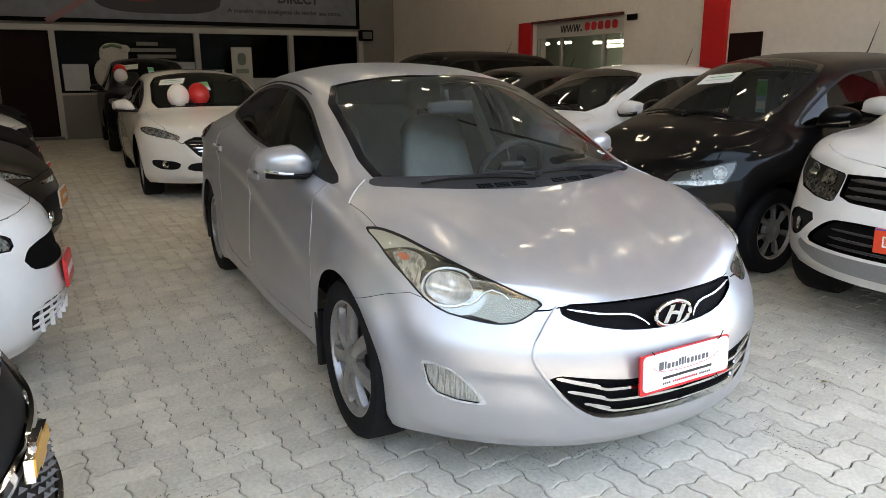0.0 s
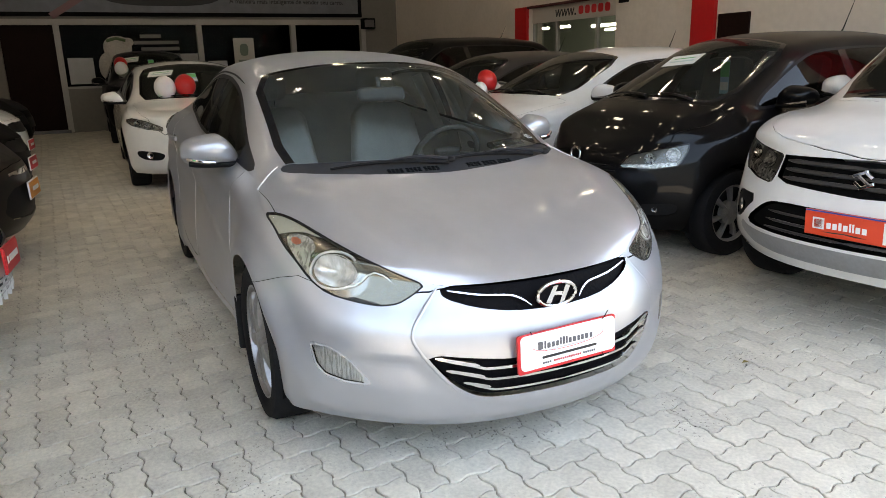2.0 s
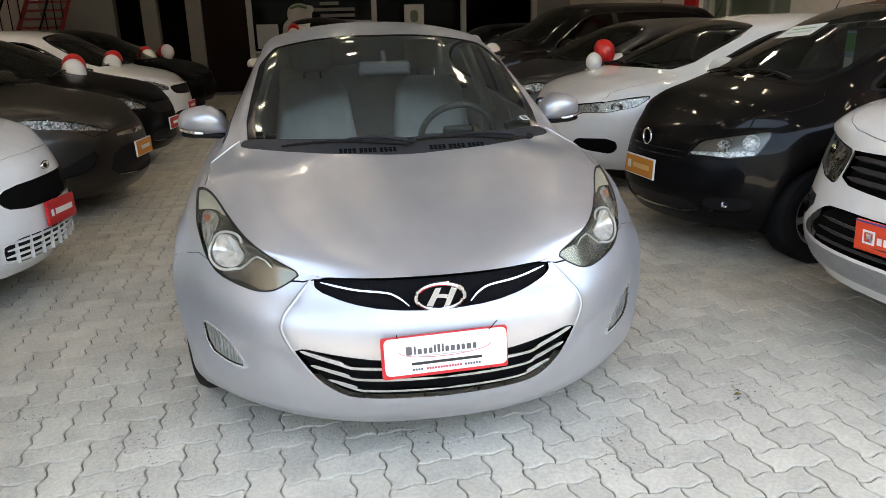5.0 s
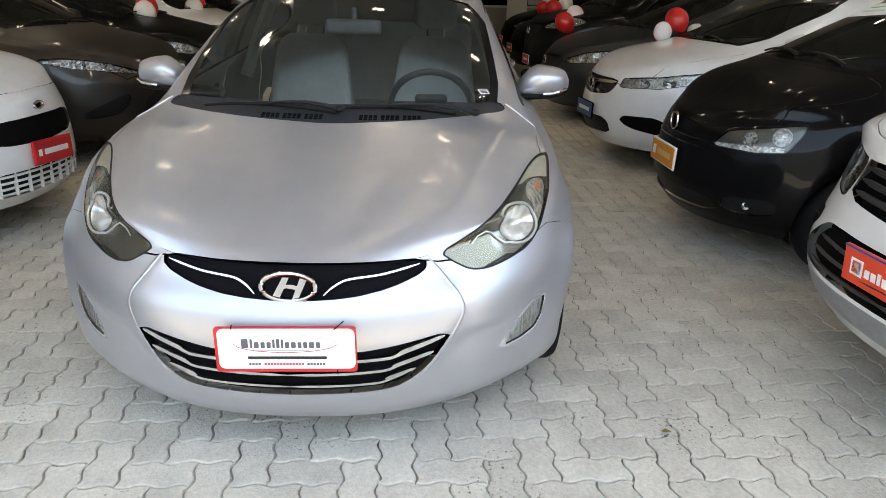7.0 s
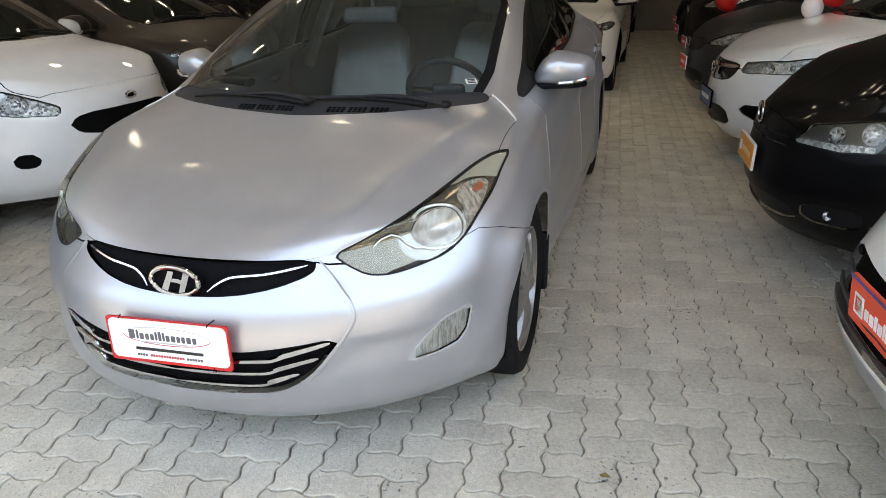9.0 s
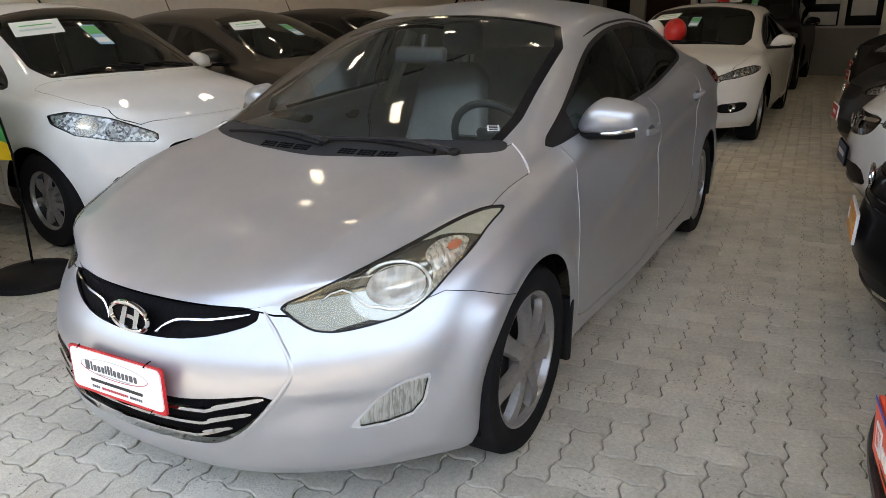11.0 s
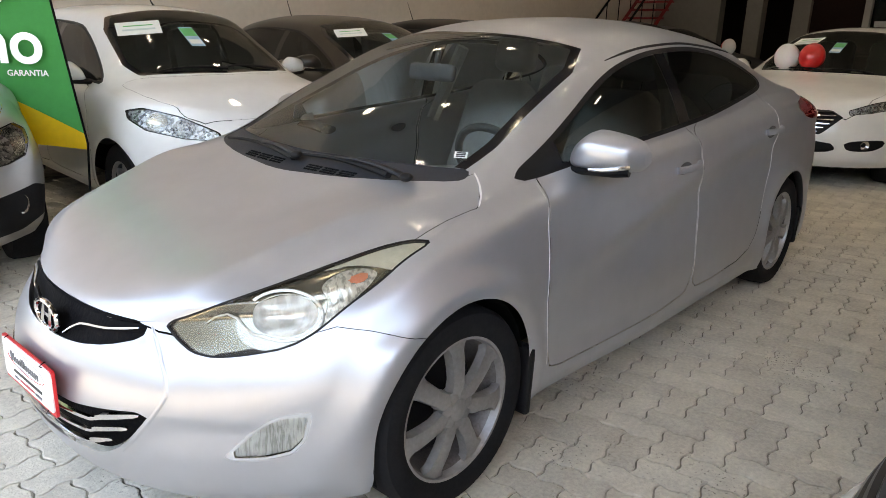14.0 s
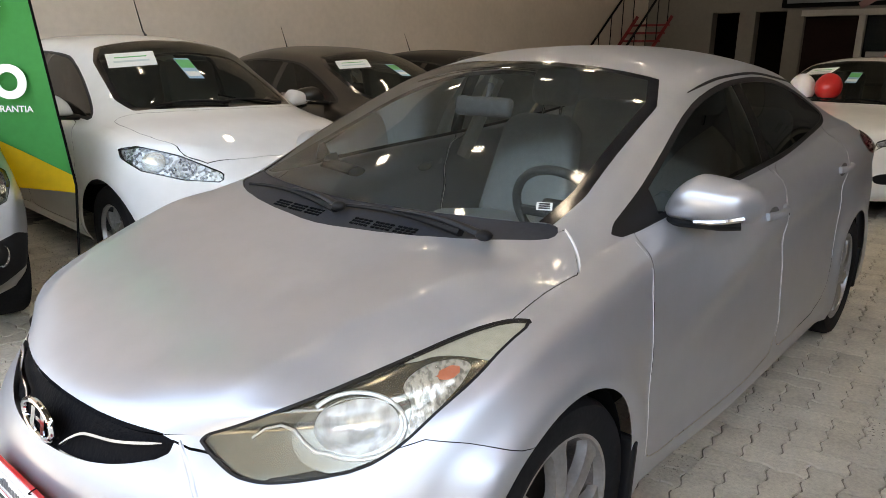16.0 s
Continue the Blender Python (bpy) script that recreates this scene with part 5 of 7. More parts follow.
def hero_extras(ob, sh, mat):
    hero_plate(ob, sh)
    hero_wipers(ob, sh)
    front_kit(ob, sh, (0.587, 0.075, 0.041), None,
              [([(0, 0.355, 0.625), (0, 0.25, 0.606), (0, 0.155, 0.596), (0, 0.12, 0.580), (0, 0.095, 0.560)], 0.0075, CHROME, "grille_wing"),
               ([(0, 0.425, 0.427), (0, 0.31, 0.398), (0, 0.28, 0.388), (0, 0.0, 0.383)], 0.012, CHROME, "grille_strip"),
               ([(0, 0.395, 0.388), (0, 0.30, 0.362), (0, 0.265, 0.351), (0, 0.0, 0.346)], 0.011, CHROME, "grille_strip"),
               ([(0, 0.345, 0.345), (0, 0.285, 0.323), (0, 0.245, 0.312), (0, 0.0, 0.308)], 0.010, CHROME, "grille_strip"),
               ([(0, 0.43, 0.430), (0, 0.37, 0.417), (0, 0.30, 0.400)], 0.014, CHROME, "grille_blade"),
               ([(0, 0.40, 0.389), (0, 0.35, 0.378), (0, 0.285, 0.362)], 0.014, CHROME, "grille_blade"),
               ([(0, 0.35, 0.346), (0, 0.31, 0.337), (0, 0.265, 0.324)], 0.012, CHROME, "grille_blade"),
               ([(0, y, z) for z, y in CREASE[3:]], 0.018, SILVER, "bumper_fold")])
    for s in (1, -1):
        for u, z in ((1.41, 0.835), (2.36, 0.90)):
            p, n = sh.on((u, 3, z), (0, 1, 0))
            h = part("door_handle", tube([(-(u - 0.10 + 0.02 * k), s * (p.y + 0.022 * math.sin(math.pi * k / 10) ** 0.5 + 0.002), z + 0.004 * k / 10) for k in range(11)], 0.013, 8, flatten=1.2), SILVER, ob, "", None, False)
            # flat grey disc for the shade in the painted hollow behind the handle
            part("handle_recess", blob(0.06, 0.006, 0.03, pose(-(u - 0.03), s * (p.y + 0.001), z - 0.004)), GREYTRIM, h, "", None, False)
        part("mud_flap", box(0.03, 0.13, 0.24, pose(-0.322, s * 0.806, 0.285, 0, -4, 0), 0.012, 3), BLACKTRIM, ob)
        part("mud_flap", box(0.03, 0.13, 0.22, pose(-3.022, s * 0.796, 0.285, 0, -4, 0), 0.012, 3), BLACKTRIM, ob)
        # pale edge guards along the doors
        for line in ([(0.435, 0.895), (0.418, 0.84), (0.410, 0.60), (0.432, 0.30)], [(1.549, 0.965), (1.538, 0.7), (1.507, 0.34)], [(2.452, 1.02), (2.418, 0.85), (2.338, 0.62), (2.29, 0.5)]):
            part("door_edge_guard", offset_strip(sh, [(u, 3, z) for u, z in line], (0, 1, 0), 0.0024, 0.0012, s, 20), WHITEINK, ob, "", None, False)
        part("wing_edge_guard", offset_strip(sh, [(0.262, 0.656, 3), (0.236, 0.698, 3), (0.2, 0.735, 3), (0.157, 0.764, 3)], (0, 0.0, 1), 0.006, 0.003, s, 14), WHITEINK, ob, "", None, False)
        part("roof_moulding", offset_strip(sh, [(1.07, 0.604, 3), (1.4, 0.598, 3), (1.9, 0.587, 3), (2.35, 0.57, 3)], (0, 0, 1), 0.012, 0.003, s, 30), BLACKTRIM, ob, "", None, False)
    # bright rings round the two reflector bowls
    for s in (1, -1):
        w = Vector(HERO_LAMP["way"]).normalized()
        e1 = Vector((0, 0, 1)).cross(w).normalized()
        e2 = w.cross(e1)
        turn = [(0.092 * math.cos(radians(a)), 0.062 * math.sin(radians(a))) for a in range(35, 306, 10)] + [(0.078, -0.046), (0.100, -0.028), (0.118, -0.006), (0.142, 0.004), (0.172, -0.002), (0.198, -0.018)]
        pts = [sh.on(Vector((-0.457, 0.662, 0.686)) + e1 * a + e2 * b, w)[0] - w * 0.006 for a, b in turn]
        part("bowl_ring", tube([(-q.x, q.y * s, q.z) for q in pts], 0.0046, 8, taper=lambda f: 1.0 - 0.5 * max(0, f - 0.8) / 0.2), LAMPRING, ob, "bright curved trim in a headlight", None, False)
    part("rear_view_mirror", merge(box(0.04, 0.25, 0.07, pose(-0.76, 0.0, 1.19, 0, -10, 0), 0.02, 3), tube([(-0.78, 0, 1.2), (-0.80, 0, 1.27)], 0.012)), GREYTRIM, ob, "", None, False)
    p, n = sh.on((0.295, 0.57, 2), (0, 0, 1))
    tilt = Matrix.Translation((-p.x, p.y, p.z + 0.004)) @ Vector((-n.x, n.y, n.z)).to_track_quat("Z", "X").to_matrix().to_4x4()
    st = part("windscreen_sticker", box(0.032, 0.042, 0.001, tilt), PAPER, ob, "small white printed sticker")
    for k in range(3):
        part("sticker_bar", box(0.006, 0.03, 0.0006, tilt @ pose(-0.009 + 0.009 * k, 0, 0.0012)), INK, st)
    # intake grid: six blocks of fine slots along the bonnet's edge
    for y1 in (-0.25, -0.17, -0.09, 0.11, 0.19, 0.27):
        slots = []
        for i in range(4):
            for j in range(3):
                y = y1 + 0.0175 * i
                p, n = sh.on((0.030 + 0.15 * y * y + 0.011 * j, abs(y), 2), (0, 0, 1))
                slots.append(box(0.006, 0.013, 0.003, pose(-p.x, y, p.z - 0.003, 0, 22, 0)))
        part("cowl_vent", merge(*slots), GAP, ob, "grid of fine intake slots")


hero, hero_shell = car("silver_sedan", "silver saloon car with a dealer's plate cover on its front", HERO, SILVER, (0, 0), 0, fine=2.0,
                       wheels=dict(radius=0.308, width=0.21, rim=0.226, spokes=7, cap=0.036, flat=(0.019, 0.017)),
                       ws_glass=GLASS, side_glass=HEROGLASS, lamp=[HERO_LAMP, HERO_FOG], grille=HERO_GRILLE, seats=True, extras=hero_extras, group="")


# ---- the hall ----
WALL = material("beige_wall_paint", (0.66, 0.595, 0.54), 0.85, scale=1.5, vary=0.07, bump=0.25, bscale=40)
WALLG = material("grey_wall_paint", (0.19, 0.18, 0.165), 0.85, scale=1.5, vary=0.08, bump=0.25, bscale=40)
CEIL = material("ceiling_boards", (0.10, 0.10, 0.10), 0.9, scale=1.0, vary=0.1)
REDWALL = material("red_paint", (0.55, 0.012, 0.015), 0.5, scale=3, vary=0.08)
JOINT = material("paving_joint_sand", (0.27, 0.25, 0.21), 0.95, scale=1.3, vary=0.8, bump=0.4)
PAVER = material("concrete_paver", (0.53, 0.495, 0.42), 0.8, scale=7, vary=0.34, bump=0.9, bscale=120, island=0.35)
# speckled dirt on the blocks, in patches
nt = PAVER.node_tree
pr = nt.nodes["Principled BSDF"]
tcn, sp, pt, m1, m2, dk = (nt.nodes.new("ShaderNode" + k) for k in ("TexCoord", "TexNoise", "TexNoise", "MapRange", "MapRange", "Mix"))
sp.inputs["Scale"].default_value, sp.inputs["Detail"].default_value = 75, 3
pt.inputs["Scale"].default_value, pt.inputs["Detail"].default_value = 2.6, 5
geo_n = nt.nodes.new("ShaderNodeNewGeometry")
for n in (sp, pt):
    nt.links.new(geo_n.outputs["Position"], n.inputs["Vector"])
m1.inputs["From Min"].default_value, m1.inputs["From Max"].default_value = 0.61, 0.68
m1.inputs["To Max"].default_value = 0.9
m2.inputs["From Min"].default_value, m2.inputs["From Max"].default_value = 0.52, 0.64
mm = nt.nodes.new("ShaderNodeMath")
mm.operation = "MULTIPLY"
nt.links.new(sp.outputs["Fac"], m1.inputs["Value"])
nt.links.new(pt.outputs["Fac"], m2.inputs["Value"])
nt.links.new(m1.outputs[0], mm.inputs[0])
nt.links.new(m2.outputs[0], mm.inputs[1])
dk.data_type = "RGBA"
dk.inputs[7].default_value = (0.05, 0.045, 0.04, 1)
src = pr.inputs["Base Color"].links[0].from_socket
nt.links.new(mm.outputs[0], dk.inputs["Factor"])
nt.links.new(src, dk.inputs[6])
nt.links.new(dk.outputs[2], pr.inputs["Base Color"])
ASPHALT = material("street_asphalt", (0.17, 0.165, 0.16), 0.9, scale=6, vary=0.25, bump=0.4)
LAMPW = material("ceiling_lamp_panel", (1.0, 0.96, 0.90), 0.5, emit=5.2)
OFFICELAMP = material("office_tube_light", (0.95, 1.0, 0.97), 0.5, emit=2.6)
# back room: the gloom of an unlit interior is put into this near-black colour
ROOMGLOOM = material("dark_room_wall", (0.022, 0.015, 0.013), 0.8, scale=2, vary=0.2, spec=0.08)
DOORM = material("dark_red_door_panel", (0.014, 0.006, 0.005), 0.6, scale=3, vary=0.2, spec=0.08)
FRAMEW = material("pale_metal_frame", (0.36, 0.35, 0.33), 0.5, scale=4, vary=0.1)
XB, XF, YL, YR, ZC = -15.6, 3.3, -6.5, 6.2, 6.0


def structure(name, bm, mat, label, category):
    return tagged(part(name, bm, mat), label, category, kind="structure")


structure("ground", merge(span_box(XF, 70, -50, 50, -0.3, -0.02), span_box(0.6, XF, YR + 0.3, 50, -0.3, -0.02)), ASPHALT, "pale paved street outside the open shop front", "ground")
# unseen wall, added to block low sky and darken reflections in the bumper
structure("backdrop", span_box(21, 21.4, -50, 50, -0.02, 8.0), material("street_front_paint", (0.34, 0.33, 0.31), 0.85, scale=0.6, vary=0.2), "plain building front across the street", "wall")
floor = structure("floor", span_box(XB, XF, YL - 0.3, YR + 0.3, -0.3, -0.009), JOINT, "hall floor of interlocking wavy concrete blocks", "floor")
structure("wall_left", span_box(XB, XF, YL - 0.3, YL, -0.009, ZC), WALL, "plain beige painted side wall", "wall")
structure("ceiling", span_box(XB - 0.3, XF, YL - 0.3, YR + 0.3, ZC, ZC + 0.25), CEIL, "dark boarded hall ceiling", "ceiling")
# right wall with a wide low window into the office
# unseen bay past x = 0.6 left open to admit sky light to the aisle
OX0, OX1, OZ0, OZ1 = -9.1, -6.6, 0.9, 2.26
structure("wall_right", merge(span_box(XB, OX0, YR, YR + 0.3, -0.009, ZC), span_box(OX1, 0.6, YR, YR + 0.3, -0.009, ZC), span_box(0.6, XF, YR, YR + 0.3, 4.6, ZC), span_box(OX0, OX1, YR, YR + 0.3, OZ1, ZC), span_box(OX0, OX1, YR, YR + 0.3, -0.009, OZ0)), WALL, "beige side wall with red columns and an office window", "wall")
for x0, x1 in ((-9.5, OX0), (-4.95, -4.55), (-0.2, 0.3)):
    structure("trim", span_box(x0, x1, YR - 0.06, YR - 0.002, -0.009, ZC if x0 > -8 else OZ1 + 0.03), REDWALL, "bright red painted column strip", "column")
structure("trim", span_box(OX0, OX1, YR - 0.05, YR - 0.002, OZ1 - 0.005, OZ1 + 0.035), material("maroon_paint", (0.07, 0.012, 0.010), 0.6, scale=3, vary=0.1), "maroon painted head of the office window", "trim")
structure("door_1", span_box(-4.5, -4.0, YR - 0.03, YR - 0.002, -0.009, 1.86), DOORM, "dark closed door beside the red column", "door")
office = thing("office_window", "office window with frosted lettering band and lit room", "window", None, "", "structure")
part("pane", span_box(OX0, OX1, YR + 0.12, YR + 0.13, OZ0, OZ1), glass("clear_glass", (0.90, 0.92, 0.90), ior=1.12), office)
for x in (OX0 + 0.02, OX0 + 0.75, OX1 - 0.6, OX1 - 0.02):
    part("mullion", span_box(x - 0.03, x + 0.03, YR + 0.09, YR + 0.16, OZ0, OZ1), FRAMEW, office)
part("sign_band", span_box(OX0 + 0.03, OX1 - 0.03, YR + 0.062, YR + 0.08, OZ1 - 0.27, OZ1 - 0.002), material("white_sign_film", (0.52, 0.48, 0.44), 0.6), office, "white sign film")
# black and red letters of the sign, as bars of their size
for k in range(3):
    for q in range(4):
        part("writing_bar", box(0.022, 0.006, 0.125, pose(OX0 + 0.80 + 0.185 * k + 0.042 * q, YR + 0.058, OZ1 - 0.135, 0, 24 if q % 2 else -14, 0)), INK, office, "black stroke of sign writing")
part("writing_bar", box(0.035, 0.006, 0.035, pose(OX0 + 1.36, YR + 0.058, OZ1 - 0.18)), INK, office, "black dot of sign writing")
for k in range(5):
    part("writing_bar", prism(rounded(0.125, 0.135, 0.045), 0.008, pose(OX0 + 1.52 + 0.175 * k, YR + 0.057, OZ1 - 0.125, 0, 0, 90)), REDINK, office, "red bar of sign writing")
OFFICEWALL = material("pale_green_office_paint", (0.34, 0.37, 0.34), 0.8, scale=2, vary=0.1)
structure("office_room", merge(span_box(-14.0, OX1 + 1, YR + 3.6, YR + 3.7, -0.009, 2.7), span_box(-14.0, OX1 + 1, YR + 0.31, YR + 3.7, 2.7, 2.8), span_box(-14.1, -14.0, YR + 0.31, YR + 3.7, -0.009, 2.8), span_box(OX1 + 1, OX1 + 1.1, YR + 0.31, YR + 3.7, -0.009, 2.8),
                               span_box(-14.0, OX1 + 1, YR + 0.31, YR + 3.7, -0.02, -0.009)), OFFICEWALL, "pale office room behind the window", "wall")
for x, y, z, w in ((-10.98, 1.6, 2.00, 0.32), (-10.25, 1.6, 2.00, 0.40), (-8.85, 1.6, 1.96, 0.85), (-10.2, 2.9, 1.95, 0.60)):
    ol = tagged(part("office_light", box(w, 0.07, 0.05, pose(x, YR + y, z), 0.015), OFFICELAMP, None, "", None, False), "lit fluorescent tube hung in the office", "lamp", "office lights")
    for q in (-0.4, 0.4):
        part("hanger", tube([(x + q * w, YR + y, z + 0.02), (x + q * w, YR + y, 2.7)], 0.004, 6), FRAMEW, ol)
tagged(part("exit_sign", box(0.22, 0.02, 0.09, pose(OX1 + 0.2, YR - 0.02, 2.2)), GAP), "small dark green exit sign on the wall", "sign")
# end wall: glazed shop partition under a wide banner
HZ = 2.45
structure("wall_back", merge(span_box(XB - 0.3, XB, YL - 0.3, YR + 0.3, HZ, ZC), span_box(XB - 0.3, XB, YL - 0.3, -4.9, -0.009, HZ), span_box(XB - 0.3, XB, -4.3, -3.95, -0.009, HZ), span_box(XB - 0.3, XB, -3.3, -2.95, -0.009, HZ),
                             span_box(XB - 0.3, XB, 5.3, YR + 0.3, -0.009, HZ), span_box(XB - 0.3, XB, -1.9, 5.3, -0.009, 0.95)), WALLG, "grey end wall over a glazed partition", "wall")
structure("back_room", merge(span_box(XB - 3.2, XB - 3.1, YL, YR, -0.009, 2.8), span_box(XB - 3.1, XB - 0.3, YL, YR, 2.7, 2.8), span_box(XB - 3.1, XB - 0.3, YL - 0.1, YL, -0.009, 2.8), span_box(XB - 3.1, XB - 0.3, YR, YR + 0.1, -0.009, 2.8), span_box(XB - 3.1, XB - 0.3, YL, YR, -0.1, -0.01)), ROOMGLOOM, "dark room behind the partition", "wall")
structure("door_2", span_box(XB - 0.2, XB - 0.15, -2.95, -1.9, -0.009, HZ), DOORM, "dark brown door in the end wall", "door")
structure("door_step", span_box(XB - 0.02, XB + 0.16, -3.0, -1.85, -0.009, 0.06), GREYTRIM, "dark threshold below the door", "step")
# white paper in a greyer copy: the dim light there is put into its colour
DIMPAPER = material("dull_paper", (0.40, 0.41, 0.42), 0.7, scale=5, vary=0.12)
part_win = thing("shop_partition", "glazed partition with pale frame and papers on the glass", "window", None, "", "structure")
part("pane", span_box(XB - 0.14, XB - 0.13, -1.8, 5.3, 0.95, HZ), glass("partition_glass", (0.35, 0.36, 0.35), ior=1.12), part_win)
for y in (-1.85, 1.15, 3.4, 5.25):
    part("mullion", span_box(XB - 0.18, XB + 0.03, y - 0.06, y + 0.06, 0.95 if y > -1 else 0, HZ), FRAMEW, part_win)
part("head_rail", span_box(XB - 0.18, XB + 0.04, -3.0, 5.3, HZ - 0.12, HZ - 0.002), FRAMEW, part_win)
part("sill_rail", span_box(XB - 0.1, XB + 0.05, -1.8, 5.3, 0.952, 1.0), FRAMEW, part_win)
for y0, y1, z0, z1 in ((-1.72, -1.2, 1.05, 1.62), (-0.35, 1.05, 1.02, 1.28), (0.62, 1.08, 1.44, 1.68), (1.3, 1.75, 1.2, 1.5), (2.4, 4.4, 1.02, 1.3)):
    part("paper", span_box(XB - 0.12, XB - 0.115, y0, y1, z0, z1), DIMPAPER, part_win, "white paper on the glass")
for k in range(4):
    part("writing_bar", span_box(XB - 0.12, XB - 0.115, -0.3 + 0.14 * (k % 2), 0.30 if k == 3 else 0.68, 1.62 + 0.14 * k, 1.70 + 0.14 * k), material("faded_window_print", (0.14, 0.14, 0.135), 0.6), part_win, "pale bar of window writing")
deco = thing("window_decoration", "pale lumpy paper decoration stuck on the partition glass", "decoration")
part("paper_shape", merge(blob(0.02, 0.36, 0.36, pose(XB - 0.09, -0.74, 1.42), 0.9), blob(0.02, 0.30, 0.26, pose(XB - 0.085, -0.66, 1.83), 0.9), blob(0.02, 0.13, 0.1, pose(XB - 0.08, -0.44, 1.95))), material("decoration_paper", (0.42, 0.40, 0.37), 0.8, scale=3, vary=0.25), deco, "", None, False)
part("green_band", tube([(XB - 0.06, -0.88, 1.98), (XB - 0.055, -0.68, 2.04), (XB - 0.06, -0.48, 1.99)], 0.035, 8), material("decoration_green", (0.09, 0.14, 0.07), 0.8), deco, "", None, False)
banner = thing("wall_banner", "wide blue-grey advertising banner with a dark frame", "banner")
part("frame", span_box(XB + 0.002, XB + 0.1, -3.4, 5.2, HZ + 0.06, 4.35), GAP, banner, "black banner frame")
part("sheet", span_box(XB + 0.1, XB + 0.115, -3.3, 5.1, HZ + 0.14, 4.3), material("banner_print", (0.14, 0.155, 0.185), 0.6, scale=0.5, vary=0.25), banner)
bm = blob(0.004, 0.55, 0.22, pose(XB + 0.1185, 0.0, HZ + 0.72), 0.8)
part("picture_shape", bm, material("banner_red_print", (0.16, 0.02, 0.02), 0.6), banner, "red car-like shape on the banner", None, False)
bm = blob(0.004, 1.35, 0.34, pose(XB + 0.117, 0.4, HZ + 0.62), 0.7)
part("picture_shadow", bm, material("banner_dark_print", (0.02, 0.02, 0.025), 0.6), banner, "", None, False)
part("picture_shape", box(0.002, 1.9, 0.14, pose(XB + 0.1185, -1.1, HZ + 0.55, 32, 0, 0)), material("banner_pink_print", (0.22, 0.12, 0.13), 0.6), banner, "faded pink streak")


def words(text, size, m, mat, parent, label="", bold=0.0):
    cu = bpy.data.curves.new("lettering", "FONT")
    cu.body, cu.size, cu.extrude, cu.align_x, cu.offset = text, size, 0.001, "CENTER", size * bold
    cu.materials.append(mat)
    ob = new("lettering", cu)
    ob.matrix_basis, ob.parent = m, parent
    return tagged(ob, label)


FACE_X = Matrix(((0, 0, 1, 0), (1, 0, 0, 0), (0, 1, 0, 0), (0, 0, 0, 1)))
words("DIRECT", 0.30, pose(XB + 0.12, 3.6, HZ + 0.62) @ FACE_X, INK, banner, "bold black word", 0.035)
words("A maneira mais inteligente de vender seu carro.", 0.145, pose(XB + 0.12, 3.3, HZ + 0.36) @ FACE_X, INK, banner, "small black slogan", 0.02)
ac = thing("wall_speaker", "dark box speaker under the banner", "speaker")
part("housing", box(0.22, 0.34, 0.26, pose(XB + 0.13, 5.35, 2.35), 0.02), GAP, ac)
part("front_grille", box(0.01, 0.26, 0.18, pose(XB + 0.245, 5.35, 2.35), 0.004), GREYTRIM, ac)
poster = thing("pull_up_banner", "pale roll-up poster with a dark shield shape", "poster")
part("sheet", box(0.01, 0.48, 1.9, pose(XB + 0.3, 2.1, 1.06)), material("poster_paper", (0.45, 0.45, 0.42), 0.6), poster)
part("shield_shape", blob(0.004, 0.1, 0.14, pose(XB + 0.307, 2.1, 1.74), 0.7), material("poster_green", (0.10, 0.14, 0.11), 0.6), poster, "", None, False)
part("writing_bar", box(0.003, 0.3, 0.1, pose(XB + 0.307, 2.1, 1.46)), material("poster_print", (0.16, 0.2, 0.17), 0.6), poster)
part("stand", box(0.25, 0.5, 0.08, pose(XB + 0.3, 2.1, 0.035), 0.02), GREYTRIM, poster)
# open steel staircase at the left
STAIRRED = material("dark_red_steel", (0.20, 0.012, 0.014), 0.5, scale=3, vary=0.12)
stair = thing("staircase", "open red steel staircase with a dark handrail", "staircase")
for k in range(12):
    part("tread", box(0.26, 0.85, 0.04, pose(XB + 3.3 - 0.22 * k, YL + 0.5, 0.18 + 0.18 * k)), STAIRRED, stair)
for y in (YL + 0.08, YL + 0.92):
    part("stringer", tube([(XB + 3.6, y, 0.02), (XB + 0.7, y, 2.35)], 0.05, 4), STAIRRED, stair)
    part("handrail", tube([(XB + 3.6, y, 1.0), (XB + 0.7, y, 3.35)], 0.025, 6), GAP, stair)
    for k in range(6):
        part("baluster", tube([(XB + 3.5 - 0.52 * k, y, 0.1 + 0.42 * k), (XB + 3.5 - 0.52 * k, y, 1.08 + 0.42 * k)], 0.012, 6), GAP, stair)
structure("wall_front", span_box(XF - 0.25, XF, YL - 0.3, YR + 0.3, 4.6, ZC), WALLG, "plain beam over the open shop front", "wall")
# ceiling lamps
for i in range(6):
    for j in range(5):
        y = YL + 1.1 + 2.6 * j
        o = part("ceiling_light", box(0.14, 0.24, 0.05, pose(XF - 0.8 - 2.3 * i, y, ZC - 0.03)), LAMPW)
        tagged(o, "white rectangular ceiling light panel", "lamp", "ceiling lights")


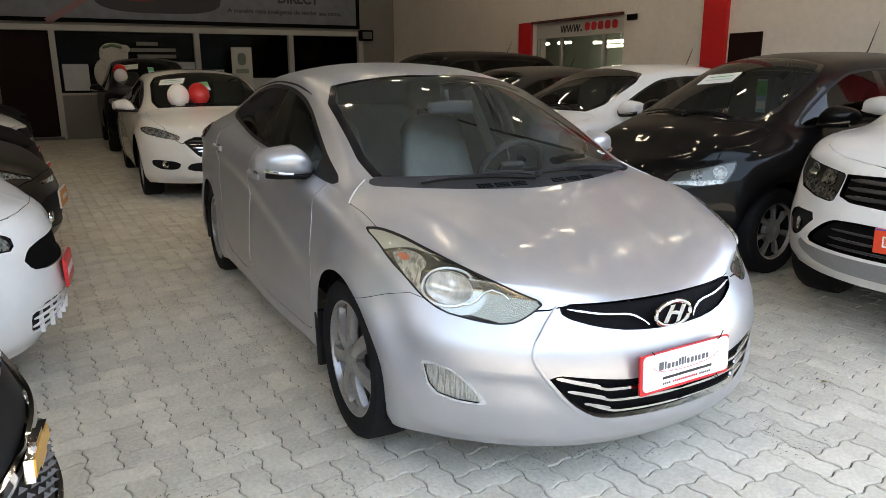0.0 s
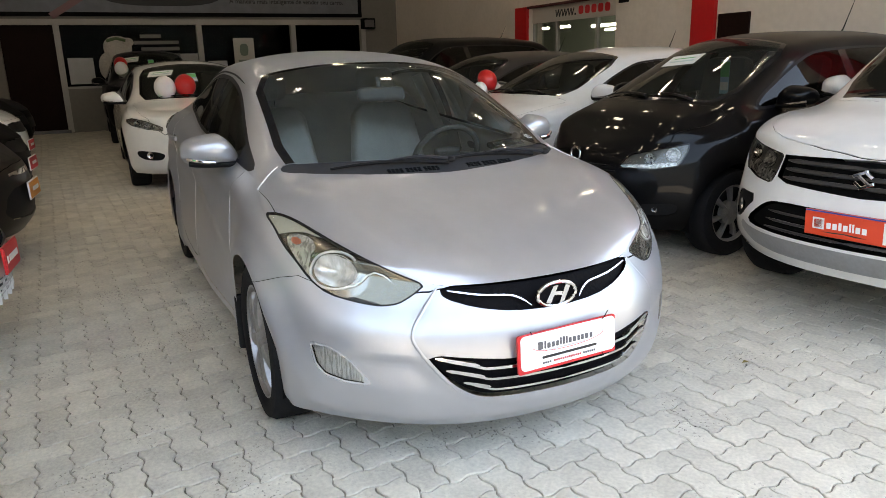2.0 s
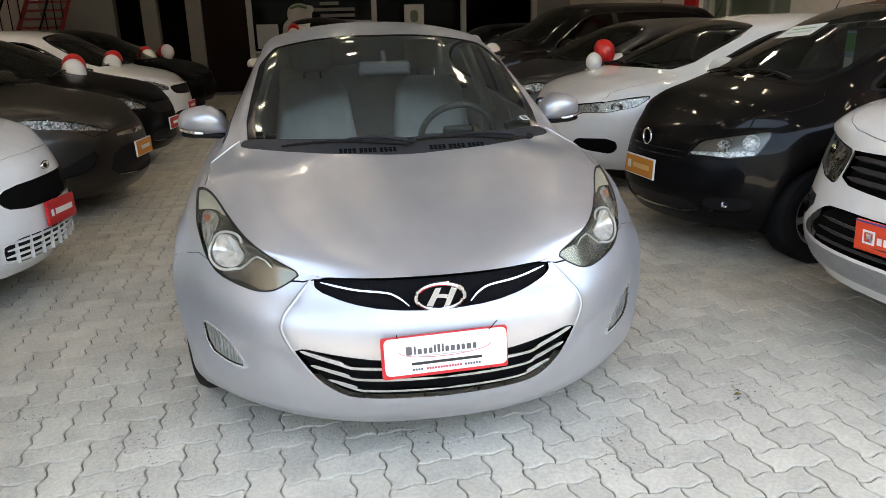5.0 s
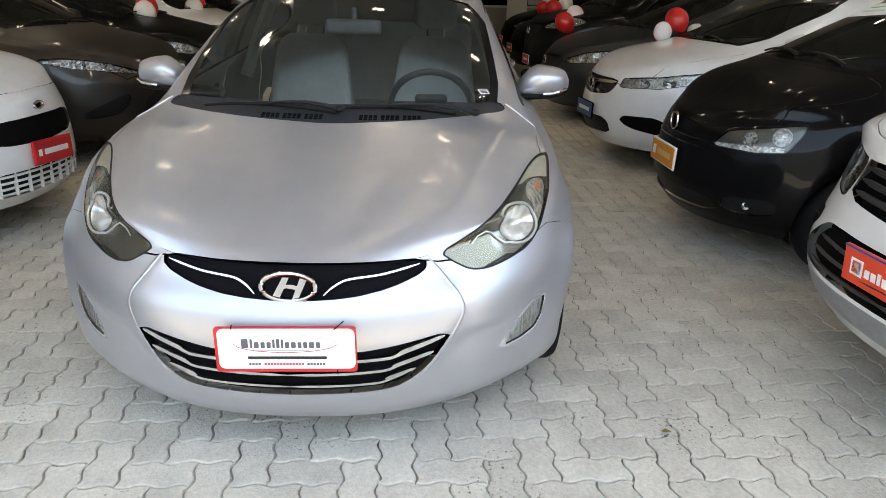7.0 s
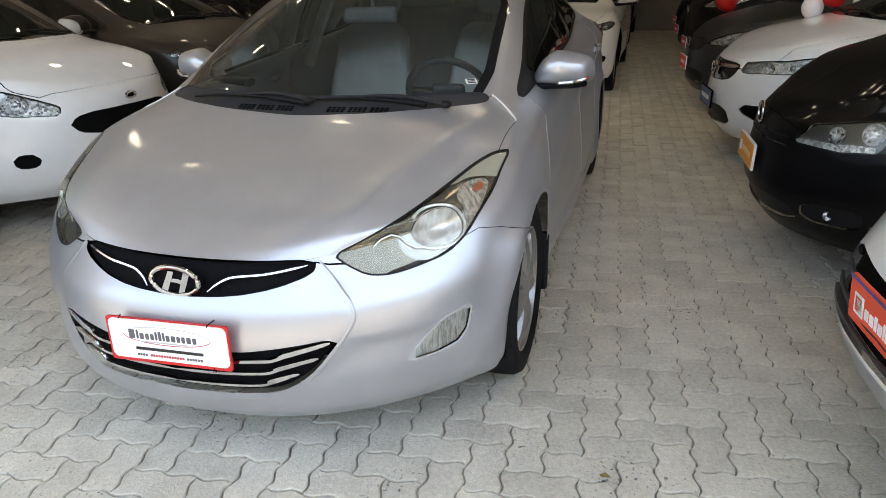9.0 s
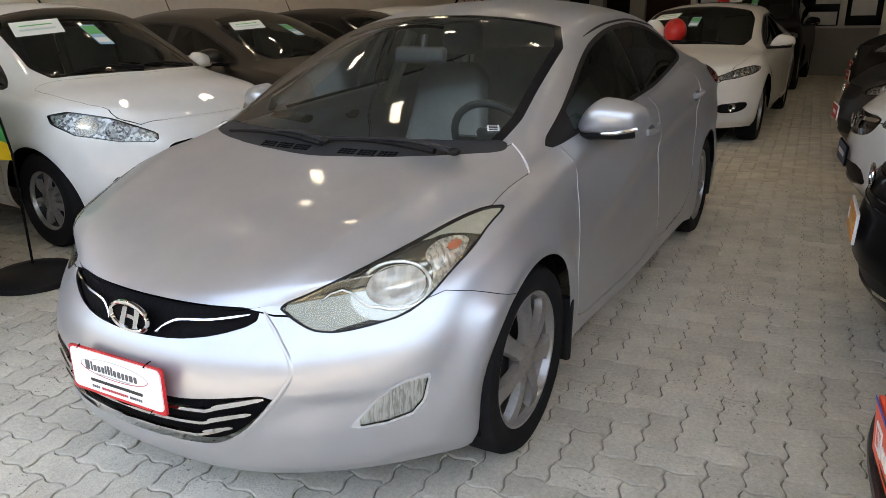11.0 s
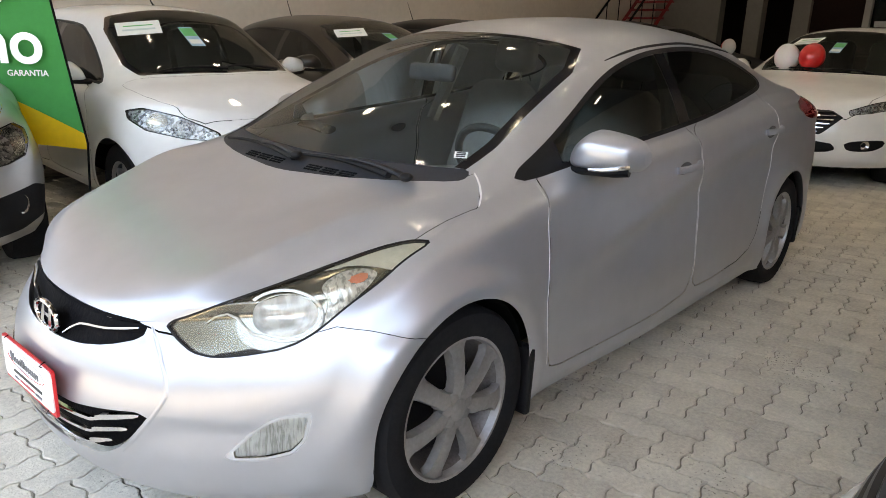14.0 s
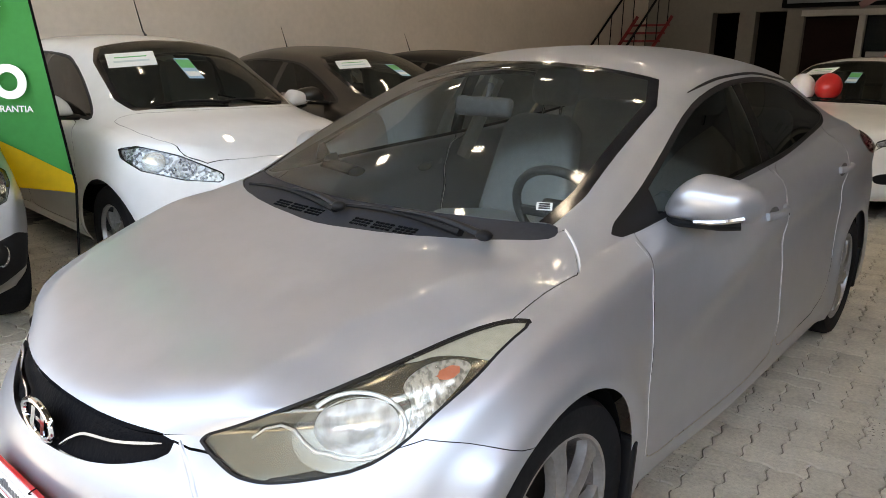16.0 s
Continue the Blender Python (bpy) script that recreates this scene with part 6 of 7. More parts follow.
# ---- the parked cars ----
def lamp_shape(inner, outer, h0, h1, way=(-0.75, 0.55, 0.3), sweep=0.0, lens=None, inner_mat=None):
    """A headlight from its inner to its outer end; sweep pulls the tail up and back."""
    a, d = Vector(inner), Vector(outer)
    m = lambda f: a + (d - a) * f
    up = lambda v, k: (v.x, v.y, v.z + k)
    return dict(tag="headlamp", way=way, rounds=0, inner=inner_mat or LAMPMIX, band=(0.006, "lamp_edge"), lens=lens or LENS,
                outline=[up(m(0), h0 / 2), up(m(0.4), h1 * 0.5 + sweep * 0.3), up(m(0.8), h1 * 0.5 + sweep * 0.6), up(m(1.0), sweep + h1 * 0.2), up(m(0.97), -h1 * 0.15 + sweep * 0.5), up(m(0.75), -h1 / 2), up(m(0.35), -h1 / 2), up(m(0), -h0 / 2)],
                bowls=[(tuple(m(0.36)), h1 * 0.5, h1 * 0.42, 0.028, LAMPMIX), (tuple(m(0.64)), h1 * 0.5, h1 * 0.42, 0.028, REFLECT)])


def front_area(tag, ring, mat=None, depth=0.012, rounds=1):
    """A dark opening in the nose from its half outline (y, z), from the top of the middle round to its foot."""
    z0, z1 = ring[0][1], ring[-1][1]
    return dict(tag=tag, name=tag, mat=mat or BLACKTRIM, depth=depth, rounds=rounds, way=(-1, 0, 0), outline=[(0, -0.5, z0)] + [(0, y, z) for y, z in ring] + [(0, -0.5, z1)])


def side_area(tag, pts, mat=None, way=(-0.8, 0.6, 0), depth=0.012):
    return dict(tag=tag, name=tag, mat=mat or BLACKTRIM, depth=depth, rounds=1, way=way, outline=pts, sides=("left", "right"))


def slats(z0, z1, n, y, mat, wd=0.012, name="grille_slat"):
    return [([(0, y, z0 + (z1 - z0) * k / max(1, n - 1)), (0, y / 2, z0 + (z1 - z0) * k / max(1, n - 1)), (0, 0, z0 + (z1 - z0) * k / max(1, n - 1))], wd, mat, name) for k in range(n)]


def parked(nose, heading, c):
    """Where the front axle's middle stands for a car whose nose is there."""
    a, f = radians(heading), c["dims"][3]
    return nose[0] - f * math.cos(a), nose[1] - f * math.sin(a)


SHEETBARS = [(0.03, 0.0, 0.2, 0.012, PAPERG), (-0.02, 0.0, 0.22, 0.02, material("pale_print", (0.5, 0.6, 0.6), 0.6))]
TAGBARS = [(-0.075, 0.0, 0.09, 0.06, PAPER), (0.06, 0.0, 0.10, 0.11, PAPERG)]


def papers(ob, sh, side=1, tag_y=0.0, sheet=None, hang=None):
    """A price sheet on the windscreen and a tag on it or hung behind it."""
    c = sh.c
    u0, u1 = c["ws"][1][0], c["ws"][-2][0]
    su, sy = sheet or (u0 + (u1 - u0) * 0.73, 0.36 * side)
    sheet_in(ob, sh, su, sy, 0.30, 0.17, PAPER, label="white price sheet inside a car's windscreen", turn=-10 * side, bars=SHEETBARS)
    if hang:
        t = tagged(part("hanging_tag", box(0.25, 0.10, 0.001), PAPERB, None, "", ob.matrix_basis @ pose(*hang, 0, 0, -12) @ pose(0, 0, 0, 0, -90, 0) @ pose(0, 0, 0, 0, 0, 180)), "green and blue tag hung from a windscreen mirror", "paper", "sheets in windscreens")
        for bx, by, bw, bh, mt in TAGBARS:
            part("print_bar", box(bh, bw, 0.0008, pose(-bx * 0.92, by, -0.0012)), mt, t)
        return
    sheet_in(ob, sh, u0 + (u1 - u0) * 0.52, tag_y, 0.105, 0.27, PAPERB, "hanging_tag", "green and blue tag hung from a windscreen mirror", bars=TAGBARS)


def kit(**k):
    pp, more = k.pop("papers", None), k.pop("more", None)

    def f(ob, sh, mat):
        front_kit(ob, sh, **k)
        if pp:
            papers(ob, sh, *pp)
        if more:
            more(ob, sh)
    return f


FIVE = dict(radius=0.3, width=0.19, rim=0.195, spokes=5, blade=0.45)
S_FUSION = profile(4.87, 1.85, 1.45, 0.95, 2.85, 0.72, 0.99, 1.2, 2.55, 1.08, 0.92, 1.05, cowl_u=0.22, hub=0.33, arch=0.375)
S_CITY = profile(4.45, 1.69, 1.46, 0.86, 2.6, 0.75, 1.01, 1.0, 2.5, 1.1, 0.94, 1.05, cowl_u=0.1, hub=0.3, arch=0.34)
S_CITY["mirror_u"], S_CITY["mirror_out"] = 0.42, -0.02
S_FOX = profile(3.82, 1.64, 1.52, 0.76, 2.46, 0.74, 1.03, 0.86, 2.6, 1.0, 0.95, 1.05, hatch=True, cowl_u=0.0, hub=0.3, arch=0.345)
S_FOX["mirror_u"], S_FOX["mirror_out"] = 0.48, 0.0
S_SUV = profile(4.3, 1.81, 1.68, 0.84, 2.64, 0.825, 1.08, 0.92, 2.9, 1.1, 1.02, 1.1, hatch=True, cowl_u=0.16, hub=0.34, arch=0.40, sill=0.27, nose=(0.36, 2.6))
for k, q in ((3, 0.115), (4, 0.155)):
    S_SUV["rings"][k] = (S_SUV["rings"][k][0], q, *S_SUV["rings"][k][2:])
S_SUV["lip_inset"], S_SUV["mirror_u"] = 0.19, 0.76
S_SUV["hood"] = [(u + (0.135 if u < -0.7 else 0.1 if u < -0.6 else 0.0), y, z) for u, y, z in S_SUV["hood"]]
S_KA = profile(3.9, 1.70, 1.50, 0.80, 2.49, 0.775, 1.02, 0.86, 2.55, 1.0, 0.93, 1.05, hatch=True, cowl_u=0.12, hub=0.295, arch=0.345)
S_KA["hood"] = [(u + (0.045 if u < -0.65 else 0.03 if u < -0.5 else 0.0), y, z) for u, y, z in S_KA["hood"]]
S_MPV = profile(4.36, 1.76, 1.66, 0.86, 2.62, 0.77, 1.06, 0.85, 2.9, 1.08, 1.02, 1.1, hatch=True, cowl_u=0.0, hub=0.315, arch=0.37, sill=0.24)
S_MPV["belt"][1] = (S_MPV["belt"][1][0], 0.925)
S_SEDAN = profile(4.5, 1.76, 1.46, 0.92, 2.65, 0.73, 1.01, 1.05, 2.5, 1.08, 0.93, 1.05, cowl_u=0.12, hub=0.31, arch=0.35)
S_BIGSUV = profile(4.6, 1.86, 1.72, 0.9, 2.7, 0.96, 1.18, 0.95, 3.0, 1.1, 1.06, 1.14, hatch=True, cowl_u=0.18, hub=0.36, arch=0.42, sill=0.32, nose=(0.36, 2.6))
RH, LH = -82.5, 84


def place(name, label, c, mat, nose, heading, **k):
    return car(name, label, c, mat, parked(nose, heading, c), heading, **k)


car("white_sedan", "pearl white saloon with balloons tied at its windscreen", S_FUSION, PEARL, (-6.5, -0.13), 0, fine=1.2, wheels=dict(radius=0.33, width=0.22, rim=0.225, spokes=5, blade=0.4),
    lamp=[lamp_shape((-0.76, 0.54, 0.70), (-0.28, 0.87, 0.775), 0.05, 0.095)],
    grille=[front_area("upper_grille", [(0.0, 0.715), (0.40, 0.712), (0.50, 0.655), (0.36, 0.50), (0.0, 0.495)], None, 0.02, 0), front_area("lower_grille", [(0.0, 0.44), (0.44, 0.44), (0.50, 0.37), (0.40, 0.34), (0.0, 0.33)]),
            side_area("fog_recess", [(-0.84, 0.56, 0.445), (-0.58, 0.84, 0.47), (-0.58, 0.84, 0.41), (-0.66, 0.76, 0.36), (-0.80, 0.58, 0.36)])],
    extras=kit(strips=[(p[0], 0.014, CHROME, "grille_slat") for z, y in ((0.525, 0.33), (0.56, 0.37), (0.595, 0.41), (0.63, 0.44), (0.665, 0.45), (0.70, 0.40)) for p in slats(z, z, 1, y, CHROME)], fogs=[((-0.70, 0.70, 0.415), (-0.8, 0.6, 0), 0.04)], papers=(-1,)))
car("black_suv", "black off-road car parked before the end wall", S_BIGSUV, BLACKP, (-12.2, -0.2), 0, fine=0.7, lamp=[lamp_shape((-0.8, 0.55, 0.90), (-0.45, 0.88, 0.93), 0.1, 0.14)], grille=[front_area("upper_grille", [(0, 0.93), (0.45, 0.93), (0.42, 0.78), (0, 0.78)])],
    extras=kit(strips=slats(0.8, 0.91, 3, 0.4, CHROME, 0.015), papers=(-1,)))

SKIDGREY = material("grey_skid_plate", (0.26, 0.265, 0.275), 0.45, 0.3, scale=6, vary=0.12, bump=0.1, bscale=150)
GREYSLAT = material("dark_slat_plastic", (0.028, 0.028, 0.030), 0.4, scale=6, vary=0.2)
PLATEBLUE = material("blue_plate_edge", (0.02, 0.06, 0.35), 0.4)
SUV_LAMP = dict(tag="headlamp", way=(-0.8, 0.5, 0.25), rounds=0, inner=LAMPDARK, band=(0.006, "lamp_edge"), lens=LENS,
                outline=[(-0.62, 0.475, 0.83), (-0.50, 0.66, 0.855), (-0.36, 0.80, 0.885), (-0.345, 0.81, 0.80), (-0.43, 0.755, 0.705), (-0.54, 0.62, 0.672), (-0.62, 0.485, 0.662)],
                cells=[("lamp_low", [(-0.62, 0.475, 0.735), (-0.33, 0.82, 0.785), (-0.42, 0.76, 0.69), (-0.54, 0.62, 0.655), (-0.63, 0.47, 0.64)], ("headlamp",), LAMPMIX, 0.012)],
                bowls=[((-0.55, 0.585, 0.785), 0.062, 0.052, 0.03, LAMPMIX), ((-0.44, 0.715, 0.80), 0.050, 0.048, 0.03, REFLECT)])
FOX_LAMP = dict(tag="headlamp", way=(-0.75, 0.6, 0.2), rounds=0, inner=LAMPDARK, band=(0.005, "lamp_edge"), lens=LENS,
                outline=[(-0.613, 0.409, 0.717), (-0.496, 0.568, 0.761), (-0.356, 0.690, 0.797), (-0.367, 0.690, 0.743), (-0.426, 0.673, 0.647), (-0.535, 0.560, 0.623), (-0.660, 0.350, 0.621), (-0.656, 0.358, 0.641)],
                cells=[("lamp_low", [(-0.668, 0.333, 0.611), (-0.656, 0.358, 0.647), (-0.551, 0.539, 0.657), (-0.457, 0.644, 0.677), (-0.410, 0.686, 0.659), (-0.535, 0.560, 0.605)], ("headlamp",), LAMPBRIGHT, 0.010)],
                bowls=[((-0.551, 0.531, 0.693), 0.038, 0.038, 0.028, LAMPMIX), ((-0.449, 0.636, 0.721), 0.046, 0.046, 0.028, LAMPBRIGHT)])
place("white_suv", "white off-road car with an orange-red plate cover", S_SUV, WHITE, (0.545, 1.775), RH, fine=1.3, wheels=dict(radius=0.345, width=0.22, rim=0.22, spokes=5, blade=0.5),
      lamp=[SUV_LAMP],
      grille=[front_area("upper_grille", [(0, 0.84), (0.46, 0.825), (0.475, 0.71), (0.40, 0.685), (0, 0.668)], GAP, 0.03, 0), front_area("lower_grille", [(0, 0.60), (0.42, 0.60), (0.50, 0.575), (0.62, 0.46), (0.5, 0.445), (0, 0.44)], GAP, 0.03),
              front_area("skid_plate", [(0, 0.425), (0.60, 0.425), (0.66, 0.46), (0.70, 0.40), (0.5, 0.33), (0, 0.32)], SKIDGREY, 0.0), side_area("fog_recess", [(-0.70, 0.57, 0.60), (-0.48, 0.82, 0.60), (-0.48, 0.82, 0.48), (-0.60, 0.69, 0.44)])],
      extras=kit(emblem=(0.755, -0.055, 0.05), plate=(0.548, 0.38, 0.125, ORANGERED, ORANGERED, [(-0.12, 0, 0.055, 0.055, WHITEINK), (-0.12, 0, 0.04, 0.04, ORANGERED), (-0.12, 0.004, 0.02, 0.02, WHITEINK), (0.0, 0.059, 0.37, 0.006, PLATEBLUE), (0.185, 0, 0.016, 0.10, WHITEINK)] + letters(-0.083, 0.0, 0.040, WHITEINK, [(0.025, 0.7), (0.025, 0.7), (0.017, 0.9), (0.025, 0.7), (0.01, 1.0), (0.01, 1.0), (0.025, 0.7), (0.025, 0.7)]), -4, 0),
                 strips=slats(0.715, 0.80, 3, 0.43, GREYSLAT, 0.024) + slats(0.47, 0.55, 3, 0.44, GREYSLAT, 0.014), fogs=[((-0.59, 0.69, 0.525), (-0.7, 0.7, 0), 0.035)], papers=(-1,)))
place("black_hatchback", "glossy black hatchback with an orange plate cover", S_FOX, BLACKP, (-1.48, 1.70), RH - 4, fine=1.3, wheels=dict(radius=0.3, width=0.195, rim=0.2, spokes=7, blade=0.3),
      lamp=[FOX_LAMP],
      grille=[front_area("lower_grille", [(0, 0.36), (0.40, 0.36), (0.46, 0.28), (0, 0.26)]), side_area("fog_recess", [(-0.66, 0.50, 0.385), (-0.45, 0.72, 0.40), (-0.48, 0.70, 0.31), (-0.66, 0.50, 0.30)])],
      extras=kit(emblem=(0.69, 0.048, 0.048), plate=(0.50, 0.36, 0.13, ORANGE, WHITEINK, [(0.03, 0, 0.2, 0.03, material("pale_orange_print", (0.8, 0.5, 0.2), 0.5)), (-0.12, 0, 0.04, 0.05, WHITEINK)], 2, 0), strips=slats(0.60, 0.635, 2, 0.34, GLOSSBLACK, 0.01),
                 antenna=(2.2, 0.0, 0.28), fogs=[((-0.57, 0.61, 0.35), (-0.75, 0.65, 0), 0.02)], papers=(-1, 0.14, (0.40, -0.10), (-0.55, 0.175, 1.18))))
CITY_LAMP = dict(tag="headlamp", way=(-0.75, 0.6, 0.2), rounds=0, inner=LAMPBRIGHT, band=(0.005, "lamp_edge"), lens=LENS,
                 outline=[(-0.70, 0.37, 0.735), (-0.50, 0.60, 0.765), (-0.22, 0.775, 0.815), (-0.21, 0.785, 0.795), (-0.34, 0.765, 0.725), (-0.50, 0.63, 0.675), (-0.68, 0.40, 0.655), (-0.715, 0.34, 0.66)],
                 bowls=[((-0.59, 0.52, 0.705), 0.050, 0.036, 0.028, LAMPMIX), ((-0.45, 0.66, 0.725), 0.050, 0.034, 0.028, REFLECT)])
place("white_sedan", "white saloon with a black grille and balloons", S_CITY, WHITE, (-3.45, 1.62), RH, fine=1.2, wheels=FIVE,
      lamp=[CITY_LAMP],
      grille=[front_area("upper_grille", [(0, 0.725), (0.34, 0.725), (0.34, 0.66), (0.28, 0.60), (0, 0.575)], GLOSSBLACK), front_area("lower_grille", [(0, 0.42), (0.33, 0.42), (0.36, 0.29), (0, 0.28)]),
              side_area("fog_recess", [(-0.77, 0.42, 0.46), (-0.50, 0.74, 0.475), (-0.50, 0.74, 0.335), (-0.72, 0.5, 0.375)], GAP)],
      extras=kit(emblem=(0.66, 0.05, 0.04), plate=(0.45, 0.38, 0.13, material("blue_plate", (0.03, 0.06, 0.16), 0.4), GAP, [(0, 0, 0.26, 0.03, WHITEINK)], 2, 0), strips=[([(0, 0.33, 0.70), (0, 0.15, 0.69), (0, 0, 0.685)], 0.03, CHROME, "grille_strip")], antenna=(2.3, 0.0, 0.2)))
BASIC = lambda c, tall=0.12: dict(
    lamp=[lamp_shape((-c["dims"][3] + 0.12, 0.42, c["lip"] - 0.05), (-c["dims"][3] + 0.55, c["dims"][1] / 2 - 0.06, c["lip"] + 0.02), 0.05, tall, sweep=0.02)],
    grille=[front_area("upper_grille", [(0, c["lip"] - 0.02), (0.36, c["lip"] - 0.02), (0.38, c["lip"] - 0.09), (0.3, c["lip"] - 0.14), (0, c["lip"] - 0.15)]), front_area("lower_grille", [(0, 0.42), (0.4, 0.42), (0.45, 0.30), (0, 0.29)])])
REDPL = (0.46, 0.36, 0.13, REDINK, WHITEINK, [(0.02, 0, 0.2, 0.03, WHITEINK)], 2, 0)
place("dark_grey_sedan", "dark grey saloon between other parked cars", S_SEDAN, GREYP, (-5.55, 1.50), RH, fine=0.8, wheels=FIVE, extras=kit(plate=REDPL, emblem=(0.66, 0.05, 0.04), antenna=(2.3, 0, 0.2)), **BASIC(S_SEDAN))
place("black_suv", "black off-road car with roof rails among the row", S_BIGSUV, BLACKP, (-7.7, 1.55), RH, fine=0.7, wheels=dict(radius=0.36, width=0.22, rim=0.23, spokes=5), extras=kit(plate=REDPL, emblem=(0.86, 0.05, 0.05), antenna=(2.6, 0, 0.2)), **BASIC(S_BIGSUV))
place("black_sedan", "black saloon further along the row", S_SEDAN, BLACKP, (-9.8, 1.5), RH, fine=0.6, wheels=FIVE, extras=kit(plate=REDPL), **BASIC(S_SEDAN))
place("black_hatchback", "black hatchback near the end wall", S_KA, BLACKP, (-11.9, 1.5), RH, fine=0.6, wheels=FIVE, extras=kit(plate=REDPL), **BASIC(S_KA))

GOLD = material("gold_badge", (0.55, 0.30, 0.06), 0.3, 0.5)


def mpv_front(ob, sh):
    """A gold cross-shaped badge with a chrome edge, and the knobs of the honeycomb grille below it."""
    p, n = sh.on((-9, 0, 0.648), (-1, 0, 0))
    ring = [(-0.095, -0.021), (-0.030, -0.021), (-0.024, -0.032), (0.038, -0.032), (0.036, -0.021), (0.095, -0.021), (0.085, 0.021), (0.030, 0.021), (0.026, 0.032), (-0.038, 0.032), (-0.034, 0.021), (-0.088, 0.021)]
    e = part("emblem", prism(ring, 0.016, pose(-p.x + 0.016, 0, 0.648)), CHROME, ob, "chrome badge edge")
    part("emblem_face", prism([(y * 0.88, z * 0.76) for y, z in ring], 0.008, pose(-p.x + 0.022, 0, 0.648)), GOLD, e, "gold badge face")
    knob = mesh_of("grille_knob", [(-0.006, -0.015, 0), (-0.006, 0, 0.009), (-0.006, 0.015, 0), (-0.006, 0, -0.006), (0.008, 0, 0.002)], [(0, 1, 4), (1, 2, 4), (2, 3, 4), (3, 0, 4)], GREYTRIM, flat=True)
    for r in range(5):
        for k in range(-9, 10):
            y, z = 0.042 * (k + 0.5 * (r % 2)), 0.610 - 0.026 * r
            p, n = sh.on((-9, abs(y), z), (-1, 0, 0))
            o = new("grille_knob", knob)
            o.parent, o.matrix_basis = ob, pose(-p.x - 0.004, y, z)


place("silver_mpv", "silver people carrier with black lower cladding", S_MPV, SILVER2, (0.92, -1.79), LH, fine=1.3, wheels=dict(radius=0.315, width=0.2, rim=0.205, spokes=6),
      lamp=[lamp_shape((-0.66, 0.52, 0.715), (-0.36, 0.80, 0.775), 0.13, 0.18, way=(-0.7, 0.65, 0.2))],
      grille=[front_area("upper_grille", [(0, 0.755), (0.36, 0.755), (0.42, 0.71), (0.36, 0.665), (0, 0.66)]), front_area("middle_grille", [(0, 0.635), (0.40, 0.635), (0.42, 0.54), (0.34, 0.475), (0, 0.47)]),
              front_area("cladding", [(0, 0.45), (0.36, 0.45), (0.46, 0.50), (0.86, 0.53), (0.86, 0.30), (0, 0.30)], BLACKTRIM, 0.0)],
      extras=kit(strips=[([(0, 0.425, 0.71), (0, 0.36, 0.66), (0, 0, 0.652)], 0.022, CHROME, "grille_strip"), ([(0, 0.425, 0.71), (0, 0.36, 0.76), (0, 0, 0.765)], 0.018, CHROME, "grille_strip"), ([(0, 0.43, 0.63), (0, 0.42, 0.54), (0, 0.34, 0.467), (0, 0, 0.46)], 0.02, CHROME, "grille_strip")],
                 fogs=[((-0.58, 0.70, 0.44), (-0.7, 0.7, 0), 0.05)], more=mpv_front))
def grille_bars(ob, sh):
    """Upright white bars across the lower grille."""
    for k in range(-4, 5):
        y = 0.088 * k
        p, n = sh.on((-9, abs(y), 0.335), (-1, 0, 0))
        part("grille_bar", box(0.02, 0.010, 0.125, pose(-p.x - 0.006, y, 0.335), 0.003), WHITE, ob)


place("white_hatchback", "white hatchback with a black hexagonal grille", S_KA, WHITE, (-1.33, -1.78), 87, fine=1.3, wheels=dict(radius=0.3, width=0.19, rim=0.19, spokes=7, blade=0.45),
      lamp=[lamp_shape((-0.66, 0.42, 0.685), (-0.17, 0.80, 0.79), 0.06, 0.14, way=(-0.7, 0.6, 0.3), sweep=0.015)],
      grille=[front_area("upper_grille", [(0, 0.665), (0.34, 0.66), (0.42, 0.60), (0.34, 0.54), (0, 0.525)], GAP), front_area("lower_grille", [(0, 0.40), (0.44, 0.40), (0.40, 0.27), (0, 0.26)], BLACKTRIM), side_area("fog_recess", [(-0.655, 0.605, 0.455), (-0.63, 0.63, 0.475), (-0.585, 0.68, 0.475), (-0.56, 0.705, 0.455), (-0.56, 0.705, 0.415), (-0.585, 0.68, 0.395), (-0.63, 0.63, 0.395), (-0.655, 0.605, 0.415)], GAP)],
      extras=kit(emblem=(0.715, 0.04, 0.017), plate=(0.47, 0.36, 0.13, REDINK, REDINK, [(0.02, 0, 0.22, 0.03, WHITEINK), (-0.13, 0, 0.03, 0.035, WHITEINK)], 2, -3), strips=slats(0.285, 0.385, 4, 0.41, WHITE, 0.012), antenna=(1.1, 0.0, 0.4), more=grille_bars,
                 papers=(-1, -0.05)))
place("brown_sedan", "brown-grey metallic saloon with slim headlights", S_SEDAN, BRONZE, (-3.45, -1.80), LH, fine=1.2, wheels=FIVE,
      lamp=[lamp_shape((-0.80, 0.34, 0.68), (-0.24, 0.82, 0.77), 0.03, 0.075, sweep=0.02)],
      grille=[front_area("upper_grille", [(0, 0.66), (0.3, 0.65), (0.32, 0.63), (0, 0.62)], CHROME, 0.0), front_area("lower_grille", [(0, 0.56), (0.38, 0.54), (0.46, 0.34), (0, 0.30)]), side_area("fog_recess", [(-0.80, 0.48, 0.58), (-0.55, 0.80, 0.42), (-0.56, 0.79, 0.37), (-0.74, 0.58, 0.40)])],
      extras=kit(plate=(0.50, 0.36, 0.13, ORANGE, WHITEINK, [(0.02, 0, 0.2, 0.03, WHITEINK)], 2, 0), antenna=(2.4, 0.0, 0.25), papers=(-1, 0.0)))
place("black_sedan", "black saloon with a red plate cover", S_SEDAN, BLACKP, (-5.6, -1.95), LH, fine=0.8, wheels=FIVE, extras=kit(plate=REDPL, antenna=(2.4, 0, 0.25)), **BASIC(S_SEDAN))
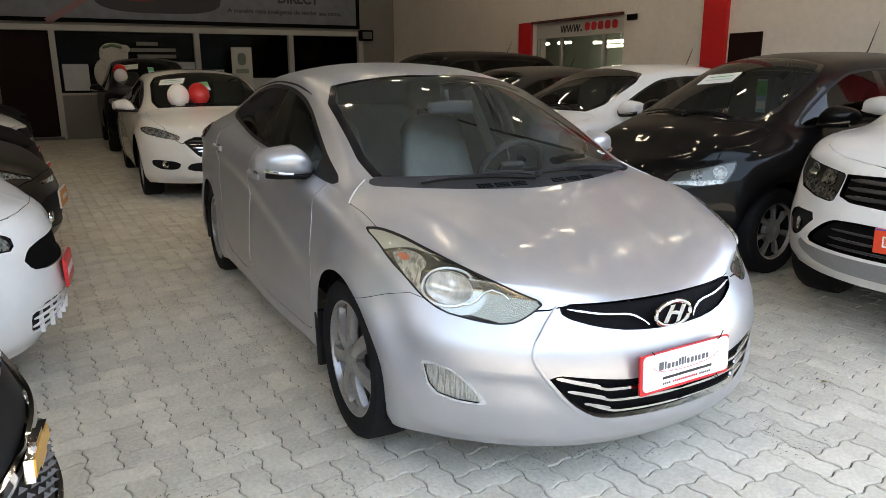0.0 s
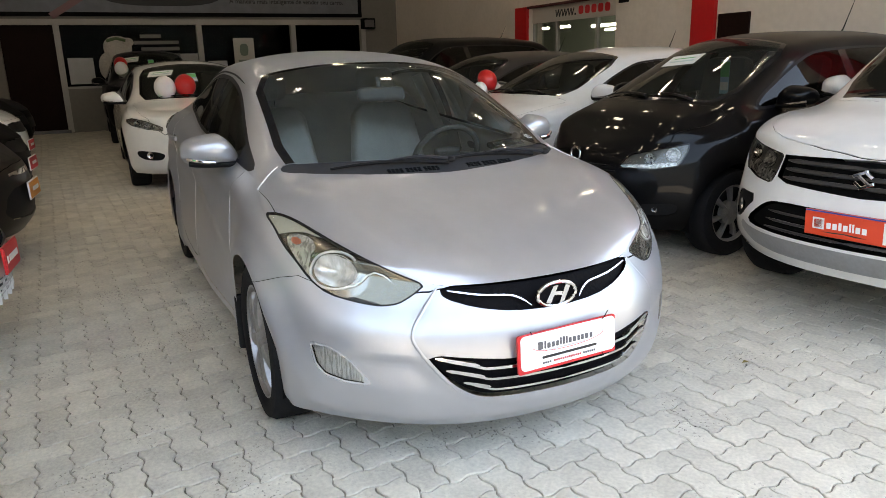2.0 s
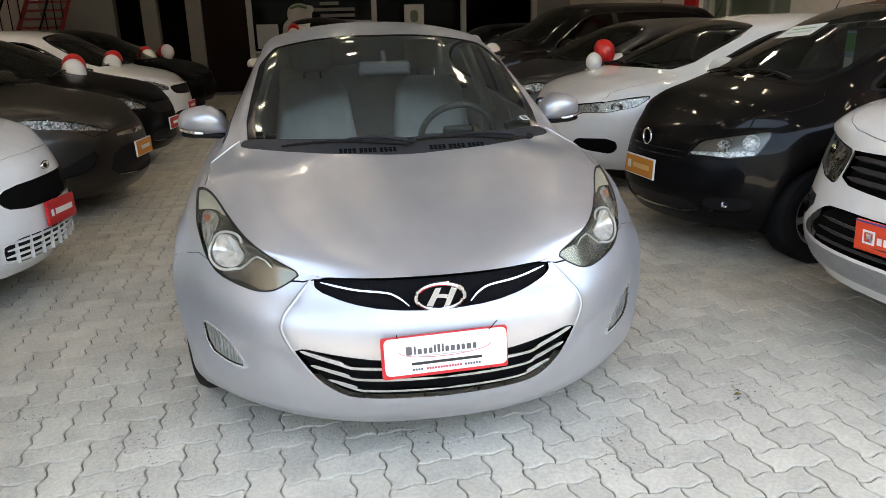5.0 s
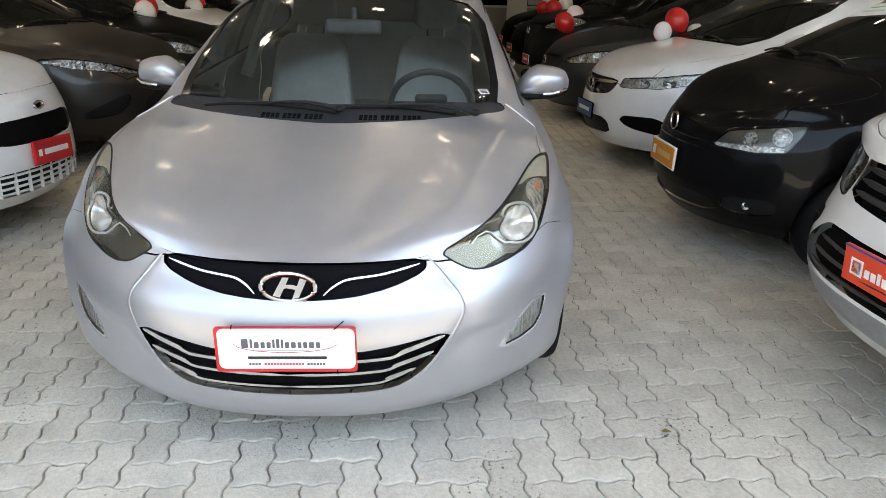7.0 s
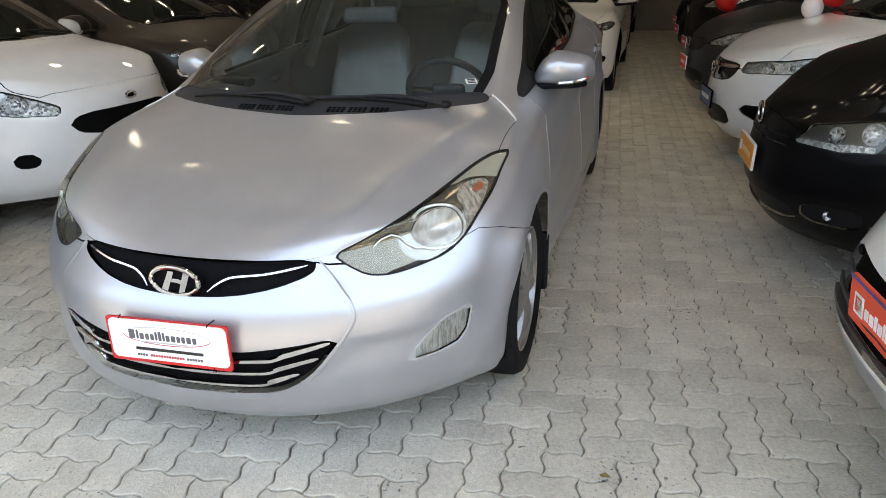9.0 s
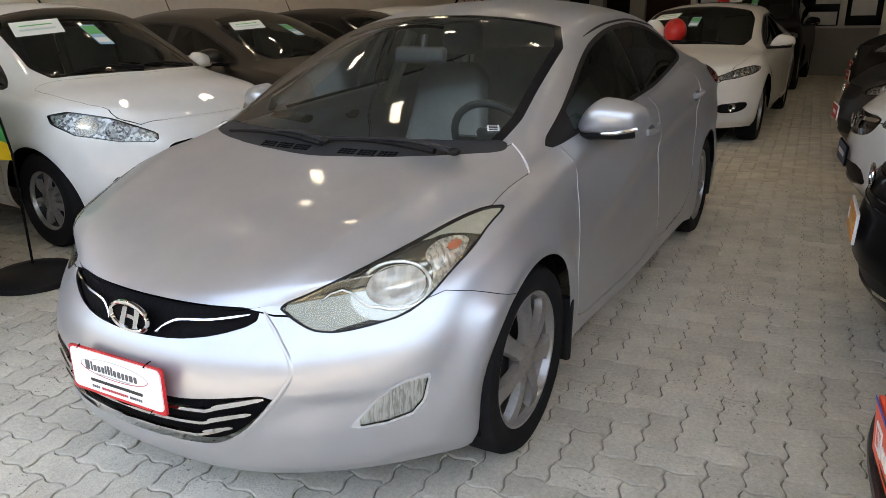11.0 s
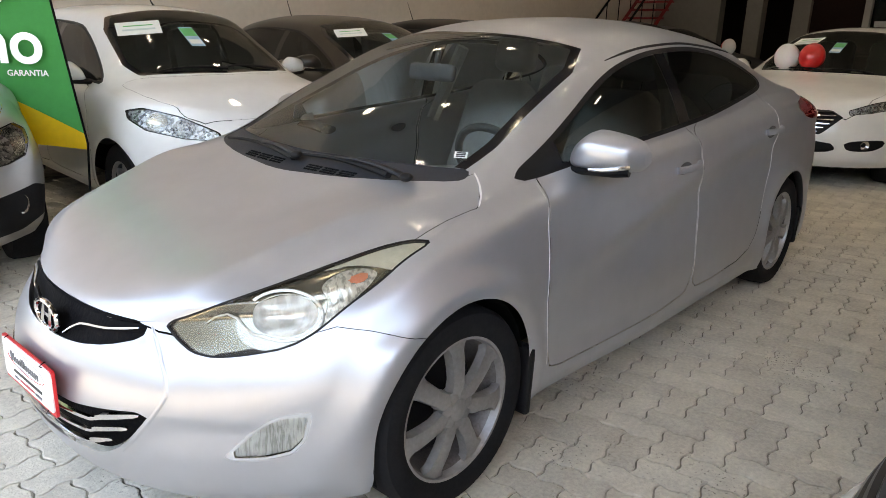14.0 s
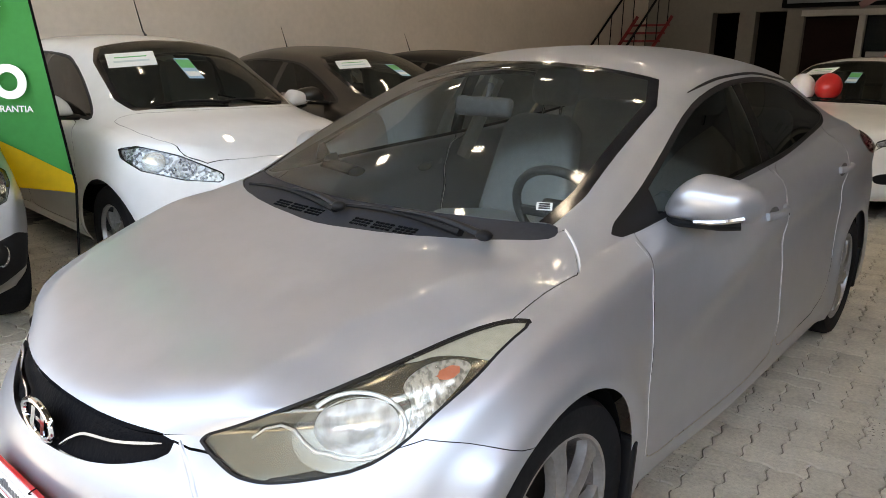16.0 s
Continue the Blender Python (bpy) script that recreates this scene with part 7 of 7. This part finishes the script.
place("white_hatchback", "white hatchback among the darker cars", S_KA, WHITE, (-7.7, -2.1), LH, fine=0.7, wheels=FIVE, extras=kit(plate=REDPL), **BASIC(S_KA))
place("black_hatchback", "black hatchback beyond the white one", S_FOX, BLACKP, (-9.7, -2.2), LH, fine=0.6, wheels=FIVE, **BASIC(S_FOX))
place("dark_grey_sedan", "dark grey saloon at the end of the row", S_SEDAN, GREYP, (-11.8, -2.3), LH, fine=0.6, wheels=FIVE, **BASIC(S_SEDAN))


# ---- balloons, flag ----
def latex(name, color):
    m = material(name, color, 0.28, 0, 0.4, scale=4, vary=0.05)
    m.node_tree.nodes["Principled BSDF"].inputs["Subsurface Weight"].default_value = 0.15
    return m


BALRED, BALWHITE = latex("red_latex", (0.62, 0.02, 0.02)), latex("white_latex", (0.78, 0.74, 0.72))


def balloon(at, r, mat, tilt, spin, word):
    bm = blob(r, r, r * 1.2, None, 1.0, 28)
    for v in bm.verts:
        if v.co.z < 0:
            k = 1 - 0.28 * (v.co.z / (r * 1.2)) ** 2
            v.co.x, v.co.y = v.co.x * k, v.co.y * k
    m = pose(*at, tilt, 0, spin)
    ob = thing("balloon", word + " round party balloon tied to a car", "balloon", m, "party balloons")
    part("skin", bm, mat, ob, "", None, False)
    part("knot", lathe([(0.0, 0.012), (0.006, 0.008), (0.012, -0.008), (0.0, -0.01)], 10), mat, ob, "", pose(0, 0, -r * 1.21, 90, 0, 0), False)
    return ob


PAIRS = [((-6.74, -0.505, 1.11), (-6.75, -0.268, 1.13)), ((-3.97, 2.33, 1.04), (-4.08, 2.48, 1.14)), ((-7.2, 2.1, 1.05), (-7.0, 1.95, 0.98)), ((-9.3, 2.3, 1.15), (-9.1, 2.1, 1.1)), ((-11.4, 2.3, 1.1), (-11.2, 2.2, 1.05)),
         ((-5.6, -2.9, 1.02), (-5.8, -2.95, 1.08)), ((-7.5, -3.0, 1.02), (-7.75, -3.05, 1.08)), ((-9.7, -3.0, 1.05), (-9.9, -3.1, 1.1)), ((-11.8, -3.1, 1.1), (-12.0, -3.2, 1.1)), ((-12.6, -0.75, 1.35), (-12.75, -0.75, 1.45))]
for k, (w, r) in enumerate(PAIRS):
    size = 0.126 if k == 0 else 0.10 if k == 1 else 0.122
    balloon(w, size * (0.78 if k == 1 else 1), BALWHITE, 8, 40 * k, "white")
    balloon(r, size, BALRED, -38, 90 + 40 * k, "red")

GREENF = material("green_flag_cloth", (0.04, 0.36, 0.09), 0.75, scale=3, vary=0.08, bump=0.15, bscale=30)
YELLOWF = material("yellow_flag_cloth", (0.75, 0.52, 0.02), 0.75, scale=3, vary=0.08)
flag = thing("feather_flag", "green feather flag with white lettering and a yellow foot", "flag", pose(-0.30, -2.40, 0, 0, 0, 134))


def cloth(z0, z1, w0, w1, y, slant=0.0):
    """A sheet that hangs from its mast (local x = 0) to local x = -width."""
    bm, rows = bmesh.new(), []
    for i in range(25):
        f = i / 24
        rows.append([bm.verts.new((-(w0 + (w1 - w0) * f) * g - 0.13 * (z0 + (z1 - z0) * f - 0.66), y + 0.02 * math.sin(5 * g + 2.2 * f) * g, z0 + (z1 - z0) * f + slant * g * (1 - f))) for g in (k / 12 for k in range(13))])
    for a, b in zip(rows, rows[1:]):
        for k in range(12):
            bm.faces.new((a[k], a[k + 1], b[k + 1], b[k]))
    bmesh.ops.solidify(bm, geom=bm.faces[:], thickness=0.002)
    return bm


part("cloth", cloth(0.70, 2.5, 0.55, 0.62, 0.0, 0.30), GREENF, flag, "green cloth", None, False)
foot, rows = bmesh.new(), []
for k in range(13):
    g = k / 12
    lo, hi = 0.62 + 0.05 * g, 0.715 + 0.30 * g
    rows.append([foot.verts.new((-0.55 * g - 0.13 * (z - 0.66), -0.005 + 0.02 * math.sin(5 * g) * g, z)) for z in (lo + (hi - lo) * q / 6 for q in range(7))])
for a, b in zip(rows, rows[1:]):
    for k in range(6):
        foot.faces.new((a[k], b[k], b[k + 1], a[k + 1]))
bmesh.ops.solidify(foot, geom=foot.faces[:], thickness=0.002)
part("cloth_foot", foot, YELLOWF, flag, "yellow cloth", None, False)
part("mast", tube([(0.076, -0.28, 0.03), (0.0, 0, 0.66), (-0.12, 0, 1.6), (-0.26, 0, 2.6)], 0.007, 8), GAP, flag, "dark mast", None, False)
part("base", lathe([(0, 0.09), (0.06, 0.09), (0.20, 0.06), (0.24, 0.03), (0.24, 0.0), (0, 0.0)], 32), BLACKTRIM, flag, "black plastic base", pose(0.076, -0.28, 0, 90, 0, 0), False)
words("ano", 0.35, pose(-0.425, -0.03, 1.125, 90, 0, 0), WHITEINK, flag, "large white letters", 0.018)
words("GARANTIA", 0.047, pose(-0.275, -0.03, 1.05, 90, 0, 0), WHITEINK, flag, "small white letters", 0.01)
part("arrow_shape", merge(box(0.16, 0.004, 0.3, pose(-0.44, -0.03, 1.72)), box(0.24, 0.004, 0.1, pose(-0.51, -0.03, 1.52, 0, 45, 0)), box(0.24, 0.004, 0.1, pose(-0.37, -0.03, 1.52, 0, -45, 0))), WHITEINK, flag, "white arrow shape")


# ---- paving: interlocking wavy blocks ----
PL, PW = 0.217, 0.1085


def paver_mesh(v):
    """One block, long side along y, with wavy edges that lock into the next."""
    r = random.Random(v)
    hl, hw, g = PL / 2, PW / 2, 0.0036
    wave = lambda q: 0.0085 * math.sin(2 * math.pi * q / PW)
    pts = [(hw - g + wave(y), y) for y in np.linspace(-hl, hl, 13)[1:-1]]
    pts += [(x, hl - g + wave(x)) for x in np.linspace(hw, -hw, 7)]
    pts += [(-hw + g + wave(y), y) for y in np.linspace(hl, -hl, 13)[1:-1]]
    pts += [(x, -hl + g + wave(x)) for x in np.linspace(-hw, hw, 7)]
    n = len(pts)
    cx = [(x * (1 - 0.0040 / hw), y * (1 - 0.0040 / hl)) for x, y in pts]
    verts = [(x, y, -0.009) for x, y in pts] + [(x + r.uniform(-6e-4, 6e-4), y + r.uniform(-6e-4, 6e-4), -0.0024) for x, y in pts] + [(x, y, 0.0) for x, y in cx]
    faces = [(i, (i + 1) % n, n + (i + 1) % n, n + i) for i in range(n)] + [(n + i, n + (i + 1) % n, 2 * n + (i + 1) % n, 2 * n + i) for i in range(n)] + [tuple(range(2 * n, 3 * n))]
    return verts, faces


PAVERS = [paver_mesh(v) for v in range(4)]
PMESH = [mesh_of("paver", v, f, PAVER, flat=True) for v, f in PAVERS]
rnd = random.Random(7)
allv, allf, count = [], [], 0
PX0, PY0, SKEW = 0.507, 0.663, radians(3)
ER, EU = Vector((-math.sin(SKEW), math.cos(SKEW))), Vector((-math.cos(SKEW), -math.sin(SKEW)))
# herringbone: steps of one lying and one upright block, side by side every four widths
for k in range(-30, 152):
    for m in range(-60, 40):
        for up in (0, 1):
            x, y = Vector((PX0, PY0)) + ER * PW * (k + 4 * m + (2.5 if up else 1.0)) + EU * PW * (k + (0.0 if up else 0.5))
            if not XB + PW < x < XF - 0.12 or abs(y) > (4.7 if x > -3.5 else 3.4):
                continue
            v4, dz, a = rnd.randrange(4), rnd.uniform(-0.0018, 0.0012), rnd.uniform(-0.006, 0.006) + SKEW + (math.pi / 2 if up else 0)
            tx, ty = rnd.uniform(-0.006, 0.006), rnd.uniform(-0.006, 0.006)
            if 0.92 < x < 2.35 and -1.9 < y < 2.4 and count < 300:
                o = new("paver", PMESH[v4])
                o.matrix_basis = pose(x, y, dz, math.degrees(tx), math.degrees(ty), math.degrees(a))
                o.parent = floor
                count += 1
                continue
            v, f = PAVERS[v4]
            o, c, s = len(allv), math.cos(a), math.sin(a)
            allv += [(x + px * c - py * s, y + px * s + py * c, pz + dz + tx * py - ty * px) for px, py, pz in v]
            allf += [tuple(q + o for q in g) for g in f]
rest = new("paver_field", mesh_of("paver_field", allv, allf, PAVER, flat=True))
rest.parent = floor
tagged(rest, "grey concrete paving blocks", kind="stuff")
leaf = bmesh.new()
vs = [leaf.verts.new(p) for p in ((0, 0, 0.004), (0.014, 0.012, 0.012), (0.036, 0.006, 0.006), (0.014, -0.012, 0.011))]
leaf.faces.new(vs)
bmesh.ops.solidify(leaf, geom=leaf.faces[:], thickness=0.001)
tagged(part("fallen_leaf", leaf, material("dry_leaf", (0.22, 0.17, 0.05), 0.7), None, "", pose(0.57, 1.155, 0.003, 0, 0, 70)), "small dry leaf on the paving", "leaf")
